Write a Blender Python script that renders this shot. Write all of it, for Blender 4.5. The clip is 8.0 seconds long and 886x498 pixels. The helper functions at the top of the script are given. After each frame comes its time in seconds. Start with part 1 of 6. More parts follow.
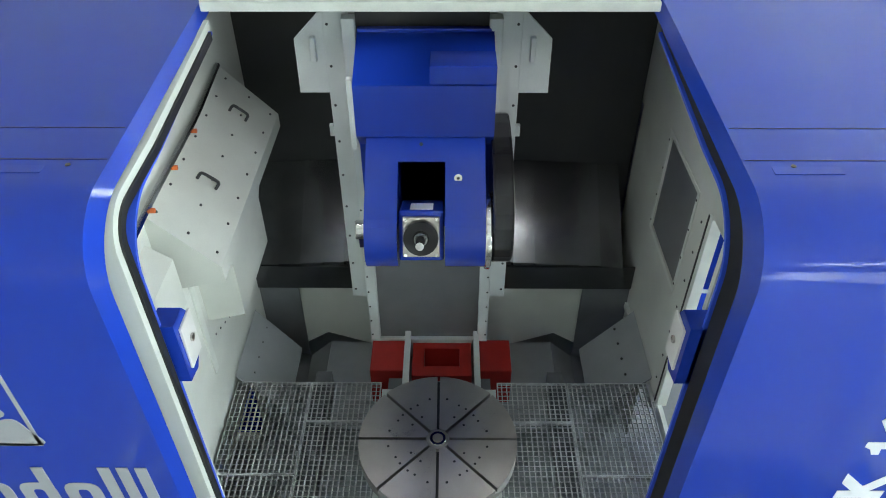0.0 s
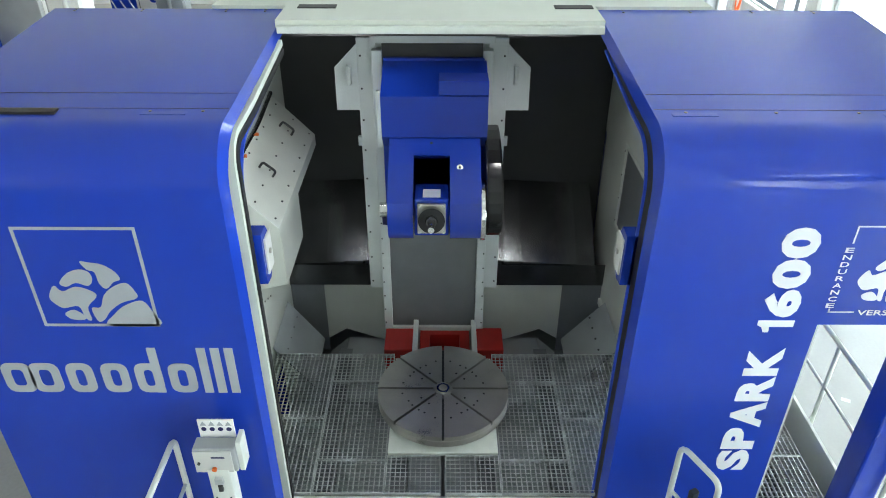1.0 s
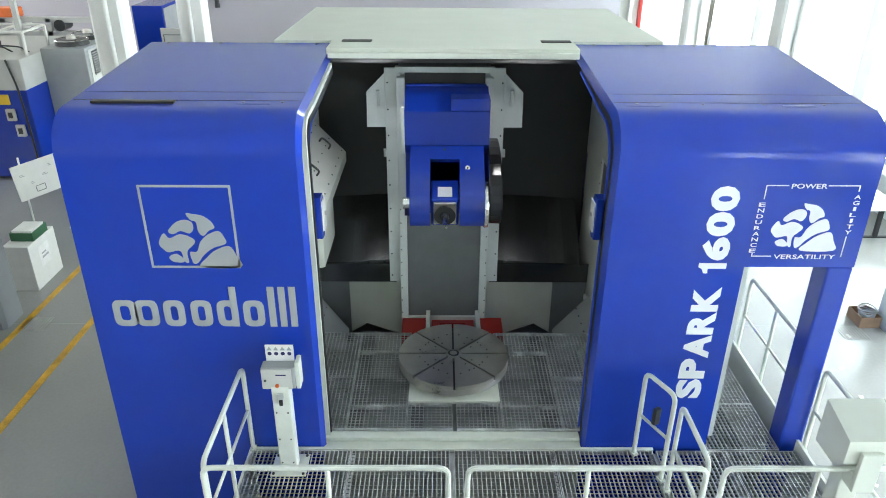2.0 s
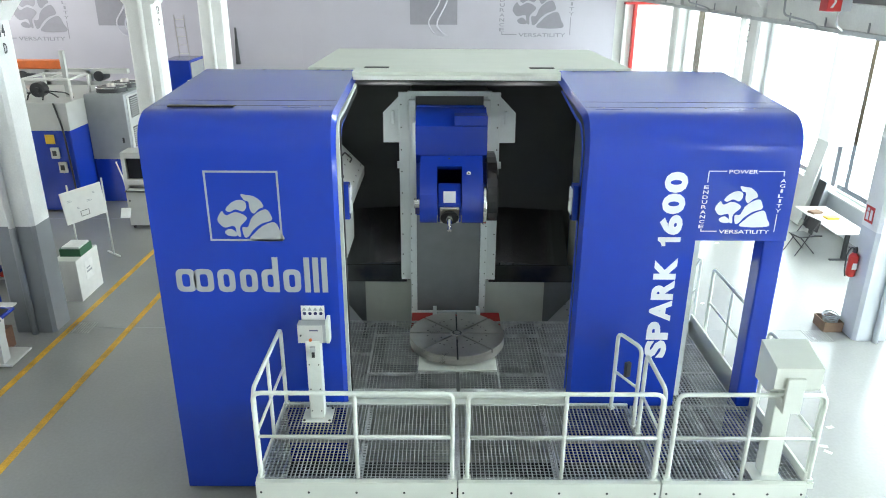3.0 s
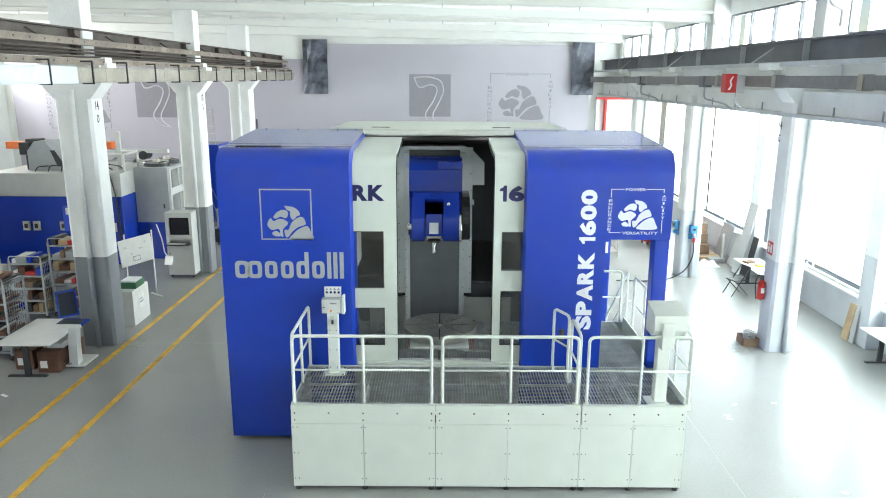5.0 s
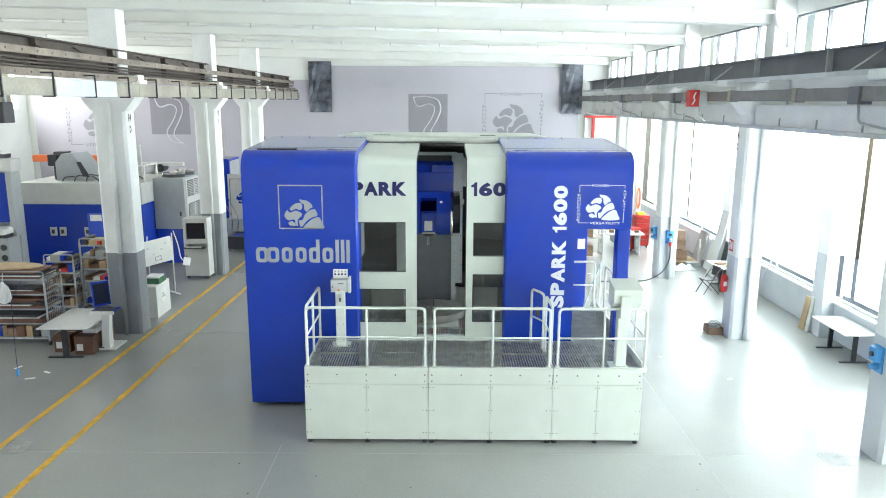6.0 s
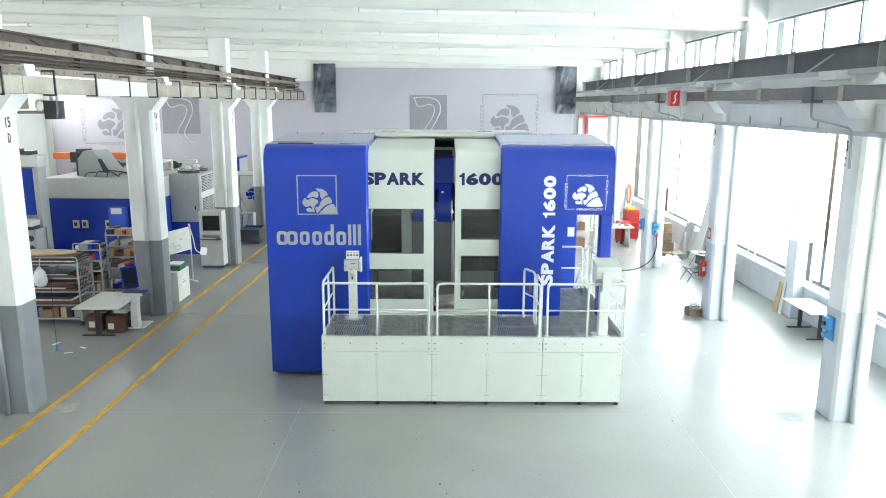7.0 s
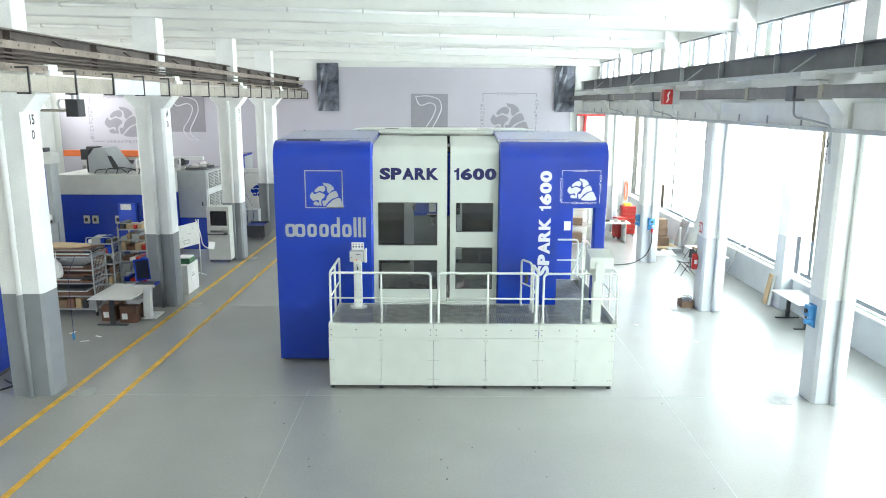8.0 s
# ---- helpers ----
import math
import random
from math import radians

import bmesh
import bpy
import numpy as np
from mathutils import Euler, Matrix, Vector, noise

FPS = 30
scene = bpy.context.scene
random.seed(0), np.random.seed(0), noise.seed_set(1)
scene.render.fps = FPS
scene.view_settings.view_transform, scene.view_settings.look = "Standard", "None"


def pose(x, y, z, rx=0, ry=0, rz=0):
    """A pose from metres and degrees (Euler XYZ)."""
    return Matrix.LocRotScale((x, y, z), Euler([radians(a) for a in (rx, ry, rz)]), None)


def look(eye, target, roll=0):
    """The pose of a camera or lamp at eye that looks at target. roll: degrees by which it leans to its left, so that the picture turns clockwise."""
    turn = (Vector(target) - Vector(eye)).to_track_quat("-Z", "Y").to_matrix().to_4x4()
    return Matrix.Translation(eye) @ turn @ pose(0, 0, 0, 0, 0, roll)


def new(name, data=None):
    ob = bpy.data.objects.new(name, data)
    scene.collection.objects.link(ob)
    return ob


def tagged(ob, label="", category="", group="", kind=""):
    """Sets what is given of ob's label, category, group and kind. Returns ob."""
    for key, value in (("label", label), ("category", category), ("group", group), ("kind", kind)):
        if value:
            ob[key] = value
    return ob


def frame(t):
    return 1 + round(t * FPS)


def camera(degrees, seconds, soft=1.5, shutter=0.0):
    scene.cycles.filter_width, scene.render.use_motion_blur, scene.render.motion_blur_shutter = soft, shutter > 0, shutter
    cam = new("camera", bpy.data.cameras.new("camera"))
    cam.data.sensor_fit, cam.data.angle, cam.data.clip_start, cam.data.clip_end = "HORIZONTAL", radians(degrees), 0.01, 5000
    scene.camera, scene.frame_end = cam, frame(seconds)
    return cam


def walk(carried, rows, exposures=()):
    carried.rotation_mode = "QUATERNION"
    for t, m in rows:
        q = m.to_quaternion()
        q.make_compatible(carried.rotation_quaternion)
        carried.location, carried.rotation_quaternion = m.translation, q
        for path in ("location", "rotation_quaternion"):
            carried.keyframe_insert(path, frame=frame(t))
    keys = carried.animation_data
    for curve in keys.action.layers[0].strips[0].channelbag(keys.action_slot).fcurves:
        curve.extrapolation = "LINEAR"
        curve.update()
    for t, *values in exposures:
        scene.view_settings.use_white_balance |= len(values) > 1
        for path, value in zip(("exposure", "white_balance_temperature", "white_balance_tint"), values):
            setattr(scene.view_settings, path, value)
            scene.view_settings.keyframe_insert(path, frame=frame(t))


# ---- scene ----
cam = camera(63.4, 8.0, 1.0)
PATH = [
    (0, (0.087, -2.195, 6.741), (0.071, -0.665, 5.453), -0.2),
    (0.5, (0.056, -3.08, 6.766), (0.05, -1.466, 5.585), 0.1),
    (1, (-0.012, -4.043, 6.765), (-0.01, -2.354, 5.694), 0.2),
    (1.5, (-0.092, -4.949, 6.742), (-0.084, -3.205, 5.763), 0.3),
    (1.7, (-0.142, -5.337, 6.734), (-0.127, -3.574, 5.79), 0.4),
    (2.8, (-0.226, -7.348, 6.453), (-0.221, -5.494, 5.705), 0.4),
    (3, (-0.218, -7.652, 6.442), (-0.215, -5.789, 5.714), 0.3),
    (3.4, (-0.22, -8.301, 6.411), (-0.214, -6.42, 5.732), 0.2),
    (3.5, (-0.216, -8.444, 6.404), (-0.21, -6.558, 5.737), 0.3),
    (4, (-0.167, -9.331, 6.311), (-0.16, -7.422, 5.717), 0.3),
    (4.5, (-0.03, -10.196, 6.177), (-0.03, -8.266, 5.653), 0.3),
    (4.7, (-0.002, -10.61, 6.147), (-0.002, -8.673, 5.648), 0.3),
    (5.8, (0.215, -12.789, 5.911), (0.212, -10.831, 5.502), 0.2),
    (6, (0.207, -13.169, 5.891), (0.206, -11.211, 5.487), 0.3),
    (6.5, (0.177, -14.015, 5.85), (0.179, -12.055, 5.452), 0.3),
    (7, (0.147, -14.757, 5.838), (0.15, -12.797, 5.438), 0.3),
    (7.5, (0.137, -15.215, 5.829), (0.139, -13.256, 5.428), 0.3),
    (8, (0.14, -15.489, 5.831), (0.141, -13.53, 5.428), 0.3),
]
EXPOSURES = [(0.0, -0.34), (1.5, -0.29), (3.0, -0.29), (4.5, -0.3), (6.0, -0.24), (8.0, -0.22)]
walk(cam, [(t, look(eye, target, roll)) for t, eye, target, roll in PATH], EXPOSURES)

# ---- daylight ----
BAY = 6.4                      # distance between columns
COLUMN_Y = [-14.8, -8.4, -2.0, 4.4, 10.8, 17.2]
world = bpy.data.worlds.new("sky")
scene.world = world
world.use_nodes = True
sky = world.node_tree.nodes.new("ShaderNodeTexSky")
sky.sky_type, sky.sun_disc = "NISHITA", False
sky.sun_elevation, sky.sun_rotation = radians(38), radians(80)
world.node_tree.links.new(sky.outputs[0], world.node_tree.nodes["Background"].inputs[0])
world.node_tree.nodes["Background"].inputs[1].default_value = 0.12

sun = new("sun", bpy.data.lights.new("sun", "SUN"))
sun.data.energy, sun.data.angle, sun.data.color = 0.8, radians(15), (1.0, 0.96, 0.9)
sun.matrix_world = look((30, 5, 26), (0, 0, 0))


def window_light(place, target, width, height, watts, colour=(0.93, 0.98, 1.0)):
    lamp = new("window_light", bpy.data.lights.new("window_light", "AREA"))
    lamp.data.shape, lamp.data.size, lamp.data.size_y = "RECTANGLE", width, height
    lamp.data.energy, lamp.data.color = watts, colour
    lamp.matrix_world = look(place, target)
    return lamp


for y in COLUMN_Y + [-21.2]:
    window_light((10.75, y + 3.5, 3.1), (0, y + 3.5, 3.1), 6.2, 4.3, 760, (0.87, 0.97, 1.0))
    window_light((8.95, y + 3.5, 7.45), (0, y + 3.5, 7.45), 6.0, 0.95, 420, (0.9, 0.98, 1.0))
    # north-most west lamp gets extra power as fill for the left banner
    window_light((-21.4, y + 3.5, 6.4), (0, y + 3.5, 6.4), 6.0, 2.2, 950 if y > 17 else 430, (0.96, 0.98, 0.97))


# ---- building blocks ----
def link_mesh(name, bm, material, parent=None, label=""):
    mesh = bpy.data.meshes.new(name)
    bm.normal_update()
    for e in bm.edges:
        if len(e.link_faces) != 2 or e.calc_face_angle(3.0) > 0.6:
            e.smooth = False
    bm.to_mesh(mesh)
    bm.free()
    if material:
        mesh.materials.append(material)
    ob = new(name, mesh)
    if parent:
        ob.parent = parent
    if label:
        ob["label"] = label
    return ob


def part(name, bm, material, parent, label=""):
    """One mesh under a thing or under a part."""
    return link_mesh(name, bm, material, parent, label)


def thing(name, x, y, z, label, category, rz=0, group="", kind=""):
    """An empty at the thing's base that carries its parts."""
    ob = new(name)
    ob.empty_display_size = 0.1
    ob.matrix_basis = pose(x, y, z, 0, 0, rz)
    return tagged(ob, label, category, group, kind)


def box(bm, x0, x1, y0, y1, z0, z1, bevel=0.0):
    vs = [bm.verts.new((x, y, z)) for x in (x0, x1) for y in (y0, y1) for z in (z0, z1)]
    fs = [bm.faces.new([vs[i] for i in q]) for q in ((0, 1, 3, 2), (4, 6, 7, 5), (0, 4, 5, 1), (2, 3, 7, 6), (0, 2, 6, 4), (1, 5, 7, 3))]
    if bevel:
        edges = {e for f in fs for e in f.edges}
        bmesh.ops.bevel(bm, geom=list(edges), offset=bevel, segments=2, affect="EDGES", profile=0.5)
    return bm


def boxes(*args, bevel=0.0):
    bm = bmesh.new()
    for a in args:
        box(bm, *a, bevel=bevel)
    return bm


def tube(bm, pts, r, n=8):
    """A round bar along a line of points."""
    pts = [Vector(p) for p in pts]
    rings = []
    side = None
    for i, p in enumerate(pts):
        d = (pts[min(i + 1, len(pts) - 1)] - pts[max(i - 1, 0)]).normalized()
        if side is None:
            side = d.orthogonal().normalized()
        side = (side - d * side.dot(d)).normalized()
        up = d.cross(side)
        rings.append([bm.verts.new(p + r * (math.cos(2 * math.pi * k / n) * side + math.sin(2 * math.pi * k / n) * up)) for k in range(n)])
    for a, b in zip(rings, rings[1:]):
        for k in range(n):
            f = bm.faces.new((a[k], a[(k + 1) % n], b[(k + 1) % n], b[k]))
            f.smooth = True
    bm.faces.new(rings[0][::-1])
    bm.faces.new(rings[-1])
    return bm


def rounded(pts, r=0.08, n=4):
    """A line of points with its inner corners rounded."""
    pts = [Vector(p) for p in pts]
    out = [pts[0]]
    for a, b, c in zip(pts, pts[1:], pts[2:]):
        p, q = b + (a - b).normalized() * r, b + (c - b).normalized() * r
        for k in range(n + 1):
            u = k / n
            out.append((1 - u) ** 2 * p + 2 * u * (1 - u) * b + u * u * q)
    return out + [pts[-1]]


def disc(bm, centre, r, h, n=48, axis="z", r2=None, bevel=0.0):
    """An upright drum on centre, or one that lies along x or y."""
    r2 = r if r2 is None else r2
    def at(u, v, w):
        return {"z": (u, v, w), "x": (w, u, v), "y": (u, w, v)}[axis]
    c = Vector(centre)
    prof = [(r, 0), (r2, h)] if not bevel else [(r - bevel, 0), (r, bevel), (r2, h - bevel), (r2 - bevel, h)]
    rings = [[bm.verts.new(c + Vector(at(q * math.cos(2 * math.pi * k / n), q * math.sin(2 * math.pi * k / n), w))) for k in range(n)] for q, w in prof]
    for a, b in zip(rings, rings[1:]):
        for k in range(n):
            f = bm.faces.new((a[k], a[(k + 1) % n], b[(k + 1) % n], b[k]))
            f.smooth = True
    bm.faces.new(rings[0][::-1])
    bm.faces.new(rings[-1])
    bmesh.ops.recalc_face_normals(bm, faces=bm.faces)
    return bm


def cutout_panel(bm, us, vs, is_open, w0, w1, place):
    """A sheet of cells between the lines us and vs, w0 to w1 thick, with the open cells left out; place(u, v, w) gives the point."""
    solid = {(i, j) for i in range(len(us) - 1) for j in range(len(vs) - 1)
             if not is_open((us[i] + us[i + 1]) / 2, (vs[j] + vs[j + 1]) / 2)}
    verts = {}
    def v(i, j, k):
        if (i, j, k) not in verts:
            verts[i, j, k] = bm.verts.new(place(us[i], vs[j], (w0, w1)[k]))
        return verts[i, j, k]
    for i, j in solid:
        bm.faces.new((v(i, j, 0), v(i + 1, j, 0), v(i + 1, j + 1, 0), v(i, j + 1, 0)))
        bm.faces.new((v(i, j, 1), v(i, j + 1, 1), v(i + 1, j + 1, 1), v(i + 1, j, 1)))
        for (di, dj), (a, b) in (((-1, 0), ((i, j), (i, j + 1))), ((1, 0), ((i + 1, j), (i + 1, j + 1))),
                                 ((0, -1), ((i, j), (i + 1, j))), ((0, 1), ((i, j + 1), (i + 1, j + 1)))):
            if (i + di, j + dj) not in solid:
                bm.faces.new((v(*a, 0), v(*b, 0), v(*b, 1), v(*a, 1)))
    bmesh.ops.recalc_face_normals(bm, faces=bm.faces)
    return bm


def in_any(holes):
    return lambda u, v: any(a < u < b and c < v < d for a, b, c, d in holes)


def prism(bm, outline, x0, x1, place=lambda u, v, w: (w, u, v)):
    """An outline of (u, v) drawn out from w = x0 to x1."""
    a = [bm.verts.new(place(u, v, x0)) for u, v in outline]
    b = [bm.verts.new(place(u, v, x1)) for u, v in outline]
    n = len(outline)
    bm.faces.new(a[::-1])
    bm.faces.new(b)
    for k in range(n):
        bm.faces.new((a[k], a[(k + 1) % n], b[(k + 1) % n], b[k]))
    bmesh.ops.recalc_face_normals(bm, faces=bm.faces)
    return bm


def bent_sheet(bm, line, thick, x0, x1):
    """A sheet bent along the line of (y, z), thick metres inwards, from x0 to x1."""
    pts = [Vector((y, z)) for y, z in line]
    inner = []
    for i, p in enumerate(pts):
        d = (pts[min(i + 1, len(pts) - 1)] - pts[max(i - 1, 0)]).normalized()
        inner.append(p + Vector((d.y, -d.x)) * thick)
    rows = []
    for x in (x0, x1):
        rows.append([bm.verts.new((x, p.x, p.y)) for p in pts])
        rows.append([bm.verts.new((x, p.x, p.y)) for p in inner])
    o0, i0, o1, i1 = rows
    for k in range(len(pts) - 1):
        for q in ((o0[k], o1[k], o1[k + 1], o0[k + 1]), (i0[k], i0[k + 1], i1[k + 1], i1[k])):
            f = bm.faces.new(q)
            f.smooth = True
        bm.faces.new((o0[k], o0[k + 1], i0[k + 1], i0[k]))
        bm.faces.new((o1[k], i1[k], i1[k + 1], o1[k + 1]))
    bm.faces.new((o0[0], i0[0], i1[0], o1[0]))
    bm.faces.new((o0[-1], o1[-1], i1[-1], i0[-1]))
    return bm


def lettering(text, width, height, depth=0.004, bold=0.0):
    """A mesh of the words, width x height, standing in the x-z plane with its lower left corner at the origin, facing -y."""
    curve = bpy.data.curves.new("lettering", "FONT")
    curve.body, curve.size, curve.extrude, curve.offset, curve.resolution_u = text, 1.0, 0.01, bold, 3
    ob = bpy.data.objects.new("lettering", curve)
    scene.collection.objects.link(ob)
    bpy.context.view_layer.update()
    mesh = bpy.data.meshes.new_from_object(ob.evaluated_get(bpy.context.evaluated_depsgraph_get()))
    bpy.data.objects.remove(ob)
    bm = bmesh.new()
    bm.from_mesh(mesh)
    bpy.data.meshes.remove(mesh)
    xs, ys = [v.co.x for v in bm.verts], [v.co.y for v in bm.verts]
    for v in bm.verts:
        x, y, z = v.co
        v.co = ((x - min(xs)) / (max(xs) - min(xs)) * width, -depth * (z / 0.02 + 0.5), (y - min(ys)) / (max(ys) - min(ys)) * height)
    return bm


def spaced_lettering(text, width, height, depth=0.003, bold=0.055):
    """Wide bold letters, each a mesh in a cell of its own."""
    share = {" ": 0.5, "1": 0.6, "A": 1.12, "K": 1.12, "R": 1.05}
    total = sum(share.get(c, 1.0) for c in text)
    out, u = [], 0.0
    for c in text:
        cell = width * share.get(c, 1.0) / total
        if c == "1":
            w = cell * 0.72
            ol = [(0.46, 0), (1, 0), (1, 1), (0.6, 1), (0.42, 0.87), (0, 0.79), (0, 0.64), (0.46, 0.66)]
            out.append((c, moved(prism(bmesh.new(), [(a * w, b * height) for a, b in ol], -depth, 0, lambda p, q, r: (p, r, q)), pose(u + (cell - w) * 0.45, 0, 0))))
        elif c != " ":
            w = cell * 0.97
            out.append((c, moved(lettering(c, w, height, depth, bold), pose(u + (cell - w) * 0.6, 0, 0))))
        u += cell
    return out


def bevel_strip(bm, outer, inner, x0, x1):
    """A slanting edge strip from the line outer at x0 to the line inner at x1, closed behind."""
    a = [bm.verts.new((x0, y, z)) for y, z in outer]
    b = [bm.verts.new((x1, y, z)) for y, z in inner]
    c = [bm.verts.new((x0, y, z)) for y, z in inner]
    for p, q in ((a, b), (b, c), (c, a)):
        for k in range(len(p) - 1):
            f = bm.faces.new((p[k], q[k], q[k + 1], p[k + 1]))
            f.smooth = True
    bmesh.ops.recalc_face_normals(bm, faces=bm.faces)
    return bm


def moved(bm, m):
    bmesh.ops.transform(bm, matrix=m, verts=bm.verts)
    return bm


def smooth_loop(pts, n=4):
    """A closed line that runs smoothly through the points."""
    out, m = [], len(pts)
    for i in range(m):
        p0, p1, p2, p3 = (Vector(pts[(i + k) % m]) for k in (-1, 0, 1, 2))
        for k in range(n):
            t = k / n
            out.append(0.5 * (2 * p1 + (p2 - p0) * t + (2 * p0 - 5 * p1 + 4 * p2 - p3) * t * t + (3 * p1 - p0 - 3 * p2 + p3) * t ** 3))
    return [(p.x, p.y) for p in out]


# ---- materials ----
def material(name, colour, rough=0.5, metal=0.0, grain=0.06, scale=6.0, fine=120.0, bump=0.0, spots=0.0, coat=0.0, spread=0.0, rough_var=0.1):
    """A surface whose colour varies by broad stains and fine grain, with a little relief."""
    mat = bpy.data.materials.new(name)
    mat.use_nodes = True
    nodes, links = mat.node_tree.nodes, mat.node_tree.links
    bsdf = nodes["Principled BSDF"]
    bsdf.inputs["Metallic"].default_value = metal
    bsdf.inputs["Coat Weight"].default_value = coat
    bsdf.inputs["Specular IOR Level"].default_value = 0.5 - 0.45 * coat
    bsdf.inputs["Coat Roughness"].default_value = 0.1
    where = nodes.new("ShaderNodeTexCoord")
    broad, small = nodes.new("ShaderNodeTexNoise"), nodes.new("ShaderNodeTexNoise")
    for tex, size, detail in ((broad, scale, 5), (small, fine, 3)):
        tex.inputs["Scale"].default_value, tex.inputs["Detail"].default_value = size, detail
        links.new(where.outputs["Object"], tex.inputs["Vector"])
    add = nodes.new("ShaderNodeMath")
    add.operation = "MULTIPLY_ADD"
    add.inputs[1].default_value = 0.65
    half = nodes.new("ShaderNodeMath")
    half.operation = "MULTIPLY"
    half.inputs[1].default_value = 0.35
    links.new(small.outputs["Fac"], half.inputs[0])
    links.new(broad.outputs["Fac"], add.inputs[0])
    links.new(half.outputs[0], add.inputs[2])
    ramp = nodes.new("ShaderNodeValToRGB")
    lo, hi = [max(0.0, c * (1 - grain * 2.2)) for c in colour], [min(1.0, c * (1 + grain * 1.6)) for c in colour]
    ramp.color_ramp.elements[0].position, ramp.color_ramp.elements[0].color = 0.3, (*lo, 1)
    ramp.color_ramp.elements[1].position, ramp.color_ramp.elements[1].color = 0.7, (*hi, 1)
    links.new(add.outputs[0], ramp.inputs[0])
    colour_out = ramp.outputs[0]
    if spread:
        info, vary, mix = nodes.new("ShaderNodeObjectInfo"), nodes.new("ShaderNodeMapRange"), nodes.new("ShaderNodeMix")
        vary.inputs["To Min"].default_value, vary.inputs["To Max"].default_value = 1 - spread, 1 + spread
        links.new(info.outputs["Random"], vary.inputs["Value"])
        mix.data_type, mix.blend_type = "RGBA", "MULTIPLY"
        mix.inputs[0].default_value = 1.0
        links.new(colour_out, mix.inputs[6])
        links.new(vary.outputs[0], mix.inputs[7])
        colour_out = mix.outputs[2]
    links.new(colour_out, bsdf.inputs["Base Color"])
    gloss = nodes.new("ShaderNodeMapRange")
    gloss.inputs["To Min"].default_value, gloss.inputs["To Max"].default_value = max(0.02, rough - rough_var), min(1.0, rough + rough_var)
    links.new(add.outputs[0], gloss.inputs["Value"])
    links.new(gloss.outputs[0], bsdf.inputs["Roughness"])
    if bump:
        relief = nodes.new("ShaderNodeBump")
        relief.inputs["Strength"].default_value, relief.inputs["Distance"].default_value = bump, 0.004
        links.new(add.outputs[0], relief.inputs["Height"])
        links.new(relief.outputs[0], bsdf.inputs["Normal"])
    return mat


def glow(name, colour, strength):
    mat = material(name, colour, 0.4)
    bsdf = mat.node_tree.nodes["Principled BSDF"]
    bsdf.inputs["Emission Color"].default_value = (*colour, 1)
    bsdf.inputs["Emission Strength"].default_value = strength
    return mat


def glass(name, colour, rough=0.02, ior=1.1):
    mat = bpy.data.materials.new(name)
    mat.use_nodes = True
    bsdf = mat.node_tree.nodes["Principled BSDF"]
    bsdf.inputs["Base Color"].default_value = (*colour, 1)
    bsdf.inputs["Roughness"].default_value = rough
    bsdf.inputs["Transmission Weight"].default_value = 1.0
    bsdf.inputs["IOR"].default_value = ior
    return mat


BLUE = material("blue_machine_paint", (0.009, 0.042, 0.39), 0.38, grain=0.02, scale=1.2, fine=4, coat=1.0, rough_var=0.03)
BLUE_DARK = material("blue_edge_paint", (0.03, 0.09, 0.62), 0.4, grain=0.03)
CREAM = material("cream_door_paint", (0.62, 0.66, 0.6), 0.4, grain=0.025, scale=2, bump=0.02)
PANEL = material("pale_sheet_metal_paint", (0.66, 0.69, 0.63), 0.42, grain=0.03, scale=2.5, bump=0.02)
RAIL = material("pale_rail_paint", (0.7, 0.73, 0.68), 0.35, grain=0.04, scale=8)
INNER = material("pale_inner_sheet", (0.64, 0.66, 0.61), 0.4, grain=0.06, scale=2, bump=0.03)
MAST = material("light_grey_mast_paint", (0.64, 0.68, 0.67), 0.45, grain=0.05, scale=3)
STEEL = material("brushed_steel", (0.58, 0.555, 0.52), 0.3, 0.95, grain=0.1, scale=3, fine=300, bump=0.03)
CHROME = material("polished_steel", (0.75, 0.75, 0.74), 0.12, 1.0, grain=0.03)
DARKSTEEL = material("dark_oiled_steel", (0.17, 0.175, 0.18), 0.2, 0.9, grain=0.12, scale=1.6, fine=8, spread=0.3, rough_var=0.14)
COVER = material("grey_way_cover", (0.2, 0.21, 0.22), 0.45, 0.3, grain=0.06, scale=4)
GALV = material("galvanised_grating", (0.6, 0.62, 0.62), 0.4, 0.5, grain=0.2, scale=5, fine=60)
BLACK = material("black_rubber", (0.012, 0.012, 0.014), 0.5)
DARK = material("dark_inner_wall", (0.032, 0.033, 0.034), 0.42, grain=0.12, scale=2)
RED = material("red_machine_paint", (0.42, 0.02, 0.016), 0.4, grain=0.1, scale=3)
LOGO = material("silver_grey_vinyl", (0.36, 0.38, 0.4), 0.5, grain=0.03)
WHITE_VINYL = material("white_vinyl", (0.78, 0.8, 0.84), 0.45, grain=0.02)
NAVY = material("navy_vinyl", (0.012, 0.012, 0.1), 0.45, grain=0.03)
FLOOR = material("grey_epoxy_floor", (0.332, 0.336, 0.324), 0.24, grain=0.055, scale=0.4, fine=22, bump=0.015, rough_var=0.08)
YELLOW = material("worn_yellow_floor_paint", (0.72, 0.4, 0.03), 0.45, grain=0.2, scale=3, fine=40)
WALL = material("white_wall_plaster", (0.78, 0.79, 0.76), 0.8, grain=0.04, scale=0.8, bump=0.06)
# grey paint of the window side, lightened to carry the window glare
GLARE_GREY = material("grey_paint_with_glare", (0.58, 0.61, 0.64), 0.45, grain=0.05, scale=1.5, bump=0.05)
GREYPAINT = material("grey_dado_paint", (0.24, 0.255, 0.27), 0.4, grain=0.07, scale=1.5, bump=0.05)
CONCRETE = material("white_painted_concrete", (0.81, 0.82, 0.8), 0.75, grain=0.06, scale=1.2, fine=30, bump=0.1)
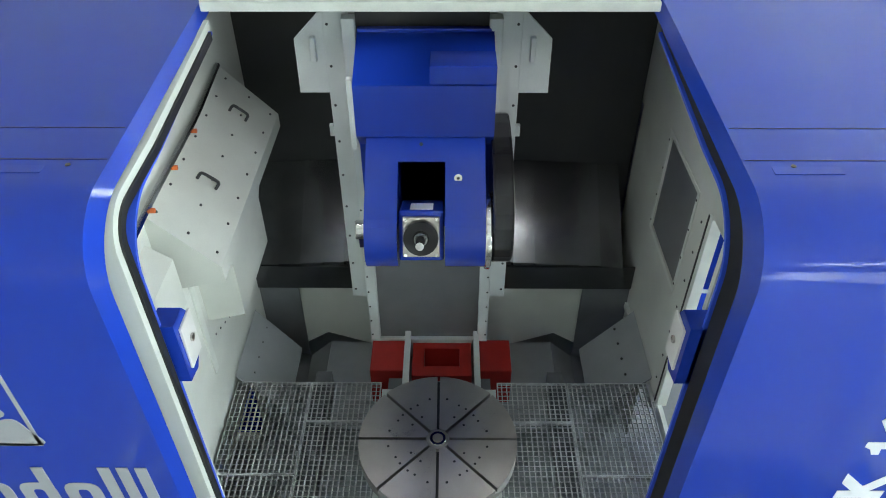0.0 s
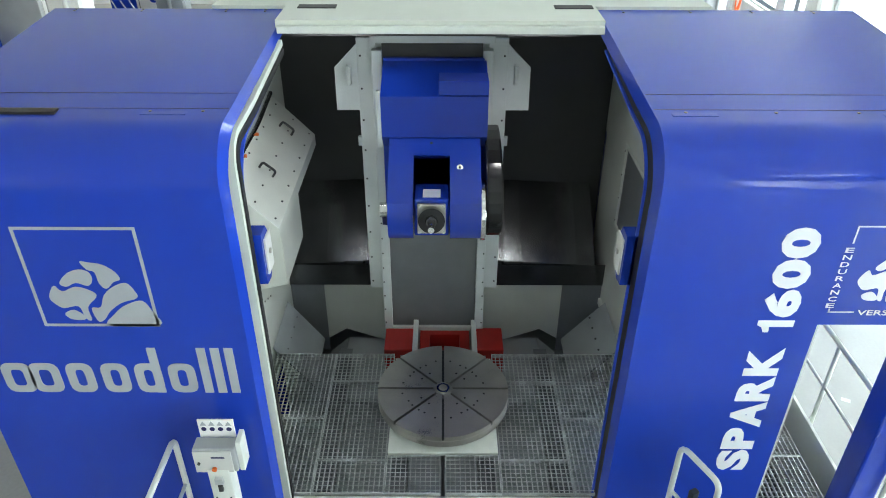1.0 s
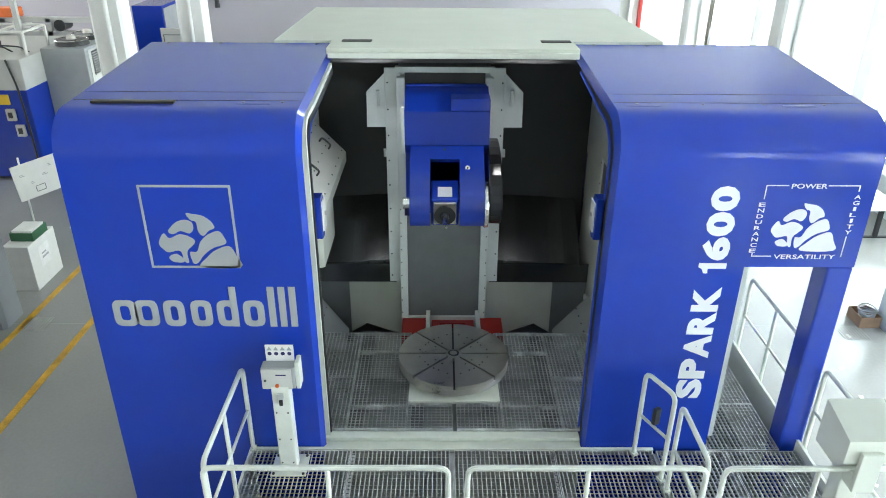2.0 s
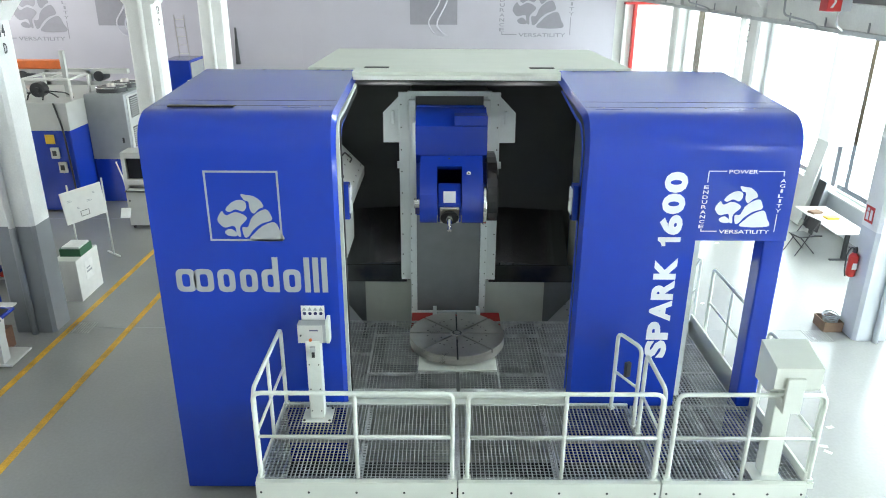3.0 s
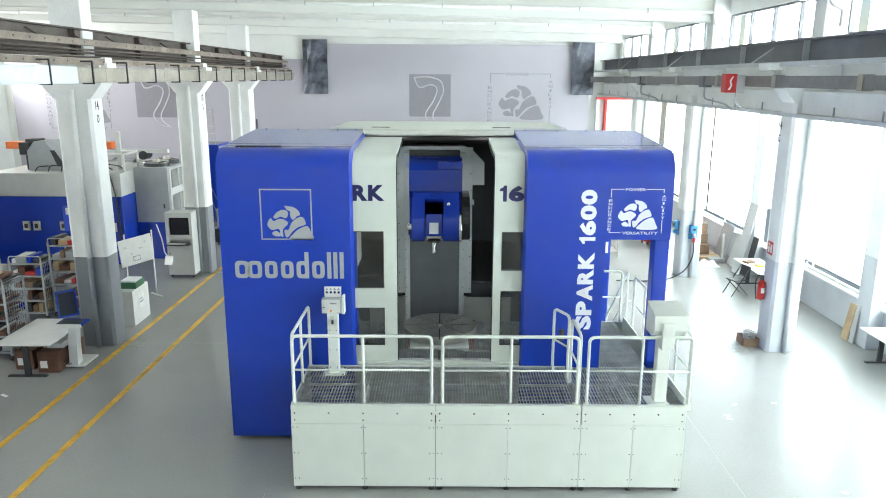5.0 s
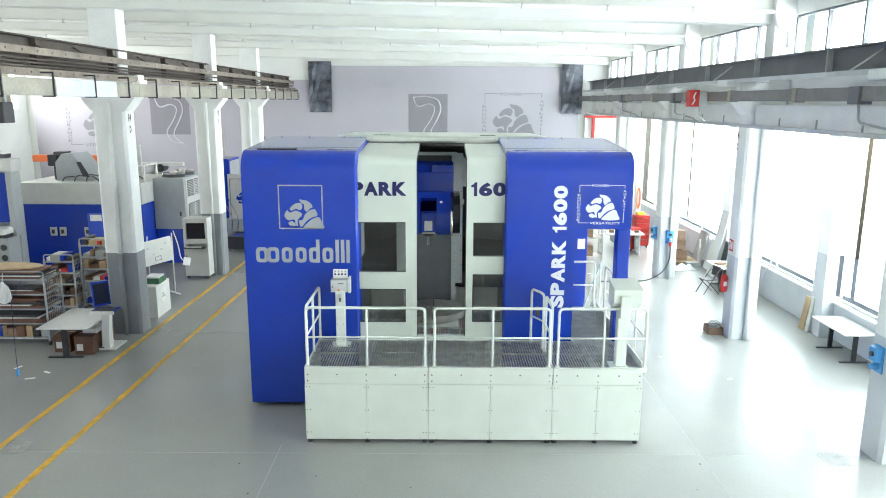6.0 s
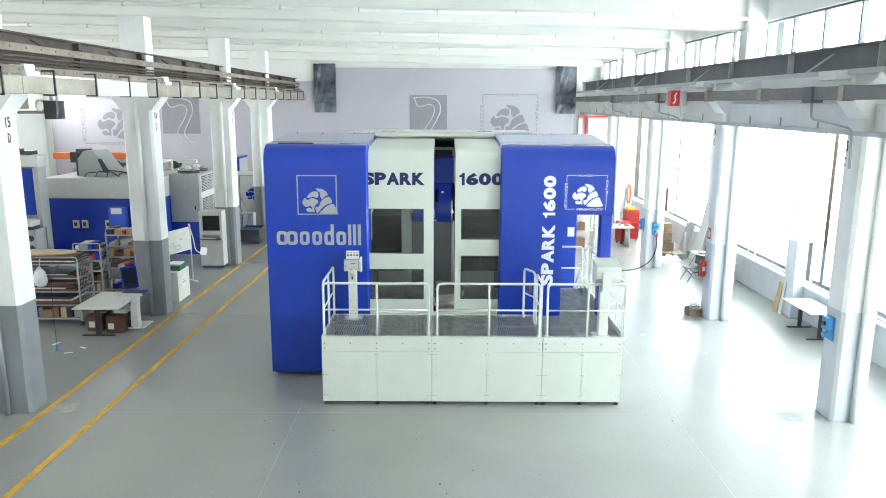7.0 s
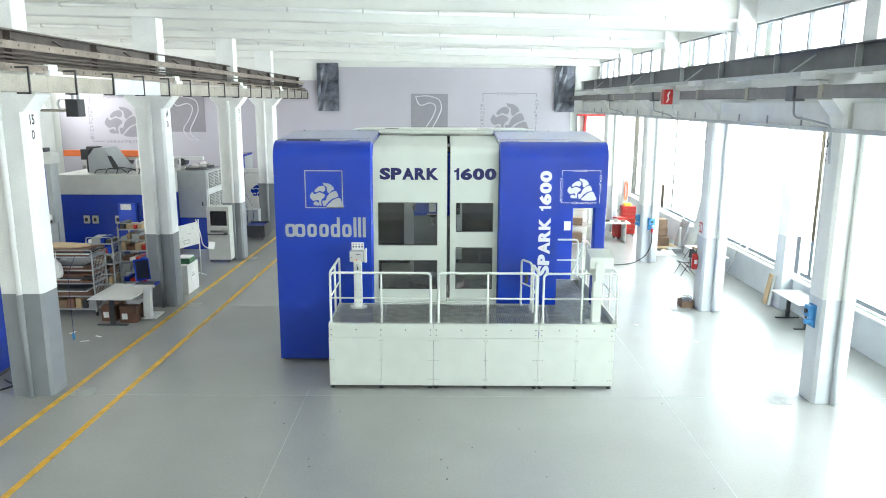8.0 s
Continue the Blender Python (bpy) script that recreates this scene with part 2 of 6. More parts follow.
CEILING = material("white_painted_ceiling", (0.8, 0.81, 0.77), 0.8, grain=0.04, scale=0.7, bump=0.08)
BANNER = material("lavender_grey_banner", (0.47, 0.45, 0.5), 0.6, grain=0.03, scale=0.5)
BANNER_GREY = material("grey_banner_print", (0.27, 0.26, 0.29), 0.6, grain=0.03)
BANNER_PALE = material("pale_banner_print", (0.55, 0.53, 0.58), 0.6, grain=0.03)
RUST = material("dusty_steel_girder", (0.1, 0.082, 0.072), 0.65, 0.2, grain=0.25, scale=2, fine=25, bump=0.1)
GIRDER = material("blue_grey_girder_paint", (0.15, 0.155, 0.175), 0.5, grain=0.12, scale=2)
DUCT = material("weathered_galvanised_duct", (0.38, 0.355, 0.3), 0.45, 0.5, grain=0.14, scale=1.5, fine=20)
GLASS = glass("clear_glass", (0.95, 1.0, 1.0))
TINT = glass("smoke_tinted_glass", (0.8, 0.81, 0.8), 0.02, 1.5)
FRAMEGREY = material("grey_steel_fitting", (0.5, 0.52, 0.53), 0.4)
SASH = material("dark_grey_window_frame", (0.12, 0.125, 0.135), 0.5, grain=0.08)
WOOD = material("pale_plywood", (0.5, 0.36, 0.21), 0.6, grain=0.15, scale=3, fine=60)
BROWN = material("reddish_brown_board", (0.16, 0.075, 0.045), 0.6, grain=0.2, scale=4, fine=40, spread=0.3)
CARD = material("brown_cardboard", (0.24, 0.155, 0.1), 0.8, grain=0.1, scale=5)
LAMINATE = material("white_laminate", (0.72, 0.72, 0.69), 0.35, grain=0.03)
GREYMETAL = material("grey_cabinet_paint", (0.36, 0.38, 0.39), 0.45, grain=0.05, scale=3)
PALEGREY = material("pale_grey_cabinet_paint", (0.55, 0.56, 0.54), 0.45, grain=0.04, scale=3)
PLASTIC = material("dark_plastic", (0.035, 0.037, 0.04), 0.4)
SCREEN = material("dark_screen_glass", (0.02, 0.022, 0.028), 0.08)
ORANGE = material("orange_plastic", (0.75, 0.16, 0.03), 0.45)
SIGNRED = material("red_gloss_paint", (0.55, 0.03, 0.025), 0.3)
CYAN = material("blue_socket_plastic", (0.06, 0.3, 0.62), 0.35)
GREEN = material("green_plastic_crate", (0.03, 0.13, 0.06), 0.4)
PAPER = material("white_paper", (0.8, 0.8, 0.78), 0.7)
YELLOWPLASTIC = material("yellow_plastic", (0.75, 0.5, 0.04), 0.4)
PLASTICFILM = material("dark_plastic_film", (0.1, 0.11, 0.14), 0.2, grain=0.5, scale=3, bump=0.3)

# ---- hall ----
NORTH, SOUTH, WEST, EAST = 24.0, -22.0, -21.0, 10.15


def structure(name, bm, mat, label, category, parent=None):
    return tagged(link_mesh(name, bm, mat, parent), label, category, kind="structure")


structure("floor", boxes((WEST - 1, EAST + 6, SOUTH - 1, NORTH + 1, -0.2, 0)), FLOOR, "grey glossy epoxy floor of a workshop hall", "floor")
for i, (x, y0, y1) in enumerate(((-7.4, SOUTH + 1, 22.0), (-6.28, SOUTH + 1, 22.0))):
    structure("floor_line_%d" % (i + 1), moved(boxes((-0.06, 0.06, y0, y1, 0, 0.004)), pose(x, 0, 0, 0, 0, -1.1)), YELLOW, "worn yellow line painted on the grey floor", "floor line")
structure("wall_north", boxes((WEST - 0.3, EAST + 0.4, NORTH, NORTH + 0.3, 0, 9.75)), WALL, "white plaster end wall behind the banners", "wall")
structure("wall_south", boxes((WEST - 0.3, EAST + 0.4, SOUTH - 0.3, SOUTH, 0, 9.75)), WALL, "white plaster wall", "wall")

# west wall with a band of high windows
bm = bmesh.new()
win_y = [(y + 0.6, y + 6.0) for y in [-21.2] + COLUMN_Y]
ys = sorted({SOUTH, NORTH, *(v for w in win_y for v in w)})
cutout_panel(bm, ys, [0, 5.4, 7.4, 9.75], in_any([(a, b, 5.4, 7.4) for a, b in win_y]), WEST - 0.3, WEST, lambda u, v, w: (w, u, v))
structure("wall_west", bm, WALL, "white plaster wall with high windows", "wall")

# east wall: grey parapet, tall windows between posts, low roof of the side aisle, clerestory
structure("wall_east", boxes((EAST, EAST + 0.25, SOUTH, NORTH, 0, 0.92)), GLARE_GREY, "low grey-painted parapet wall under tall windows", "wall")
bm = bmesh.new()
box(bm, EAST - 0.06, EAST + 0.3, SOUTH, NORTH, 0.92, 0.96)
structure("window_sill_east", bm, CONCRETE, "pale sill along the tall windows", "window sill")
structure("wall_east_head", boxes((EAST, EAST + 0.25, SOUTH, NORTH, 5.15, 5.55)), WALL, "white lintel wall over tall windows", "wall")
structure("ceiling_aisle", boxes((7.95, EAST + 0.3, SOUTH, NORTH, 5.55, 5.75)), CEILING, "white ceiling of the side aisle", "ceiling")
bm = bmesh.new()
cw = [(y + 0.68, y + 6.32) for y in [-21.2] + COLUMN_Y]
ys = sorted({SOUTH, NORTH, *(v for w in cw for v in w)})
cutout_panel(bm, ys, [5.75, 6.98, 7.9, 9.2], in_any([(a, b, 6.98, 7.9) for a, b in cw]), 8.4, 8.65, lambda u, v, w: (w, u, v))
structure("wall_clerestory", bm, WALL, "white wall with a band of clerestory windows", "wall")

for k, (a, b) in enumerate(cw):
    w = tagged(new("window_%d" % (k + 1)), "clerestory window with grey metal frame, four panes", "window", "clerestory windows", "structure")
    n = 4
    bm = boxes((8.46, 8.54, a, b, 6.98, 7.03), (8.46, 8.54, a, b, 7.85, 7.9))
    for j in range(n + 1):
        y = a + (b - a) * j / n
        box(bm, 8.44, 8.54, y - 0.028, y + 0.028, 7.03, 7.85)
    part("window_frame", bm, SASH, w)
    for j in range(n):
        pane = part("pane", boxes((8.495, 8.501, a + (b - a) * j / n + 0.03, a + (b - a) * (j + 1) / n - 0.03, 7.03, 7.85)), GLASS, w)
        pane.visible_shadow = False

for k, y in enumerate([-21.2] + COLUMN_Y):
    a, b = y + 0.75, y + 6.4
    w = tagged(new("window_%d" % (k + 11)), "tall factory window with slim grey mullions", "window", "tall side windows", "structure")
    bm = boxes((EAST + 0.1, EAST + 0.18, a, b, 0.96, 1.02), (EAST + 0.1, EAST + 0.18, a, b, 5.09, 5.15))
    for j in (0, 0.5, 1.0):
        u = a + (b - a) * j
        box(bm, EAST + 0.11, EAST + 0.17, u - 0.013, u + 0.013, 1.02, 5.09)
    part("window_frame", bm, RAIL, w)
    for j in range(2):
        pane = part("pane", boxes((EAST + 0.135, EAST + 0.141, a + (b - a) * j / 2 + 0.03, a + (b - a) * (j + 1) / 2 - 0.03, 1.02, 5.09)), GLASS, w)
        pane.visible_shadow = False
    p = tagged(new("wall_post_%d" % (k + 1)), "white wall post with grey-painted foot between windows", "post", "wall posts", "structure")
    part("foot", boxes((EAST - 0.32, EAST, y + 0.0, y + 0.55, 0, 2.15), bevel=0.015), GLARE_GREY, p)
    part("shaft", boxes((EAST - 0.317, EAST + 0.2, y + 0.003, y + 0.547, 2.15, 5.55), bevel=0.015), CONCRETE, p)

# ceiling with its deep cross beams, one mesh, falling slightly to the east
PITCH = 0.018


def ceiling_z(x):
    return -PITCH * x


bm = boxes((WEST - 0.3, 8.65, SOUTH - 0.3, NORTH + 0.3, 9.2, 9.4))
for y in [-21.2] + COLUMN_Y + [23.55]:
    prism(bm, [(y + 0.05, 7.87), (y + 0.08, 7.84), (y + 0.42, 7.84), (y + 0.45, 7.87), (y + 0.45, 8.9), (y + 0.7, 9.2), (y - 0.2, 9.2), (y + 0.05, 8.9)], WEST, 8.4)
for v in bm.verts:
    v.co.z += ceiling_z(v.co.x)
structure("ceiling", bm, CEILING, "white painted concrete ceiling with deep cross beams", "ceiling")

# pipes along the beams
for y in COLUMN_Y[1:]:
    t = thing("ceiling_pipe", 0, y, 8.1, "white pipe clipped along a ceiling beam", "pipe", group="ceiling pipes", kind="structure")
    part("pipe", tube(bmesh.new(), [(-19, -0.02, 0.02 + ceiling_z(-19)), (8.2, -0.02, 0.02 + ceiling_z(8.2))], 0.05), CONCRETE, t)
    for x in range(-18, 9, 2):
        part("clip", boxes((x - 0.02, x + 0.02, -0.078, 0.05, -0.04 + ceiling_z(x), 0.08 + ceiling_z(x))), PALEGREY, t)

# strip lamps under the beams
LAMP = glow("lit_tube_diffuser", (1.0, 1.0, 0.97), 2.0)
for y in COLUMN_Y[2:5]:
    for x in (-11.2, -5.2, 1.4):
        t = thing("strip_lamp", x, y + 2.0, 9.12 + ceiling_z(x), "slim white strip lamp lit on the ceiling", "lamp", group="ceiling strip lamps")
        part("body", boxes((-0.9, 0.9, -0.06, 0.06, 0.02, 0.08)), PALEGREY, t)
        part("diffuser", boxes((-0.88, 0.88, -0.045, 0.045, 0, 0.02)), LAMP, t)


def column(x0, x1, y, side, number):
    """A white concrete column with a grey foot, corbels, and a downpipe; side -1 stands west, 1 east."""
    c = tagged(new("column_%d" % number), "white concrete column with grey-painted foot and downpipe", "column", "hall columns", "structure")
    ch = 0.06
    ol = [(x0 + ch, y), (x1 - ch, y), (x1, y + ch), (x1, y + 0.6 - ch), (x1 - ch, y + 0.6), (x0 + ch, y + 0.6), (x0, y + 0.6 - ch), (x0, y + ch)]
    up = lambda u, v, w: (u, v, w)
    # same grey feet both sides; the east ones are paled for window glare
    paint = GREYPAINT if side < 0 else GLARE_GREY
    part("foot", prism(bmesh.new(), ol, 0, 2.12, up), paint, c)
    part("shaft", prism(bmesh.new(), ol, 2.12, 5.6, up), CONCRETE, c)
    cap = [(x0, 5.6), (x1, 5.6), (x1 + 0.26, 5.92), (x1 + 0.26, 6.35), (x0 - 0.26, 6.35), (x0 - 0.26, 5.92)]
    part("corbel", prism(bmesh.new(), cap, y + 0.02, y + 0.58, lambda u, v, w: (u, w, v)), CONCRETE, c)
    u0, u1 = (x0 + 0.05, x1 - 0.05) if side < 0 else (x0 + 0.45, x1 + 0.3)
    part("upper_shaft", boxes((u0, u1, y + 0.08, y + 0.56, 6.35, 8.95), bevel=0.02), CONCRETE, c)
    px = x0 + 0.42 if side < 0 else x0 + 0.38
    part("downpipe", tube(bmesh.new(), [(px, y - 0.055, 0.0), (px, y - 0.055, 2.12)], 0.055, 10), paint, c)
    part("downpipe", tube(bmesh.new(), [(px, y - 0.055, 2.12), (px, y - 0.055, 5.8)], 0.055, 10), CONCRETE, c)
    elbow = rounded([(px, y - 0.1, 7.9), (px + 0.1 * side, y - 0.1, 7.6), (px + 0.35 * side, y - 0.1, 7.5), (px + 0.35 * side, y - 0.1, 7.15)], 0.08)
    if side > 0:
        part("elbow_pipe", tube(bmesh.new(), elbow, 0.06, 10), CONCRETE, c)
    return c


for k, y in enumerate(COLUMN_Y):
    x0, x1 = {-2.0: (-8.48, -7.64), 4.4: (-8.28, -7.5), 10.8: (-8.02, -7.3)}.get(y, (-8.3, -7.46))
    column(x0, x1, y, -1, k + 1)
    column(7.47, 8.12, y - 0.18, 1, k + 11)
COLUMN_MARKS = {10.8: "13", 4.4: "14", -2.0: "15"}
for y, n in COLUMN_MARKS.items():
    for x, face, row in (({-2.0: -7.634, 4.4: -7.494, 10.8: -7.294}.get(y, -7.454), 90, "D"), (7.464, -90, "C")):
        t = thing("column_mark", x, y + (0.2 if row == "D" else 0.42), 5.07 if row == "D" else 4.72, "black stencilled column mark", "sign", face, "column marks")
        part("digits", moved(lettering(n, 0.15, 0.19, 0.003, 0.02), pose(0, 0, 0.29)), PLASTIC, t)
        part("letter", moved(lettering(row, 0.09, 0.17, 0.003, 0.02), pose(0.03, 0, 0.02)), PLASTIC, t)

# ---- crane runways ----
Y0, Y1 = -21.5, 23.6


RAILBROWN = material("brown_dusty_rail", (0.24, 0.2, 0.165), 0.6, 0.2, grain=0.2, scale=2, fine=20)


def runway_west():
    t = thing("crane_runway", -7.6, 0, 6.35, "dusty brown steel crane runway with drilled rails, on columns", "crane runway")
    part("web", boxes((-0.02, 0.0, Y0, Y1, 0.14, 0.66)), RUST, t)
    part("flange", boxes((-0.14, 0.14, Y0, Y1, 0.66, 0.69)), RUST, t)
    part("flange", boxes((-0.14, 0.14, Y0, Y1, 0.11, 0.14)), RUST, t)
    for z, x in ((0.34, 0.3), (-0.05, 0.42)):
        part("drilled_rail", boxes((x, x + 0.012, Y0, Y1, z, z + 0.13), (x - 0.05, x, Y0, Y1, z, z + 0.012)), RAILBROWN, t)
        bm = bmesh.new()
        for k in range(70):
            disc(bm, (x + 0.01, -12 + 0.5 * k, z + 0.065), 0.022, 0.006, 8, "x")
        part("rail_holes", bm, PLASTIC, t)["kind"] = "stuff"
    for x, z in ((0.2, 0.2), (0.26, 0.26), (0.34, 0.12)):
        part("conduit", tube(bmesh.new(), [(x, Y0, z), (x, Y1, z)], 0.022, 6), RUST, t)
    part("conductor_bar", boxes((0.2, 0.24, Y0, Y1, 0.02, 0.06)), material("copper_bar", (0.25, 0.1, 0.06), 0.5, 0.6), t)
    for k in range(28):
        y = -20 + 1.6 * k
        part("stay", tube(bmesh.new(), [(0.02, y, 0.6), (0.3, y + 0.25, 0.36)], 0.018, 6), RUST, t)
        if k % 2:
            part("stiffener", boxes((0, 0.13, y - 0.01, y + 0.01, 0.14, 0.66)), RUST, t)
    for y in COLUMN_Y:
        part("bearing_block", boxes((0.1, 0.5, y + 0.1, y + 0.55, -0.3, 0.0), (0.16, 0.44, y + 0.16, y + 0.5, 0.0, 0.12), bevel=0.02), CONCRETE, t)
    d = thing("cable_duct", -7.05, 0, 5.95, "weathered galvanised cable duct hung along columns", "cable duct")
    for k in range(14):
        y = Y0 + 3.2 * k
        part("duct_length", boxes((-0.09, 0.09, y + 0.005, y + 3.195, 0, 0.3), bevel=0.006), DUCT, d)
    part("new_duct_length", boxes((-0.1, 0.1, 0.4, 2.9, -0.01, 0.31), bevel=0.006), material("new_galvanised_duct", (0.7, 0.74, 0.76), 0.35, 0.3), d, "brighter new galvanised duct length")
    for k in range(28):
        y = -20.5 + 1.6 * k
        part("hanger", boxes((-0.12, 0.11, y - 0.015, y + 0.015, -0.03, 0.0), (0.09, 0.12, y - 0.015, y + 0.015, -0.03, 0.42), (-0.3, 0.12, y - 0.015, y + 0.015, 0.4, 0.43)), PLASTIC, d)


def runway_east():
    t = thing("crane_runway", 7.55, 0, 6.42, "blue-grey steel crane runway girder on columns", "crane runway")
    part("web", boxes((-0.02, 0.02, Y0, Y1, 0.03, 0.44)), GIRDER, t)
    part("flange", boxes((-0.15, 0.15, Y0, Y1, 0.44, 0.47)), GIRDER, t)
    part("flange", boxes((-0.15, 0.15, Y0, Y1, 0.0, 0.03)), GIRDER, t)
    part("channel", boxes((-0.42, -0.4, Y0, Y1, -0.07, 0.02), (-0.4, -0.34, Y0, Y1, 0.01, 0.02)), FRAMEGREY, t)
    for k in range(28):
        y = -20 + 1.6 * k
        if k % 2:
            part("stiffener", boxes((-0.14, -0.02, y - 0.015, y + 0.015, 0.03, 0.44)), FRAMEGREY, t)
        if k % 4 == 0:
            part("stay", tube(bmesh.new(), [(-0.03, y, 0.36), (-0.38, y + 0.3, 0.02)], 0.02, 6), FRAMEGREY, t)
    for y in COLUMN_Y:
        part("bearing_block", boxes((-0.62, 0.22, y - 0.02, y + 0.56, -0.16, -0.002), (-0.5, 0.1, y + 0.05, y + 0.5, -0.34, -0.16), bevel=0.02), CONCRETE, t)
    d = thing("busbar_duct", 7.0, 0, 5.92, "brown-grey busbar duct hung along columns", "cable duct")
    for k in range(14):
        y = Y0 + 3.2 * k
        part("duct_length", boxes((-0.08, 0.08, y + 0.005, y + 3.195, 0, 0.23), bevel=0.006), material("busbar_housing", (0.22, 0.215, 0.215), 0.5, 0.4, grain=0.1) if k == 0 else bpy.data.materials["busbar_housing"], d)
        part("joint", boxes((-0.1, 0.1, y - 0.08, y + 0.08, -0.02, 0.25), bevel=0.006), DUCT, d)
    for y in (-1.2, 8.3, 14.6):
        part("tap_off_box", boxes((-0.13, 0.11, y - 0.16, y + 0.16, -0.05, 0.24), bevel=0.01), GIRDER, d, "grey-blue tap-off box")
        cable = rounded([(-0.02, y, -0.05), (-0.05, y - 0.1, -0.35), (0.2, y - 0.4, -0.42), (0.36, y - 0.75, -0.5), (0.37, y - 0.8, -1.2 if y < 0 else -0.6)], 0.1)
        part("cable", tube(bmesh.new(), cable, 0.022, 6), GREYMETAL, d)
    s = thing("hoist_switch_box", 6.5, 5.75, 5.78, "red switch box with pale side hung on the duct", "switch box")
    part("box", boxes((-0.05, 0.2, -0.28, 0.0, 0, 0.42), bevel=0.01), SIGNRED, s)
    part("side_box", boxes((0.2, 0.42, -0.2, 0.2, 0.0, 0.4), bevel=0.01), FRAMEGREY, s)
    part("mark", moved(prism(bmesh.new(), [(0, 0), (0.06, 0.1), (0.03, 0.2), (0.08, 0.3), (0.12, 0.3), (0.07, 0.19), (0.1, 0.1), (0.05, 0)], 0, 0.003, lambda u, v, w: (u, -w, v)), pose(0, -0.281, 0.06)), PAPER, s)
    part("cable", tube(bmesh.new(), rounded([(0.3, 0, 0), (0.36, 0.1, -0.25), (0.6, 0.3, -0.36)], 0.1), 0.018, 6), FRAMEGREY, s)
    b = tagged(new("edge_beam"), "white concrete edge beam between columns", "beam", kind="structure")
    for a in [-21.2] + COLUMN_Y:
        part("beam", boxes((7.62, 7.95, a + 0.6, a + 6.4, 5.38, 5.84)), CONCRETE, b)
    part("flange", boxes((7.45, 7.95, SOUTH, NORTH, 5.3, 5.38)), FRAMEGREY, b)
    for k in range(26):
        part("bolt", boxes((7.55, 7.575, -18 + 1.6 * k, -17.97 + 1.6 * k, 5.38, 5.56)), GREYMETAL, b)


runway_west()
runway_east()
t = thing("junction_box", -7.2, -1.3, 5.5, "dark junction box with cable loops hung under the duct", "junction box")
part("box", boxes((0, 0.24, 0, 0.3, 0, 0.34), bevel=0.012), PLASTIC, t)
part("bracket", boxes((0.07, 0.11, 0.1, 0.16, 0.34, 0.455), (0.18, 0.22, 0.1, 0.16, 0.34, 0.455)), GREYMETAL, t)
part("conduit", tube(bmesh.new(), [(-0.55, 0.12, 0.12), (0.0, 0.12, 0.12)], 0.025, 8), DUCT, t)
for k in range(2):
    part("cable_loop", tube(bmesh.new(), [(-0.12 + 0.09 * math.cos(a * math.pi / 7), 0.1 + 0.05 * k, 0.24 + 0.1 * math.sin(a * math.pi / 7)) for a in range(15)], 0.012, 6), PALEGREY, t)

# ---- banners on the end wall ----
EMBLEM = [
    [(0.55, 0.0), (0.62, 0.12), (0.74, 0.22), (0.9, 0.27), (0.97, 0.14), (1.0, 0.0)],
    [(0.46, 0.05), (0.44, 0.19), (0.52, 0.2), (0.58, 0.33), (0.68, 0.42), (0.8, 0.46), (0.86, 0.37), (0.86, 0.3), (0.72, 0.25), (0.6, 0.16), (0.52, 0.06)],
    [(0.1, 0.31), (0.17, 0.43), (0.23, 0.37), (0.36, 0.42), (0.49, 0.37), (0.51, 0.31), (0.41, 0.2), (0.41, 0.06), (0.36, 0.08), (0.33, 0.21), (0.2, 0.19), (0.14, 0.23)],
    [(0.23, 0.46), (0.32, 0.56), (0.43, 0.6), (0.51, 0.57), (0.52, 0.49), (0.47, 0.43), (0.37, 0.46), (0.28, 0.42)],
    [(0.46, 0.68), (0.5, 0.6), (0.56, 0.57), (0.57, 0.46), (0.62, 0.4), (0.7, 0.47), (0.76, 0.5), (0.73, 0.58), (0.64, 0.65), (0.54, 0.67)],
    [(0.19, 0.13), (0.28, 0.17), (0.36, 0.1), (0.34, 0.06), (0.23, 0.07)],
]


def emblem(size, depth=0.003):
    """An abstract emblem of six rounded bands in a square of that size."""
    bm = bmesh.new()
    for shape in EMBLEM:
        prism(bm, [(u * size, v * size) for u, v in smooth_loop(shape)], 0, depth, lambda u, v, w: (u, -w, v))
    bmesh.ops.triangulate(bm, faces=bm.faces)
    return bm


def square_frame(size, width, depth=0.003):
    return boxes((0, size, -depth, 0, 0, width), (0, size, -depth, 0, size - width, size), (0, width, -depth, 0, width, size - width), (size - width, size, -depth, 0, width, size - width))


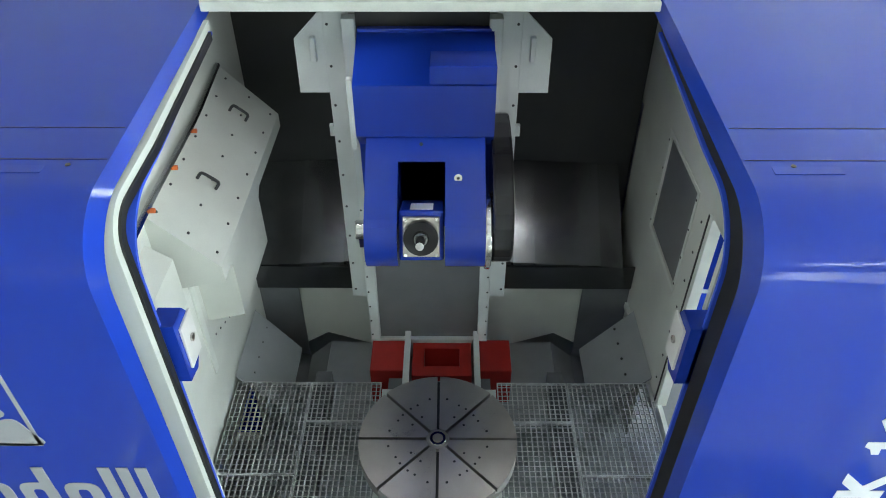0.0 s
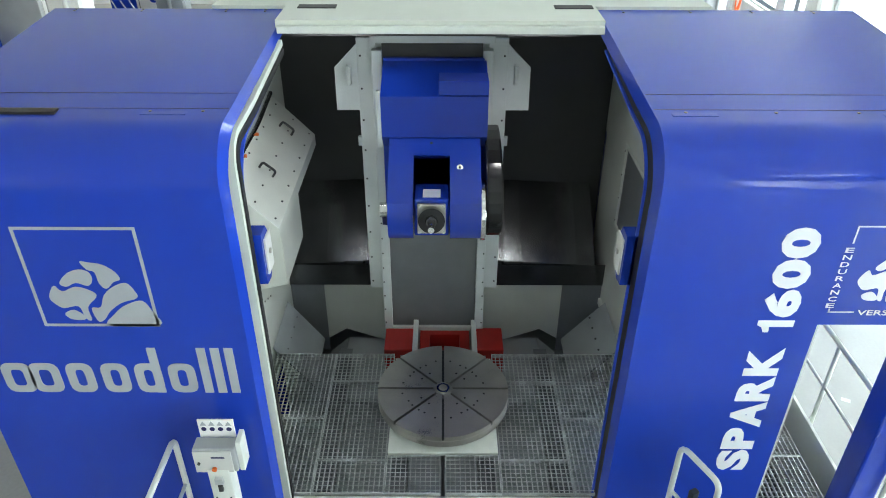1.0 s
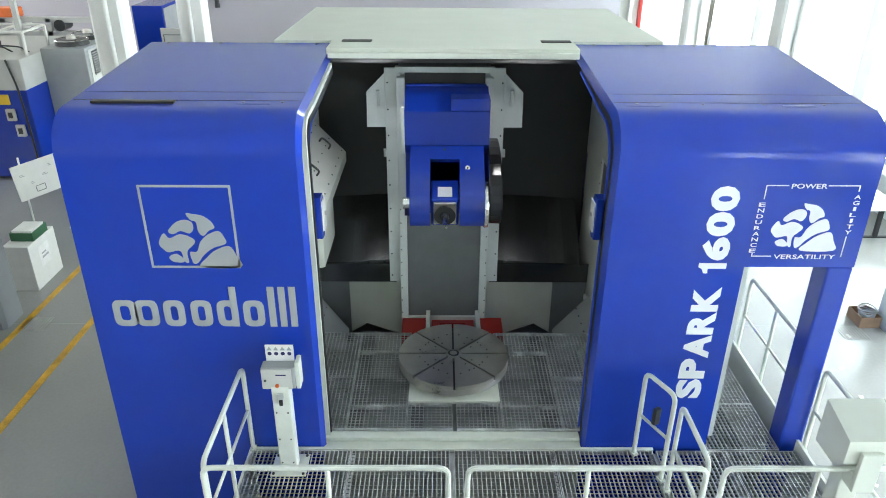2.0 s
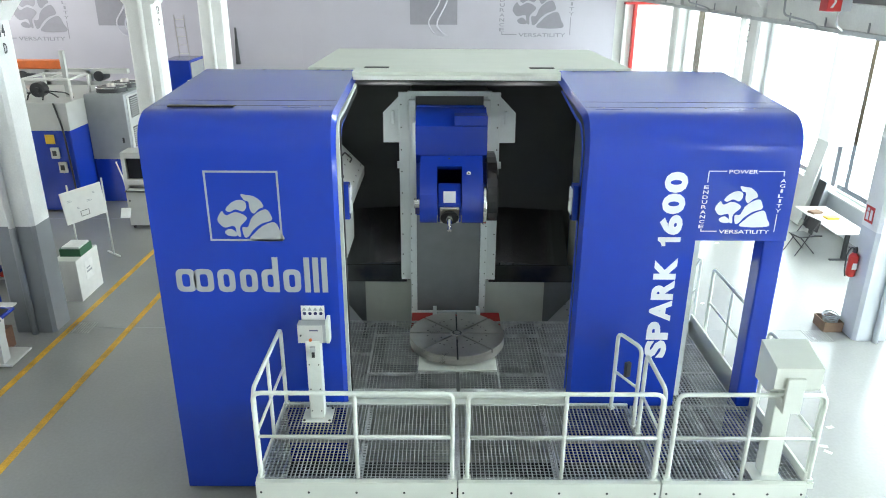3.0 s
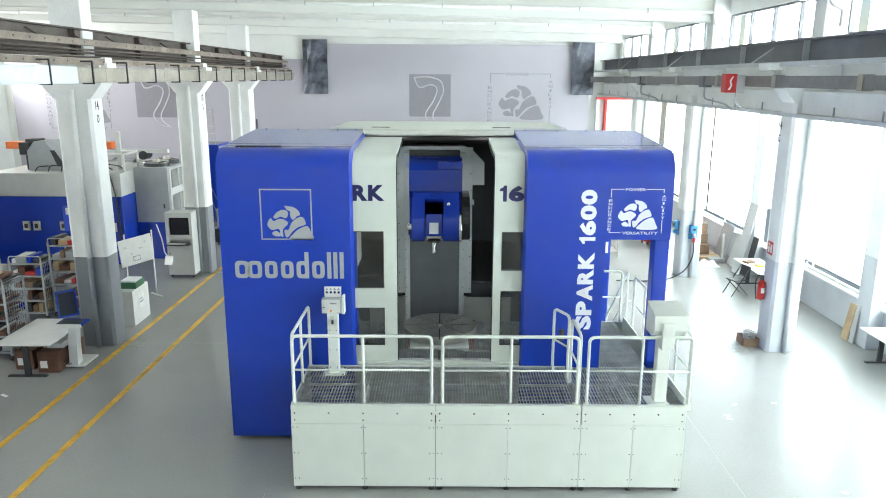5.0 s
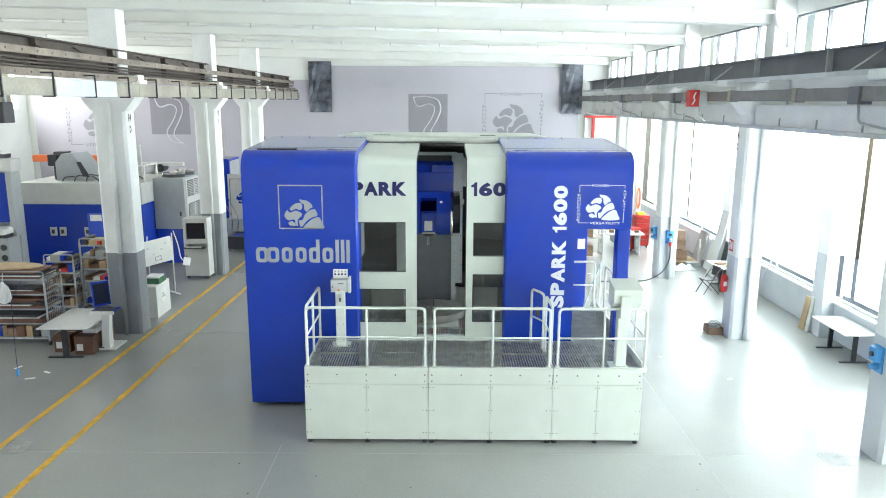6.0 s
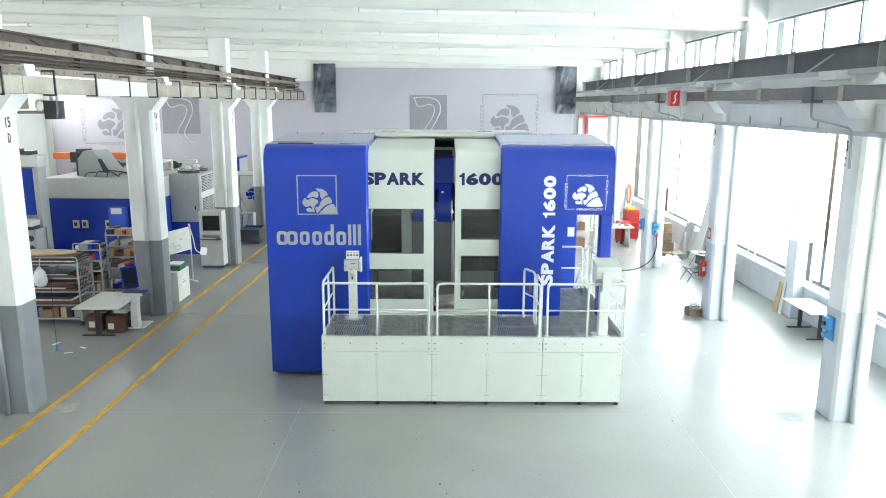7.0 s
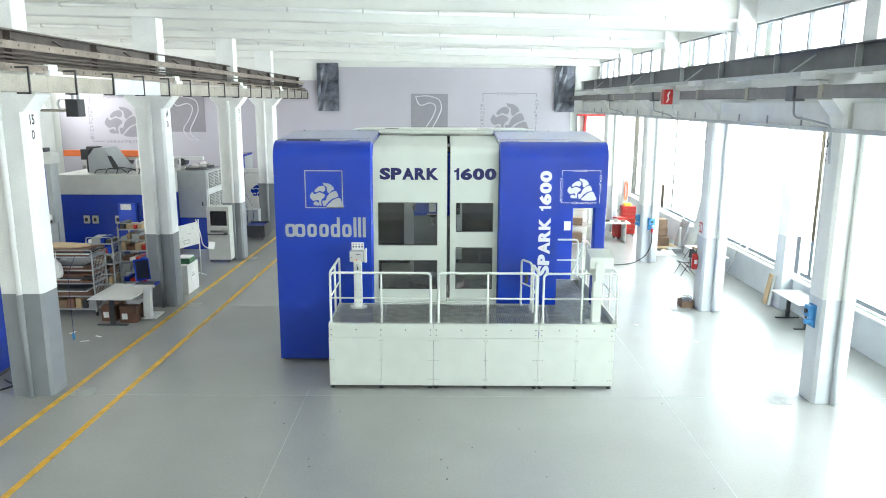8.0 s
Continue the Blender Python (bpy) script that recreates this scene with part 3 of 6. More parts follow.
def motto(parent, mat, x, z, w, h, y=0.0):
    """The four words round an emblem: lines with gaps, words above, below and down both sides."""
    line = 0.012 * w
    for a in ((x, x + 0.24 * w, y - 0.003, y, z + h, z + h + line), (x + 0.66 * w, x + w, y - 0.003, y, z + h, z + h + line),
               (x, x + 0.22 * w, y - 0.003, y, z, z + line), (x, x + line, y - 0.003, y, z + 0.82 * h, z + h), (x, x + line, y - 0.003, y, z, z + 0.05 * h),
               (x + w - line, x + w, y - 0.003, y, z, z + 0.3 * h), (x + w - line, x + w, y - 0.003, y, z + 0.93 * h, z + h)):
        part("frame_line", boxes(a), mat, parent)
    th = 0.065 * h
    part("word", moved(lettering("POWER", 0.38 * w, th, 0.003, 0.01), pose(x + 0.27 * w, y, z + h - th / 2)), mat, parent)
    part("word", moved(lettering("VERSATILITY", 0.68 * w, th, 0.003, 0.01), pose(x + 0.25 * w, y, z - th / 2)), mat, parent)
    for word, px, top, span in (("ENDURANCE", x, 0.8, 0.74), ("AGILITY", x + w, 0.91, 0.58)):
        bm = bmesh.new()
        step = span * h / len(word)
        for k, c in enumerate(word):
            width = (0.03 if c == "I" else 0.07) * w
            piece = moved(lettering(c, width, step * 0.68, 0.003, 0.01), pose(px - width / 2, y, z + top * h - (k + 1) * step))
            mesh = bpy.data.meshes.new("letter")
            piece.to_mesh(mesh)
            piece.free()
            bm.from_mesh(mesh)
            bpy.data.meshes.remove(mesh)
        part("word", bm, mat, parent)


def banner(x0, x1, z0, z1, label):
    """A hanging sheet with soft folds."""
    t = thing("banner", x0, NORTH - 0.1, z0, label, "banner")
    bm, nx, nz = bmesh.new(), int((x1 - x0) * 6), 10
    grid = [[bm.verts.new(((x1 - x0) * i / nx, 0.012 * math.sin(i * 0.55 + 0.25 * j) * (1 - j / nz) * (1 if i % 37 > 12 else 0.3), (z1 - z0) * j / nz)) for j in range(nz + 1)] for i in range(nx + 1)]
    for i in range(nx):
        for j in range(nz):
            f = bm.faces.new((grid[i][j], grid[i + 1][j], grid[i + 1][j + 1], grid[i][j + 1]))
            f.smooth = True
    geo = bmesh.ops.extrude_face_region(bm, geom=list(bm.faces))
    for v in geo["geom"]:
        if isinstance(v, bmesh.types.BMVert):
            v.co.y -= 0.006
    part("sheet", bm, BANNER, t)
    return t


def swoosh(t, x, z, size):
    part("square_print", boxes((x, x + size, -0.026, -0.022, z, z + size)), BANNER_GREY, t)
    c = [(x + size * u, -0.026, z + size * v) for u, v in ((0.12, 0.92), (0.45, 0.95), (0.78, 0.86), (0.84, 0.6), (0.7, 0.3), (0.55, 0.05), (0.6, -0.12), (0.8, -0.24))]
    part("swoosh_line", tube(bmesh.new(), rounded(c, 0.12 * size, 5), 0.018 * size, 6), BANNER_PALE, t)
    c = [(x + size * u, -0.026, z + size * v) for u, v in ((0.12, 0.92), (0.22, 0.66), (0.55, 0.78), (0.7, 0.66), (0.58, 0.36), (0.36, 0.05), (0.5, -0.2), (0.8, -0.24))]
    part("swoosh_line", tube(bmesh.new(), rounded(c, 0.12 * size, 5), 0.018 * size, 6), BANNER_PALE, t)


b = banner(-6.2, 7.0, 0.4, 7.6, "lavender-grey fabric banner with grey prints on the end wall")
swoosh(b, 4.6, 3.85, 1.98)
part("emblem_print", moved(emblem(2.35, 0.003), pose(8.65, -0.022, 3.75)), BANNER_GREY, b)
motto(b, BANNER_GREY, 8.45, 3.45, 2.9, 2.4, -0.022)
b = banner(-20.6, -6.2, 0.4, 6.9, "lavender-grey fabric banner with soft folds on the end wall")
swoosh(b, 5.9, 3.75, 1.98)
part("emblem_print", moved(emblem(2.3, 0.003), pose(2.2, -0.022, 3.5)), BANNER_GREY, b)
motto(b, BANNER_GREY, 1.7, 3.2, 2.9, 2.4, -0.022)
for x0, x1 in ((-6.6, -5.45), (6.1, 7.15)):
    t = thing("plastic_sheet", x0, NORTH - 0.2, 5.3, "crumpled dark plastic sheet closing the wall beside the banner", "plastic sheet")
    bm = bmesh.new()
    cutout_panel(bm, [0, 0.2, 0.4, 0.6, x1 - x0], [0, 0.5, 1, 1.5, 2, 2.5], lambda u, v: False, 0, -0.05, lambda u, v, w: (u, w + 0.05 * math.sin(9 * u + 5 * v), v))
    part("sheet", bm, PLASTICFILM, t)
for x, m in ((7.35, WALL), (7.75, SIGNRED)):
    structure("door_post_%d" % (1 if m is WALL else 2), boxes((x, x + 0.1, NORTH - 0.3, NORTH, 0, 5.1)), m, "upright post of a door frame at the end wall", "door frame")
structure("door_head", boxes((7.35, 9.9, NORTH - 0.32, NORTH - 0.01, 5.1, 5.2)), SIGNRED, "red head of a door frame at the end wall", "door frame")

# ---- machining centre ----
RADIUS = 0.36
def shell_line(front, bottom, top, back, rise=0.14, RADIUS=RADIUS):
    """Front and roof of the housing in (y, z): up the front, round the shoulder, back along the roof."""
    line = [(front, bottom), (front, 1.43), (front, top - RADIUS - 0.03)]
    for k in range(17):
        a = math.pi / 2 * k / 16
        line.append((front + RADIUS - RADIUS * math.cos(a), top - RADIUS + RADIUS * math.sin(a)))
    return line + [(front + RADIUS + 0.03, top + 0.002), (front + 0.6, top + rise * 0.1), (back, top + rise)]


machine = thing("machining_centre", 0, 0, 0, "large blue and cream machining centre with sliding doors", "machine tool")
TOP = 4.98

part("left_shell", bent_sheet(bmesh.new(), shell_line(0, 0.09, TOP, 2.6), 0.05, -3.52, -1.43), BLUE, machine)
part("left_side", prism(bmesh.new(), [(y, z) for y, z in shell_line(0.05, 0.09, TOP - 0.05, 2.6)] + [(2.6, 0.09)], -3.515, -3.46), BLUE, machine)
part("left_back", boxes((-3.46, -1.95, 2.55, 2.595, 0.09, 5.05)), BLUE, machine)
for x0, x1 in ((-3.5, -1.44), (1.4, 3.68)):
    part("roof_seam", boxes((x0, x1, 0.5, 0.504, TOP, TOP + 0.011)), NAVY, machine)
    part("roof_seam", boxes((x0, x1, 0.75, 0.754, TOP + 0.015, TOP + 0.026)), NAVY, machine)
part("roof_slot", boxes((-3.3, -2.56, 0.4, 0.47, TOP - 0.02, TOP + 0.022)), BLACK, machine, "dark slot in the roof")
for x0, x1 in ((-2.0, -1.7), (1.5, 1.8), (2.9, 3.2)):
    part("roof_plate", boxes((x0, x1, 0.4, 0.52, TOP, TOP + 0.006)), BLUE, machine)
bm = bmesh.new()
for x in (-3.3, -2.7, -1.95, -1.6, 1.6, 2.2, 2.75, 3.3):
    for y, z in ((2.5, 5.122), (2.55, 5.124), (0.46, TOP + 0.004)):
        disc(bm, (x, y, z), 0.012, 0.006, 8)
part("roof_bolts", bm, PLASTIC, machine)["kind"] = "stuff"

# right housing: the front has a passage over the walkway
part("right_shell", bent_sheet(bmesh.new(), [(0, 3.57), (0, 4.0)] + shell_line(0, 0.09, TOP, 2.6)[2:], 0.05, 2.67, 3.7), BLUE, machine)
part("right_shell", bent_sheet(bmesh.new(), shell_line(0, 0.09, TOP, 2.6), 0.05, 1.385, 2.67), BLUE, machine)
part("left_edge", bevel_strip(bmesh.new(), shell_line(0, 0.09, TOP, 2.6), shell_line(0.07, 0.09, TOP - 0.06, 2.6), -1.43, -1.385), BLUE, machine)
part("right_edge", bevel_strip(bmesh.new(), shell_line(0, 0.09, TOP, 2.6), shell_line(0.1, 0.09, TOP - 0.08, 2.6), 1.385, 1.35), BLUE, machine)
part("right_side", prism(bmesh.new(), [(y, z) for y, z in shell_line(0.05, 3.57, TOP - 0.05, 2.6) if z > 3.5] + [(2.6, 3.57)], 3.645, 3.695), BLUE, machine)
part("leg", boxes((3.46, 3.7, 0.004, 0.26, 0.0, 3.568), bevel=0.02), BLUE, machine)
part("passage_ceiling", boxes((2.7, 3.645, 0.055, 2.59, 3.57, 3.6)), BLUE, machine)
part("passage_wall", boxes((2.62, 2.665, 0.06, 0.35, 0.09, 4.55)), BLUE, machine)
part("passage_wall", boxes((2.62, 2.665, 2.3, 2.6, 0.09, 4.9)), BLUE, machine)
part("passage_wall", boxes((2.62, 2.665, 0.35, 2.3, 3.6, 4.9)), BLUE, machine)
part("right_back", boxes((2.08, 2.62, 2.55, 2.595, 2.3, 5.05)), BLUE, machine)
part("magazine_box", boxes((2.0, 3.74, 4.1, 5.3, 0.02, 3.3), bevel=0.02), BLUE, machine)
part("notice", boxes((3.5, 3.68, 4.09, 4.098, 2.35, 2.6)), PAPER, machine)

# rear housing with its white roof
part("rear_roof", prism(bmesh.new(), [(2.6, 5.0), (2.6, 5.15), (5.75, 5.09), (5.75, 5.0)], -2.1, 2.42), PANEL, machine, "cream roof of the rear housing")
for x in (-1.3, 0.98):
    part("lifting_slot", boxes((x, x + 0.34, 2.44, 2.56, 5.16, 5.172)), BLACK, machine)
part("front_roof", boxes((-1.42, 1.35, 2.05, 2.6, 5.1, 5.165)), PANEL, machine, "cream roof strip over the opening")
part("roof_beam", boxes((-1.4, 1.34, 1.98, 2.045, 5.07, 5.13), bevel=0.006), RAIL, machine)
for x0, x1 in ((-1.98, -1.95), (2.045, 2.075)):
    part("rear_side", boxes((x0, x1, 2.6, 5.7, 0.02, 4.995)), PANEL, machine)
part("rear_wall", boxes((-1.98, 2.075, 5.7, 5.74, 0.02, 4.995)), PANEL, machine)

# lettering and emblem on the housings
part("emblem_frame", moved(square_frame(0.825, 0.022), pose(-2.855, -0.001, 3.54)), LOGO, machine)
part("emblem", moved(emblem(0.8), pose(-2.83, -0.001, 3.55)), LOGO, machine)


def plain_mark(parent, mat, x0, z0, w, h):
    """Plain shapes in a row: rounded rings, and tall bars."""
    k = w / 1.82
    low = 0.29
    for x, ww in ((0.0, 0.235), (0.215, 0.235), (0.5, 0.21), (0.77, 0.21), (1.03, 0.21), (1.29, 0.21)):
        r = rounded([(x + ww / 2, 0, 0), (x, 0, 0), (x, 0, low), (x + ww, 0, low), (x + ww, 0, 0), (x + ww / 2, 0, 0)], 0.08)
        bm = bmesh.new()
        c = Vector((x + ww / 2, 0, low / 2))
        ins = [Vector((c.x + (p.x - c.x) * (1 - 0.14 / ww), 0, c.z + (p.z - c.z) * (1 - 0.13 / low))) for p in r]
        a = [bm.verts.new((x0 + p.x * k, -0.004, z0 + p.z)) for p in r]
        b = [bm.verts.new((x0 + p.x * k, -0.004, z0 + p.z)) for p in ins]
        for i in range(len(a) - 1):
            bm.faces.new((a[i], b[i], b[i + 1], a[i + 1]))
        geo = bmesh.ops.extrude_face_region(bm, geom=list(bm.faces))
        for v in geo["geom"]:
            if isinstance(v, bmesh.types.BMVert):
                v.co.y += 0.003
        bmesh.ops.recalc_face_normals(bm, faces=bm.faces)
        part("mark_ring", bm, mat, parent)
    for x in (1.17, 1.545, 1.65, 1.755):
        part("mark_bar", boxes((x0 + x * k, x0 + (x + 0.068) * k, -0.006, -0.001, z0, z0 + h)), mat, parent)


plain_mark(machine, LOGO, -3.31, 2.9, 1.76, 0.44)
for c, bm in spaced_lettering("SPARK 1600", 2.34, 0.26):
    part("letter" if c.isalpha() else "numeral", moved(bm, pose(2.5, -0.001, 2.04, 0, -90, 0)), WHITE_VINYL, machine)
part("emblem", moved(emblem(0.69), pose(2.77, -0.001, 3.745)), WHITE_VINYL, machine)
motto(machine, WHITE_VINYL, 2.71, 3.68, 0.84, 0.7, -0.001)

# inner enclosure
part("inner_left_wall", boxes((-1.97, -1.92, 0.5, 4.2, 1.0, 4.95)), INNER, machine)
part("inner_left_flange", bent_sheet(bmesh.new(), shell_line(0.3, 1.3, TOP - 0.18, 2.0), 0.02, -1.43, -1.365), BLUE_DARK, machine)
part("inner_right_flange", bent_sheet(bmesh.new(), shell_line(0.3, 1.3, TOP - 0.18, 2.0), 0.02, 1.36, 1.41), BLUE_DARK, machine)
part("slot_brush", bevel_strip(bmesh.new(), shell_line(0.11, 1.3, TOP - 0.09, 2.0), shell_line(0.29, 1.3, TOP - 0.17, 2.0), 1.375, 1.4), BLACK, machine, "black rubber brush in the door slot")
part("front_lining", boxes((-1.92, -1.46, 0.46, 0.5, 1.3, 4.6)), INNER, machine)
part("front_lining", boxes((1.42, 1.6, 0.46, 0.5, 3.9, 4.6)), INNER, machine)
bm = bmesh.new()
cutout_panel(bm, [1.98, 2.3, 3.15, 4.2], [1.3, 2.55, 3.52, 4.95], in_any([(2.3, 3.15, 2.55, 3.52)]), 2.0, 2.04, lambda u, v, w: (w, u, v))
part("inner_right_wall", bm, INNER, machine)
part("inner_window", boxes((2.015, 2.023, 2.3, 3.15, 2.55, 3.52)), COVER, machine, "dark mesh-covered inner window")
part("inner_window_frame", boxes((1.992, 1.998, 2.26, 2.3, 2.51, 3.56), (1.992, 1.998, 3.15, 3.19, 2.51, 3.56), (1.992, 1.998, 2.3, 3.15, 3.52, 3.56), (1.992, 1.998, 2.3, 3.15, 2.51, 2.55)), RAIL, machine)
part("inner_right_head", boxes((2.0, 2.04, 0.5, 1.978, 3.57, 4.95)), INNER, machine)
part("door_jamb", boxes((1.985, 2.07, 1.9, 1.978, 1.43, 3.568)), RAIL, machine, "pale jamb with a black rubber strip")
part("jamb_seal", boxes((1.978, 1.984, 1.955, 1.975, 1.43, 3.568)), BLACK, machine)
part("wall_base_strip", boxes((1.965, 1.998, 1.985, 3.3, 1.3, 1.38)), RAIL, machine)
part("door_track", boxes((1.99, 2.03, 0.5, 1.9, 1.3, 1.45)), RAIL, machine)
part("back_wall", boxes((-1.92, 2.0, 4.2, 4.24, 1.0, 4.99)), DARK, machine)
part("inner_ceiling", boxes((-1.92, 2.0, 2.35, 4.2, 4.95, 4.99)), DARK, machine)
# stepped way covers on both sides of the mast
for side in (-1, 1):
    for k in range(6):
        u0, u1 = 0.62 + 0.225 * k, 0.62 + 0.225 * (k + 1) + 0.02
        x0, x1 = (-0.12 - u1, -0.12 - u0) if side < 0 else (u0 - 0.12, u1 - 0.12)
        x0, x1 = max(x0, -1.91), min(x1, 1.99)
        h = 0.012 * (5 - k)
        part("way_cover", prism(bmesh.new(), [(3.32, 1.87 + h), (4.19, 2.55 + h), (4.19, 2.5), (3.32, 1.83)], x0, x1), DARKSTEEL, machine)
    x0, x1 = (-1.915, -0.8) if side < 0 else (0.56, 1.995)
    part("cover_lip", boxes((x0, x1, 3.3, 3.318, 1.575, 1.872)), DARKSTEEL, machine)
    s = side
    ol = [(0.45, 1.56), (1.5, 1.56), (1.61, 0.6), (1.55, 0.62), (1.27, 0.8), (0.78, 0.61), (0.45, 0.61)]
    ol = [(-u, v) for u, v in ol] if s < 0 else ol
    part("shield_plate", prism(bmesh.new(), ol, 3.4, 3.42, lambda u, v, w: (u, w, v)), INNER, machine)
    ol = [(1.91 if s < 0 else 1.99, 1.5), (1.5, 0.92), (1.5, 0.89), (1.91 if s < 0 else 1.99, 1.47)]
    part("side_chute", prism(bmesh.new(), [(s * u, v) for u, v in ol], 2.18, 3.05, lambda u, v, w: (u, w, v)), GREYMETAL, machine, "grey sloping chip chute")
    bm = bmesh.new()
    for k in range(4):
        disc(bm, (s * 1.8, 2.35 + 0.2 * k, 1.33), 0.012, 0.012, 8)
    part("chute_screws", bm, PLASTIC, machine)["kind"] = "stuff"
    # galvanised chutes; their shadow is put into the darker grey colour
    part("floor_chute", prism(bmesh.new(), [(s * 0.5, 0.62), (s * 1.24, 0.66), (s * 1.24, 0.62), (s * 0.5, 0.58)], 2.2, 3.39, lambda u, v, w: (u, w, v)), GREYMETAL, machine)
    part("floor_chute", prism(bmesh.new(), [(s * 1.245, 0.66), (s * 1.5, 0.42), (s * 1.5, 0.38), (s * 1.245, 0.62)], 2.2, 3.39, lambda u, v, w: (u, w, v)), GREYMETAL, machine)
    x0, x1 = (-1.915, -1.5) if s < 0 else (1.5, 1.995)
    part("chute_back", boxes((x0, x1, 3.33, 3.35, 0.5, 1.575)), COVER, machine)
for x0, x1 in ((-0.7, -0.36), (0.4, 0.72)):
    part("base_casting", boxes((x0, x1, 2.5, 2.92, 0.7, 1.2), bevel=0.012), RED, machine, "red base casting")
bm = cutout_panel(bmesh.new(), [-0.28, -0.16, 0.2, 0.32], [2.46, 2.58, 2.82, 2.92], in_any([(-0.16, 0.2, 2.58, 2.82)]), 0.7, 1.17, lambda u, v, w: (u, v, w))
part("base_casting", bm, RED, machine, "red base casting with a recess")
part("recess_floor", boxes((-0.159, 0.199, 2.581, 2.819, 0.7, 0.9)), RED, machine)
part("base_rail", boxes((-0.36, -0.3, 1.9, 3.3, 1.24, 1.3), (0.34, 0.4, 1.9, 3.3, 1.24, 1.3), bevel=0.005), MAST, machine)
part("pan", boxes((-1.92, 1.99, 0.3, 4.2, 0.2, 0.25)), GREYMETAL, machine, "grey chip pan under the grating")
part("pan_beam", boxes((-1.2, -1.05, 0.4, 2.4, 1.05, 1.3), (1.05, 1.2, 0.4, 2.4, 1.05, 1.3), (-0.5, -0.35, 0.3, 2.4, 0.9, 1.2), (0.35, 0.5, 0.3, 2.4, 0.9, 1.2)), COVER, machine)
part("front_skirt", boxes((-1.42, 1.35, 0.02, 0.08, 0.09, 1.3)), PANEL, machine)
part("sill", boxes((-1.42, 1.35, -0.01, 0.13, 1.3, 1.36), (-1.42, 1.35, 0.13, 0.24, 1.3, 1.4), bevel=0.008), RAIL, machine)

# tool-changer box on the left wall, with handles
part("tool_box", prism(bmesh.new(), [(-1.92, 3.92), (-1.48, 3.46), (-1.48, 3.33), (-1.92, 3.23)], 1.5, 3.62, lambda u, v, w: (u, w, v)), INNER, machine)
part("tool_box", prism(bmesh.new(), [(-1.92, 3.3), (-1.6, 3.36), (-1.6, 2.5), (-1.92, 2.42)], 2.0, 2.95, lambda u, v, w: (u, w, v)), INNER, machine)
part("tool_box", prism(bmesh.new(), [(-1.92, 3.72), (-1.76, 3.6), (-1.76, 3.2), (-1.92, 3.15)], 0.6, 1.42, lambda u, v, w: (u, w, v)), INNER, machine)
for y in (2.15, 3.15):
    h = [(-1.76, y, 3.755), (-1.72, y, 3.81), (-1.61, y + 0.02, 3.7), (-1.65, y + 0.02, 3.645)]
    part("handle", tube(bmesh.new(), rounded(h, 0.03), 0.013, 6), PLASTIC, machine)
part("hose", tube(bmesh.new(), rounded([(-1.88, 0.9, 3.9), (-1.87, 1.6, 3.96), (-1.87, 2.7, 3.96), (-1.9, 3.5, 4.0)], 0.2), 0.025, 6), CHROME, machine)
for y in (1.5, 2.0, 2.5):
    part("clip", boxes((-1.87, -1.82, y, y + 0.025, 3.925, 3.95)), ORANGE, machine)
bm = bmesh.new()
for k in range(7):
    for v in (3.86, 3.68, 3.51):
        x = -1.92 + 0.44 * (3.92 - v) / 0.46
        disc(bm, (x, 1.6 + 0.32 * k, v - 0.004), 0.012, 0.01, 8)
    disc(bm, (-1.919, 1.2, 1.7 + 0.2 * k), 0.012, 0.006, 8, "x")
    disc(bm, (1.993, 2.1, 1.6 + 0.3 * k), 0.012, 0.006, 8, "x")
for k in range(4):
    disc(bm, (1.988, 2.28, 2.6 + 0.29 * k), 0.01, 0.008, 8, "x")
    disc(bm, (1.988, 3.17, 2.6 + 0.29 * k), 0.01, 0.008, 8, "x")
    disc(bm, (-1.919, 2.05 + 0.12 * k, 2.2 - 0.05 * k), 0.011, 0.006, 8, "x")
part("screws", bm, PLASTIC, machine)["kind"] = "stuff"
part("wall_strip", boxes((-1.92, -1.905, 1.82, 1.9, 1.95, 3.05)), RAIL, machine)
for x in (-3.45, -2.5, -1.5, 1.45, 2.5):
    part("foot", disc(bmesh.new(), (x, 0.25, 0.0), 0.07, 0.1, 16), PLASTIC, machine)


# locking brackets on the inner edges of the opening
for s in (-1, 1):
    lock = part("lock_bracket", prism(bmesh.new(), [(0.3, 3.7), (0.42, 3.68), (0.52, 3.78), (0.52, 4.0), (0.44, 4.12), (0.3, 4.12)], s * 1.42, s * 1.3), BLUE, machine, "blue lock bracket")
    part("latch_plate", boxes((min(s * 1.299, s * 1.285), max(s * 1.299, s * 1.285), 0.34, 0.5, 3.76, 4.06), bevel=0.003), LAMINATE, lock, "pale latch plate")
    part("latch_bolt", disc(bmesh.new(), (s * 1.284 - (0.01 if s > 0 else 0.0), 0.42, 3.92), 0.022, 0.01, 16, "x"), STEEL, lock)

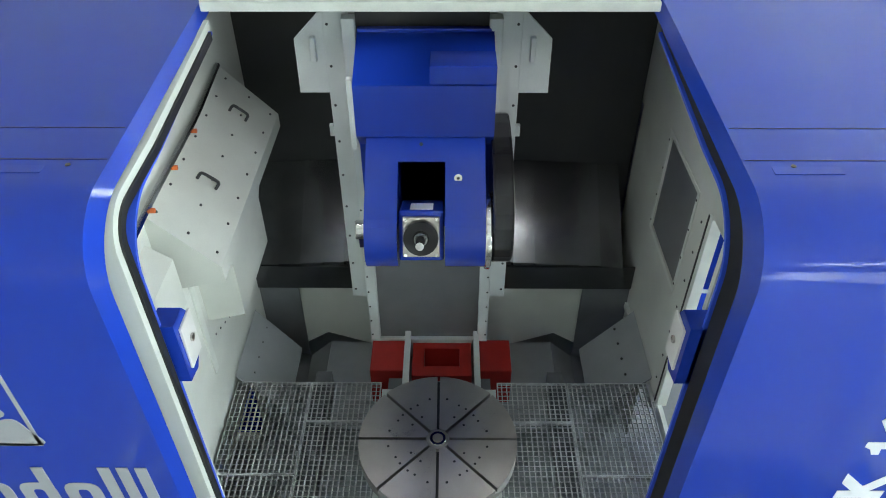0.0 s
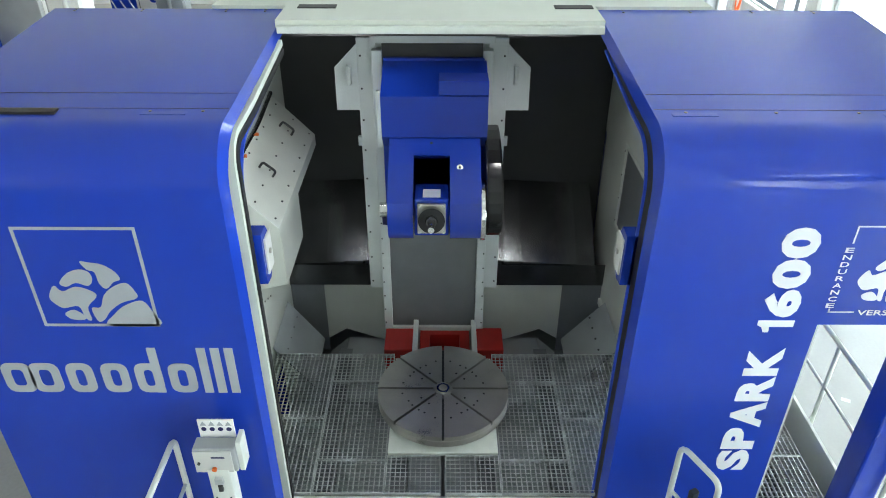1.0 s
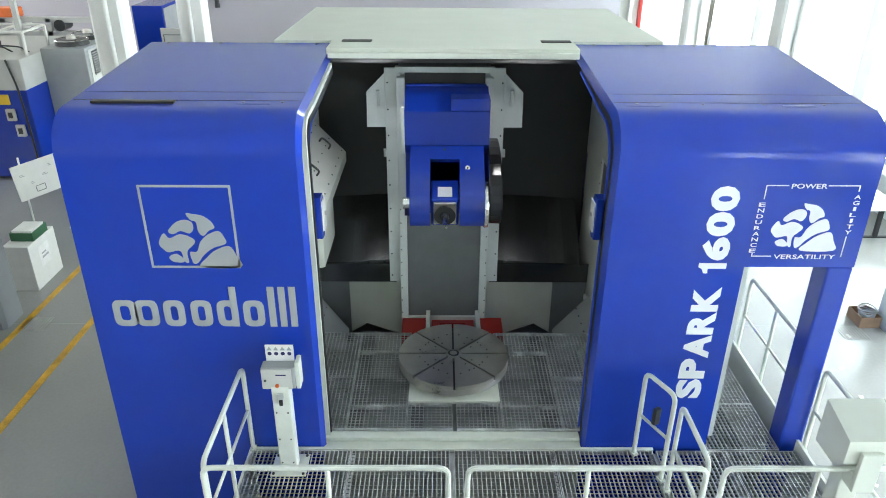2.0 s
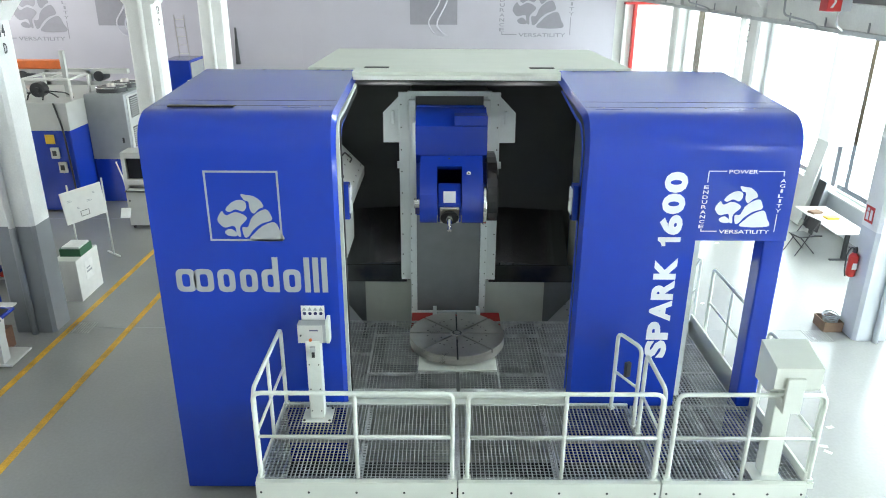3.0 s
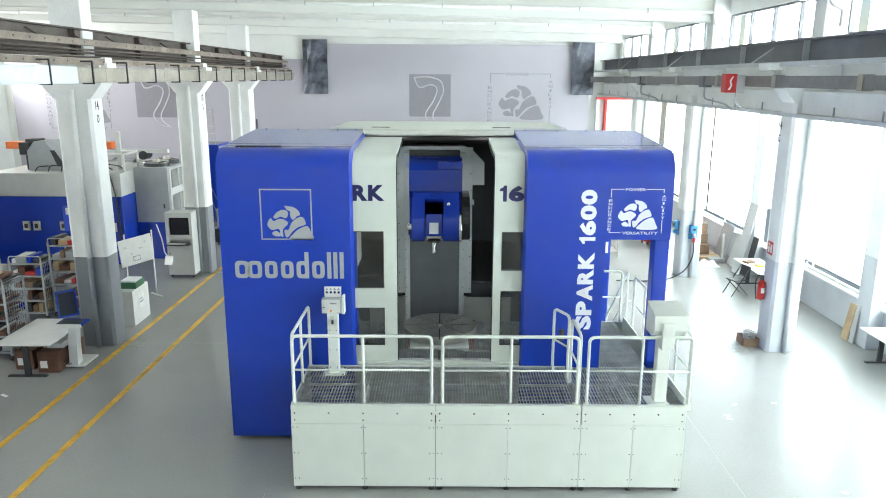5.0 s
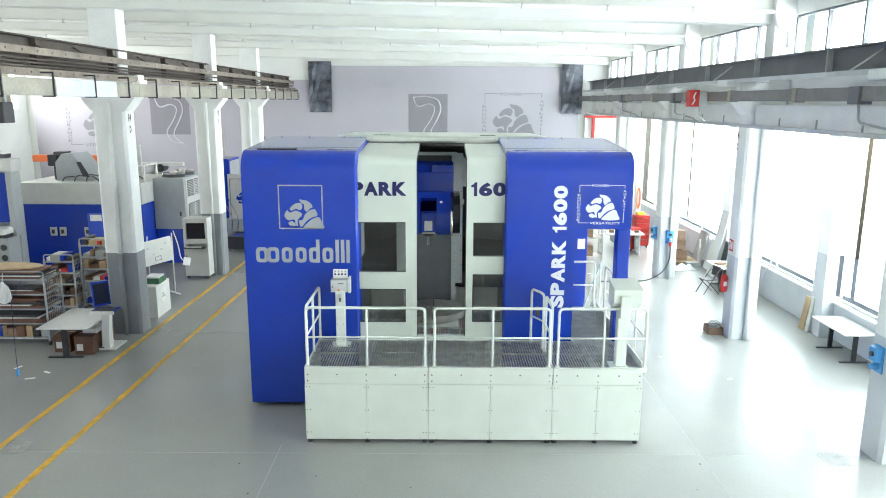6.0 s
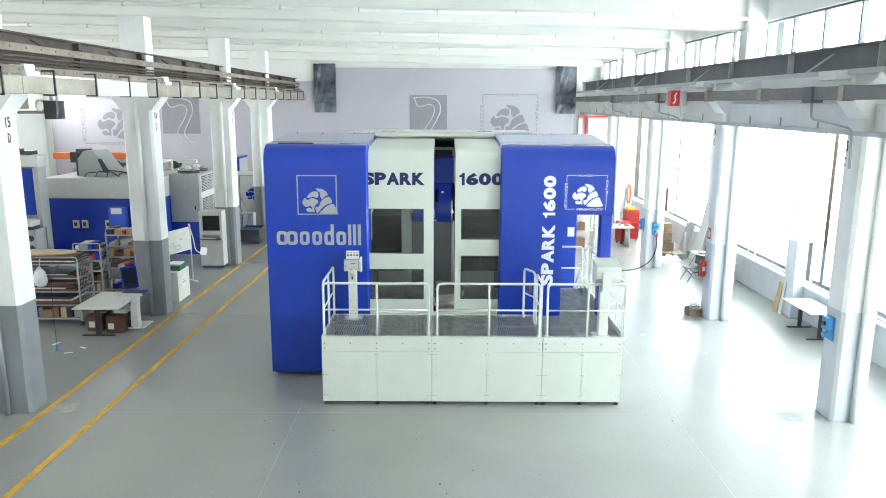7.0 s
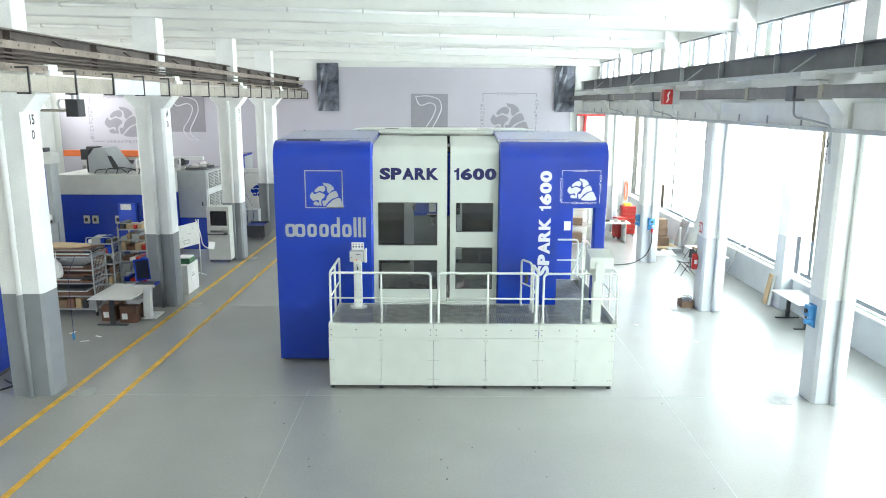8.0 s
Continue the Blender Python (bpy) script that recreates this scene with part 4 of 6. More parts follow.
# ---- sliding doors ----
def door_leaf(width, toward, holes, word, word_x, word_w):
    """A leaf with its closing edge at x = 0, reaching width metres back; toward is 1 where the leaf lies at negative x."""
    leaf = new("door_leaf")
    leaf.parent = machine
    leaf["label"] = "cream sliding door leaf with two dark windows"
    x0, x1 = (-width, 0) if toward > 0 else (0, width)
    zs = sorted({1.4, 4.5, *(v for h in holes for v in h[2:])})
    xs = sorted({x0, x1, *(v for h in holes for v in h[:2])})
    part("panel", cutout_panel(bmesh.new(), xs, zs, in_any(holes), 0.17, 0.22, lambda u, v, w: (u, w, v)), CREAM, leaf)
    line = shell_line(0.17, 4.5, TOP - 0.07, 1.97, 0.115, 0.22)[3:]
    part("hood", bent_sheet(bmesh.new(), [(0.17, 4.5)] + line, 0.05, x0, x1), CREAM, leaf)
    e0, e1 = -0.013, 0.013
    part("edge_seal", bent_sheet(bmesh.new(), [(0.215, 1.4), (0.215, 3.0)] + shell_line(0.215, 1.4, TOP - 0.115, 1.93, 0.1, 0.18)[3:], 0.05, e0, e1), BLACK, leaf, "black rubber edge seal")
    for a, b, c, d in holes:
        part("window", boxes((a, b, 0.195, 0.203, c, d)), TINT, leaf, "dark tinted window pane").visible_shadow = False
        part("window_frame", boxes((a - 0.0, a + 0.015, 0.164, 0.2, c, d), (b - 0.015, b, 0.164, 0.2, c, d), (a + 0.015, b - 0.015, 0.164, 0.2, c, c + 0.015), (a + 0.015, b - 0.015, 0.164, 0.2, d - 0.015, d)), PLASTIC, leaf)
    for c, bm in spaced_lettering(word, word_w, 0.26):
        part("letter" if c.isalpha() else "numeral", moved(bm, pose(word_x, 0.169, 4.15)), NAVY, leaf)
    return leaf


left_leaf = door_leaf(1.9, 1, [(-1.52, -0.21, 2.69, 3.65), (-1.52, -0.21, 1.69, 2.35)], "SPARK", -1.48, 1.3)
right_leaf = door_leaf(1.35, -1, [(0.13, 0.95, 3.0, 3.65), (0.13, 0.95, 1.7, 2.65)], "1600", 0.06, 0.95)

# ---- gratings ----
def grating(name, parent, x0, x1, y0, y1, z, label="galvanised steel grating panel"):
    """A panel of flat bars both ways in an edge frame, its top at z."""
    bm = bmesh.new()
    nx, ny = max(2, round((x1 - x0) / 0.046)), max(2, round((y1 - y0) / 0.05))
    def strip(a, b, c, d, top, deep):
        vs = [bm.verts.new(p) for p in ((a, c, top), (b, c, top), (b, d, top), (a, d, top), (a, c, top - deep), (b, c, top - deep), (b, d, top - deep), (a, d, top - deep))]
        for q in ((0, 1, 2, 3), (0, 4, 5, 1), (1, 5, 6, 2), (2, 6, 7, 3), (3, 7, 4, 0)):
            bm.faces.new([vs[i] for i in q])
    for i in range(1, nx):
        x = x0 + (x1 - x0) * i / nx
        strip(x - 0.004, x + 0.004, y0 + 0.012, y1 - 0.012, z, 0.028)
    for j in range(1, ny):
        y = y0 + (y1 - y0) * j / ny
        strip(x0 + 0.012, x1 - 0.012, y - 0.002, y + 0.002, z - 0.007, 0.008)
    for a, b, c, d in ((x0 + 0.003, x0 + 0.012, y0 + 0.003, y1 - 0.003), (x1 - 0.012, x1 - 0.003, y0 + 0.003, y1 - 0.003), (x0 + 0.012, x1 - 0.012, y0 + 0.003, y0 + 0.012), (x0 + 0.012, x1 - 0.012, y1 - 0.012, y1 - 0.003)):
        strip(a, b, c, d, z + 0.004, 0.035)
    return part(name, bm, GALV, parent, label)


for xs in ((-1.9, -1.2), (1.2, 1.96)):
    for ys in ((0.25, 1.18), (1.18, 2.17)):
        grating("grating", machine, *xs, *ys, 1.42)
for xs in ((-1.2, -0.54), (0.54, 1.2)):
    for ys in ((0.25, 0.64), (0.64, 1.72), (1.72, 2.17)):
        grating("grating", machine, *xs, *ys, 1.42)
for xs in ((-0.54, -0.02), (0.02, 0.54)):
    grating("grating", machine, *xs, 0.25, 0.7, 1.42)

# ---- rotary table ----
table = thing("rotary_table", 0, 1.4, 1.42, "round steel rotary table with eight slots on a white base plate", "rotary table")
part("base_plate", boxes((-0.53, 0.53, -0.68, 0.68, -0.03, 0.012), bevel=0.004), RAIL, table)
part("pedestal", disc(bmesh.new(), (0, 0, 0.01), 0.55, 0.06, 48), STEEL, table)
n, sectors = 12, 8
SLOT = 0.012
for q in range(sectors):
    a0 = math.pi / 4 * q
    ol = []
    for k in range(n + 1):
        a = a0 + math.pi / 4 * k / n
        ol.append((0.667 * math.cos(a), 0.667 * math.sin(a)))
    d0, d1 = Vector((-math.sin(a0), math.cos(a0))) * SLOT, Vector((math.sin(a0 + math.pi / 4), -math.cos(a0 + math.pi / 4))) * SLOT
    inner = 0.1
    ol[0] = (ol[0][0] + d0.x, ol[0][1] + d0.y)
    ol[-1] = (ol[-1][0] + d1.x, ol[-1][1] + d1.y)
    m = (inner * math.cos(a0 + math.pi / 4) + d1.x, inner * math.sin(a0 + math.pi / 4) + d1.y)
    o = (inner * math.cos(a0) + d0.x, inner * math.sin(a0) + d0.y)
    sect = prism(bmesh.new(), ol + [m, o], 0.15, 0.205, lambda u, v, w: (u, v, w))
    part("segment", sect, STEEL, table)
part("disc", disc(bmesh.new(), (0, 0, 0.07), 0.667, 0.08, 96, bevel=0.006), STEEL, table)
part("slot_floor", disc(bmesh.new(), (0, 0, 0.15), 0.655, 0.003, 48), PLASTIC, table)
part("hub", disc(bmesh.new(), (0, 0, 0.15), 0.098, 0.053, 40, bevel=0.006), STEEL, table)
part("hub_ring", disc(bmesh.new(), (0, 0, 0.2), 0.07, 0.014, 32, bevel=0.004), CHROME, table)
part("hub_bore", disc(bmesh.new(), (0, 0, 0.212), 0.045, 0.004, 24), STEEL, table)
bm = bmesh.new()
for q in range(8):
    for r, da in ((0.26, 0.22), (0.39, 0.12), (0.39, 0.3), (0.42, 0.6)):
        a = math.pi / 4 * q + (da if q % 2 else math.pi / 4 - da)
        disc(bm, (r * math.cos(a), r * math.sin(a), 0.2045), 0.011, 0.002, 10)
part("tapped_holes", bm, PLASTIC, table)["kind"] = "stuff"

# ---- milling column and head ----
col = thing("milling_column", -0.115, 3.0, 0.6, "light grey milling column with grey way cover", "machine column")
part("cover_plate", boxes((-0.755, -0.56, 0, 0.05, 1.15, 4.15), (0.56, 0.755, 0, 0.05, 1.15, 4.15), bevel=0.006), MAST, col)
part("top_bar", boxes((-0.62, 0.62, -0.02, 0.06, 4.1, 4.17), bevel=0.005), MAST, col)
for s in (-1, 1):
    ol = [(s * 0.74, 4.1), (s * 0.985, 3.85), (s * 0.99, 3.4), (s * 0.72, 3.4)]
    part("wing_plate", prism(bmesh.new(), ol, 0.005, 0.03, lambda u, v, w: (u, w, v)), MAST, col)
    part("wing_handle", boxes((s * 0.84 - 0.02, s * 0.84 + 0.02, -0.05, 0.005, 3.68, 3.88), bevel=0.006), MAST, col)
    part("lower_frame", boxes((min(s * 0.5, s * 0.6), max(s * 0.5, s * 0.6), -0.1, 0.0, 0.62, 4.05), bevel=0.006), MAST, col)
    part("lug", boxes((min(s * 0.755, s * 0.79), max(s * 0.755, s * 0.79), 0, 0.04, 3.0, 3.1)), MAST, col)
part("bottom_frame", boxes((-0.6, 0.6, -0.1, 0.0, 0.54, 0.62), bevel=0.006), MAST, col)
part("way_cover", boxes((-0.5, 0.5, -0.05, -0.02, 0.62, 2.6)), COVER, col, "dark grey roller way cover")
part("way_cover", boxes((-0.5, 0.5, -0.03, -0.01, 3.5, 4.1)), DARK, col, "black upper way cover")
part("body", boxes((-0.6, 0.6, 0.06, 1.1, 0.1, 4.1)), MAST, col)

bm = bmesh.new()
for k in range(9):
    for x in (-0.72, 0.72):
        disc(bm, (x, -0.006, 1.25 + 0.34 * k), 0.011, 0.008, 8, "y")
    for x in (-0.58, 0.58):
        disc(bm, (x, -0.106, 0.7 + 0.2 * k), 0.009, 0.008, 8, "y")
part("mast_screws", bm, PLASTIC, col)["kind"] = "stuff"

head = thing("spindle_head", -0.1, 2.95, 2.9, "blue fork-type milling head on a blue slide", "milling head")
part("slide", prism(bmesh.new(), [(0.0, 0.1), (0.0, 1.62), (-0.04, 1.66), (-0.55, 1.47), (-0.55, 1.06), (-0.4, 0.9), (-0.4, 0.1)], -0.5, 0.52), BLUE, head)
part("slide_top", boxes((-0.5, 0.5, -0.06, 0.0, 1.6, 1.68), bevel=0.01), BLUE, head)
part("slide_box", boxes((0.05, 0.52, -0.552, -0.3, 1.48, 1.62), bevel=0.008), BLUE, head)
part("slide_strip", boxes((-0.54, -0.5, -0.56, -0.5, 0.95, 1.52), bevel=0.006), MAST, head)
# fork: a sloped crosspiece and two cheeks rounded about the axle
AXLE = (-0.88, 0.44)
SLOPE = [(-0.35, 0.35), (-0.35, 1.05), (-0.53, 1.05)]
ARC = [(AXLE[0] - 0.28 * math.cos(radians(a)), AXLE[1] + 0.28 * math.sin(radians(a))) for a in range(53, -151, -12)]
for u0, u1 in ((-0.43, -0.19), (0.16, 0.455)):
    bm = prism(bmesh.new(), SLOPE + ARC, u0, u1)
    for f in bm.faces:
        f.smooth = abs(f.normal.x) < 0.5 and f.normal.z < 0.58
    part("fork_cheek", bm, BLUE, head)
part("fork_bridge", prism(bmesh.new(), [(-0.35, 1.05), (-0.53, 1.05), (-0.69, 0.9315), (-0.6, 0.86), (-0.35, 0.86)], -0.19, 0.16), BLUE, head)
part("fork_back", boxes((-0.19, 0.16, -0.4, -0.36, 0.2, 0.86)), NAVY, head)
part("plug", moved(disc(bmesh.new(), (0, -0.008, 0), 0.03, 0.012, 20, "y"), pose(0.255, -0.79, 0.853, -37, 0, 0)), CHROME, head)
part("plug_core", moved(disc(bmesh.new(), (0, -0.011, 0), 0.012, 0.006, 12, "y"), pose(0.255, -0.79, 0.853, -37, 0, 0)), PLASTIC, head)
part("screw", moved(disc(bmesh.new(), (0, -0.006, 0), 0.014, 0.012, 10, "y"), pose(-0.02, -0.58, 1.012, -37, 0, 0)), PLASTIC, head)
part("pivot_cap", disc(bmesh.new(), (-0.52, *AXLE), 0.075, 0.09, 24, "x", bevel=0.008), CHROME, head)
part("cap_bracket", boxes((-0.5, -0.43, AXLE[0] - 0.02, AXLE[0] + 0.05, AXLE[1] - 0.16, AXLE[1] - 0.07)), NAVY, head)
part("drive_ring", disc(bmesh.new(), (0.455, *AXLE), 0.3, 0.045, 40, "x", bevel=0.008), CHROME, head)
drum = smooth_loop([(-1.02, 0.24), (-1.14, 0.46), (-1.08, 0.74), (-0.66, 0.98), (-0.14, 1.02), (-0.06, 0.9), (-0.1, 0.68), (-0.55, 0.34), (-0.82, 0.2)], 3)
bm = prism(bmesh.new(), drum, 0.505, 0.66)
bmesh.ops.bevel(bm, geom=[e for e in bm.edges if e.calc_face_angle(0) > 1.2], offset=0.02, segments=2, affect="EDGES", profile=0.5)
part("drive_cover", bm, material("dark_gloss_cover", (0.018, 0.018, 0.02), 0.12, grain=0.05), head, "dark glossy drive cover")

# the spindle tilts in the fork about a level axle
spindle = new("spindle")
spindle.parent = head
spindle["label"] = "blue spindle housing with dark nose and steel tool"
part("housing", boxes((-0.18, 0.15, -0.2, 0.22, -0.19, 0.19), bevel=0.02), BLUE, spindle)
part("label_plate", boxes((-0.1, 0.07, -0.16, 0.05, 0.191, 0.196)), WHITE_VINYL, spindle)
part("face_plate", boxes((-0.15, 0.12, -0.235, -0.2, -0.15, 0.15), bevel=0.008), STEEL, spindle)
part("nose", moved(disc(bmesh.new(), (0, 0, 0), 0.128, 0.05, 36, "y", 0.11), pose(-0.015, -0.28, 0)), BLACK, spindle)
part("nose_ring", disc(bmesh.new(), (-0.015, -0.31, 0), 0.05, 0.03, 28, "y", 0.06), DARKSTEEL, spindle)
part("tool", disc(disc(bmesh.new(), (-0.015, -0.44, 0), 0.024, 0.14, 20, "y", 0.04), (-0.015, -0.5, 0), 0.03, 0.06, 12, "y"), CHROME, spindle)
bm = bmesh.new()
for x in (-0.13, 0.1):
    for z in (-0.135, 0.135):
        disc(bm, (x, -0.241, z), 0.014, 0.008, 10, "y")
part("bolts", bm, CHROME, spindle)["kind"] = "stuff"

# fill lamps added under the front roof strip to brighten the enclosure
FILL_GLOW = glow("fill_lamp_glow", (0.95, 0.98, 1.0), 4.0)
for x in (-0.95, 0.85):
    lamp = part("fill_lamp", boxes((x - 0.3, x + 0.3, 2.2, 2.28, 5.068, 5.098), bevel=0.004), PLASTIC, machine, "slim fill lamp added under the roof")
    part("diffuser", boxes((x - 0.28, x + 0.28, 2.21, 2.27, 5.062, 5.067)), FILL_GLOW, lamp)
    ob = new("fill_light", bpy.data.lights.new("fill_light", "AREA"))
    ob.data.shape, ob.data.size, ob.data.size_y, ob.data.energy = "RECTANGLE", 0.56, 0.06, 6.5
    ob.matrix_world = pose(x, 2.24, 5.058)

# ---- access platform ----
DECK = 1.395
deck = thing("access_platform", 0, 0, 0, "pale sheet-metal work platform with grating deck", "platform")
splits = [-2.18, -0.04, 2.11, 3.66]
for a, b in zip(splits, splits[1:]):
    part("skirt_top", boxes((a + 0.008, b - 0.008, -1.515, -1.455, 1.1, DECK), bevel=0.002), PANEL, deck)
    n = 2
    for k in range(n):
        u0, u1 = a + (b - a) * k / n, a + (b - a) * (k + 1) / n
        part("skirt_panel", boxes((u0 + 0.003, u1 - 0.003, -1.51, -1.455, 0.07, 1.094), bevel=0.0015), PANEL, deck)
    bm = bmesh.new()
    for k in range(9):
        x = a + 0.06 + (b - a - 0.12) * k / 8
        if k % 2 == 0:
            disc(bm, (x, -1.521, 1.27), 0.013, 0.008, 8, "y")
        if k in (0, 4, 8):
            disc(bm, (x, -1.521, 1.16), 0.011, 0.008, 8, "y")
            for z in (1.04, 0.62, 0.2):
                disc(bm, (x - 0.03, -1.516, z), 0.008, 0.008, 8, "y")
                disc(bm, (x + 0.03, -1.516, z), 0.008, 0.008, 8, "y")
    part("skirt_screws", bm, PLASTIC, deck)["kind"] = "stuff"
    for x in (a + 0.06, (a + b) / 2, b - 0.06):
        part("foot", disc(bmesh.new(), (x, -1.45, 0), 0.045, 0.08, 14), PLASTIC, deck)
part("side_skirt", boxes((-2.18, -2.15, -1.45, -0.01, 0.07, DECK)), PANEL, deck)
part("rail_ledge", boxes((3.66, 3.73, -1.48, 2.3, DECK - 0.08, DECK - 0.002)), PANEL, deck)
part("side_skirt", boxes((3.63, 3.66, -1.45, 2.3, 0.07, DECK + 0.1)), PANEL, deck)
part("back_skirt", boxes((2.68, 3.62, 2.27, 2.3, 0.07, DECK)), PANEL, deck)
part("kick_strip", boxes((-2.14, 2.1, -0.055, -0.02, DECK - 0.03, DECK + 0.012)), RAIL, deck)
for a, b in ((-2.14, -1.1), (-1.1, -0.06), (-0.02, 1.04), (1.04, 2.09), (2.12, 2.87), (2.87, 3.62)):
    for c, d in ((-1.45, -0.76), (-0.76, -0.06)):
        grating("grating", deck, a, b, c, d, DECK)
for c, d in ((-0.05, 0.72), (0.72, 1.5), (1.5, 2.26)):
    grating("grating", deck, 2.68, 3.45, c, d, DECK)
# near-black sheet added below the gratings as the shade under the deck
part("shade_sheet", boxes((-2.14, 3.62, -1.45, -0.06, 0.5, 0.53), (2.68, 3.62, -0.05, 2.26, 0.5, 0.53)), DARK, deck)
for x in (-1.1, -0.04, 1.04, 2.1, 2.87):
    part("joist", boxes((x - 0.03, x + 0.03, -1.45, -0.06, DECK - 0.12, DECK - 0.04)), GALV, deck)


def guard_rail(pts, posts, label="pale painted tubular guard rail with a middle rail", mid=0.52, gap=0.03):
    """A bent tube over its end posts, a middle rail and posts between; pts are the two ends on the deck."""
    (x0, y0), (x1, y1) = pts
    t = thing("guard_rail", x0, y0, DECK, label, "railing", math.degrees(math.atan2(y1 - y0, x1 - x0)), "platform guard rails")
    L = math.hypot(x1 - x0, y1 - y0)
    part("top_tube", tube(bmesh.new(), rounded([(0, 0, 0), (0, 0, 1.045), (L, 0, 1.045), (L, 0, 0)], 0.09), 0.024, 10), RAIL, t)
    part("middle_tube", tube(bmesh.new(), [(0, 0, mid), (L, 0, mid)], 0.017, 8), RAIL, t)
    for u in posts:
        part("post", tube(bmesh.new(), [(u, 0, 0), (u, 0, 1.04)], 0.022, 8), RAIL, t)
    for u in (0, L):
        part("flange", boxes((u - 0.04, u + 0.04, -0.03, 0.03, -0.006, 0.02)), RAIL, t)
    return t


guard_rail(((-2.13, -1.43), (-0.1, -1.43)), [1.03])
guard_rail(((0.06, -1.43), (2.04, -1.43)), [1.0])
guard_rail(((2.19, -1.43), (3.69, -1.43)), [0.78])
guard_rail(((-2.14, -1.37), (-2.14, -0.04)), [0.64])
guard_rail(((2.08, -1.36), (2.08, -0.62)), [], "pale tubular guard rail between platform and walkway")
guard_rail(((3.7, -1.36), (3.7, -0.05)), [0.65])
guard_rail(((3.7, 0.32), (3.7, 1.85)), [0.8])
guard_rail(((2.72, 2.24), (3.55, 2.24)), [])
gate = guard_rail(((1.88, -0.1), (2.06, -0.48)), [], "pale tubular gate with a dark latch, ajar")
part("latch", boxes((0.2, 0.25, -0.04, 0.03, 0.57, 0.76), bevel=0.008), PLASTIC, gate, "dark latch")
# stair rails behind the walkway
for x in (2.75, 3.7):
    t = thing("stair_rail", x, 2.35, 0.0, "pale tubular stair rail sloping to the floor", "railing", group="stair rails")
    part("top_tube", tube(bmesh.new(), rounded([(0, 0, 1.2), (0, 0.02, 2.4), (0, 1.6, 0.95), (0, 1.6, 0.0)], 0.08), 0.022, 8), RAIL, t)
    part("middle_tube", tube(bmesh.new(), [(0, 0.02, 1.9), (0, 1.6, 0.5)], 0.017, 8), RAIL, t)
st = thing("platform_stair", 2.75, 2.32, 0, "pale metal stair down from the walkway", "stair")
for k in range(6):
    part("step", boxes((0.03, 0.82, 0.22 * k + 0.02, 0.22 * k + 0.26, 1.2 - 0.2 * k, 1.235 - 0.2 * k)), GALV, st)
for x in (0.0, 0.82):
    part("stringer", prism(bmesh.new(), [(0.0, 1.1), (0.0, 1.35), (1.5, 0.1), (1.5, 0.0), (1.3, 0.0)], x, x + 0.03), PANEL, st)

# ---- control pedestal ----
p = thing("control_pedestal", -1.7, -0.3, DECK, "pale control pedestal with button box and safety sign", "control panel")
part("base_plate", boxes((-0.18, 0.18, -0.15, 0.17, 0, 0.012), bevel=0.003), RAIL, p)
bm = bmesh.new()
for x in (-0.15, 0.15):
    for y in (-0.12, 0.14):
        disc(bm, (x, y, 0.012), 0.014, 0.012, 10)
part("anchor_bolts", bm, PLASTIC, p)["kind"] = "stuff"
part("post", boxes((-0.085, 0.085, -0.07, 0.07, 0.012, 1.06), bevel=0.01), RAIL, p)
bm = bmesh.new()
for z in (0.12, 0.42, 0.75):
    for x in (-0.055, 0.055):
        disc(bm, (x, -0.078, z), 0.008, 0.01, 8, "y")
part("post_screws", bm, PLASTIC, p)["kind"] = "stuff"
b = part("button_box", boxes((-0.17, 0.15, -0.05, 0.08, 1.02, 1.26), bevel=0.012), GREYMETAL, p, "grey button box")
part("lid", boxes((-0.165, 0.12, -0.066, -0.05, 1.03, 1.25), bevel=0.004), PALEGREY, b)
part("emergency_button", disc(bmesh.new(), (-0.02, -0.086, 1.075), 0.018, 0.022, 16, "y"), ORANGE, b, "orange-red mushroom button")
part("key_switch", disc(bmesh.new(), (-0.13, -0.078, 1.13), 0.011, 0.014, 12, "y"), PLASTIC, b)
part("plain_mark", boxes((-0.03, 0.07, -0.069, -0.066, 1.185, 1.198)), NAVY, b)
part("side_bracket", boxes((0.15, 0.19, -0.02, 0.12, 1.0, 1.3), bevel=0.006), RAIL, p)
sg = part("safety_sign", boxes((-0.14, 0.13, 0.085, 0.097, 1.25, 1.43), bevel=0.002), PAPER, p, "white sign with warning and duty pictograms")
for k in range(4):
    x = -0.1 + 0.063 * k
    part("warning_mark", prism(bmesh.new(), [(x - 0.024, 1.372), (x + 0.024, 1.372), (x, 1.415)], 0.082, 0.085, lambda u, v, w: (u, w, v)), GREYMETAL, sg)
    part("duty_mark", disc(bmesh.new(), (x, 0.082, 1.335), 0.02, 0.003, 16, "y"), NAVY, sg)
lock = part("hasp", boxes((-0.03, 0.03, -0.1, -0.07, 0.93, 0.99)), FRAMEGREY, p)
part("padlock", boxes((-0.012, 0.022, -0.11, -0.085, 0.86, 0.93), bevel=0.005), PLASTIC, lock)

# ---- cabinet on a post at the platform's corner ----
p = thing("operator_console", 3.25, -1.31, DECK, "pale sheet-metal console box on a post", "control panel")
part("base_plate", boxes((-0.16, 0.16, -0.15, 0.15, 0, 0.012)), RAIL, p)
part("post", boxes((-0.05, 0.13, -0.08, 0.08, 0.012, 1.07), bevel=0.012), PANEL, p)
part("front_cover", boxes((-0.05, 0.13, -0.245, -0.203, 0.9, 1.3), (-0.05, 0.13, -0.203, -0.081, 0.9, 1.05), bevel=0.008), PANEL, p)
part("console_box", prism(bmesh.new(), [(-0.07, 1.06), (-0.2, 1.17), (-0.2, 1.4), (0.22, 1.5), (0.22, 1.06)], -0.16, 0.31), PANEL, p)

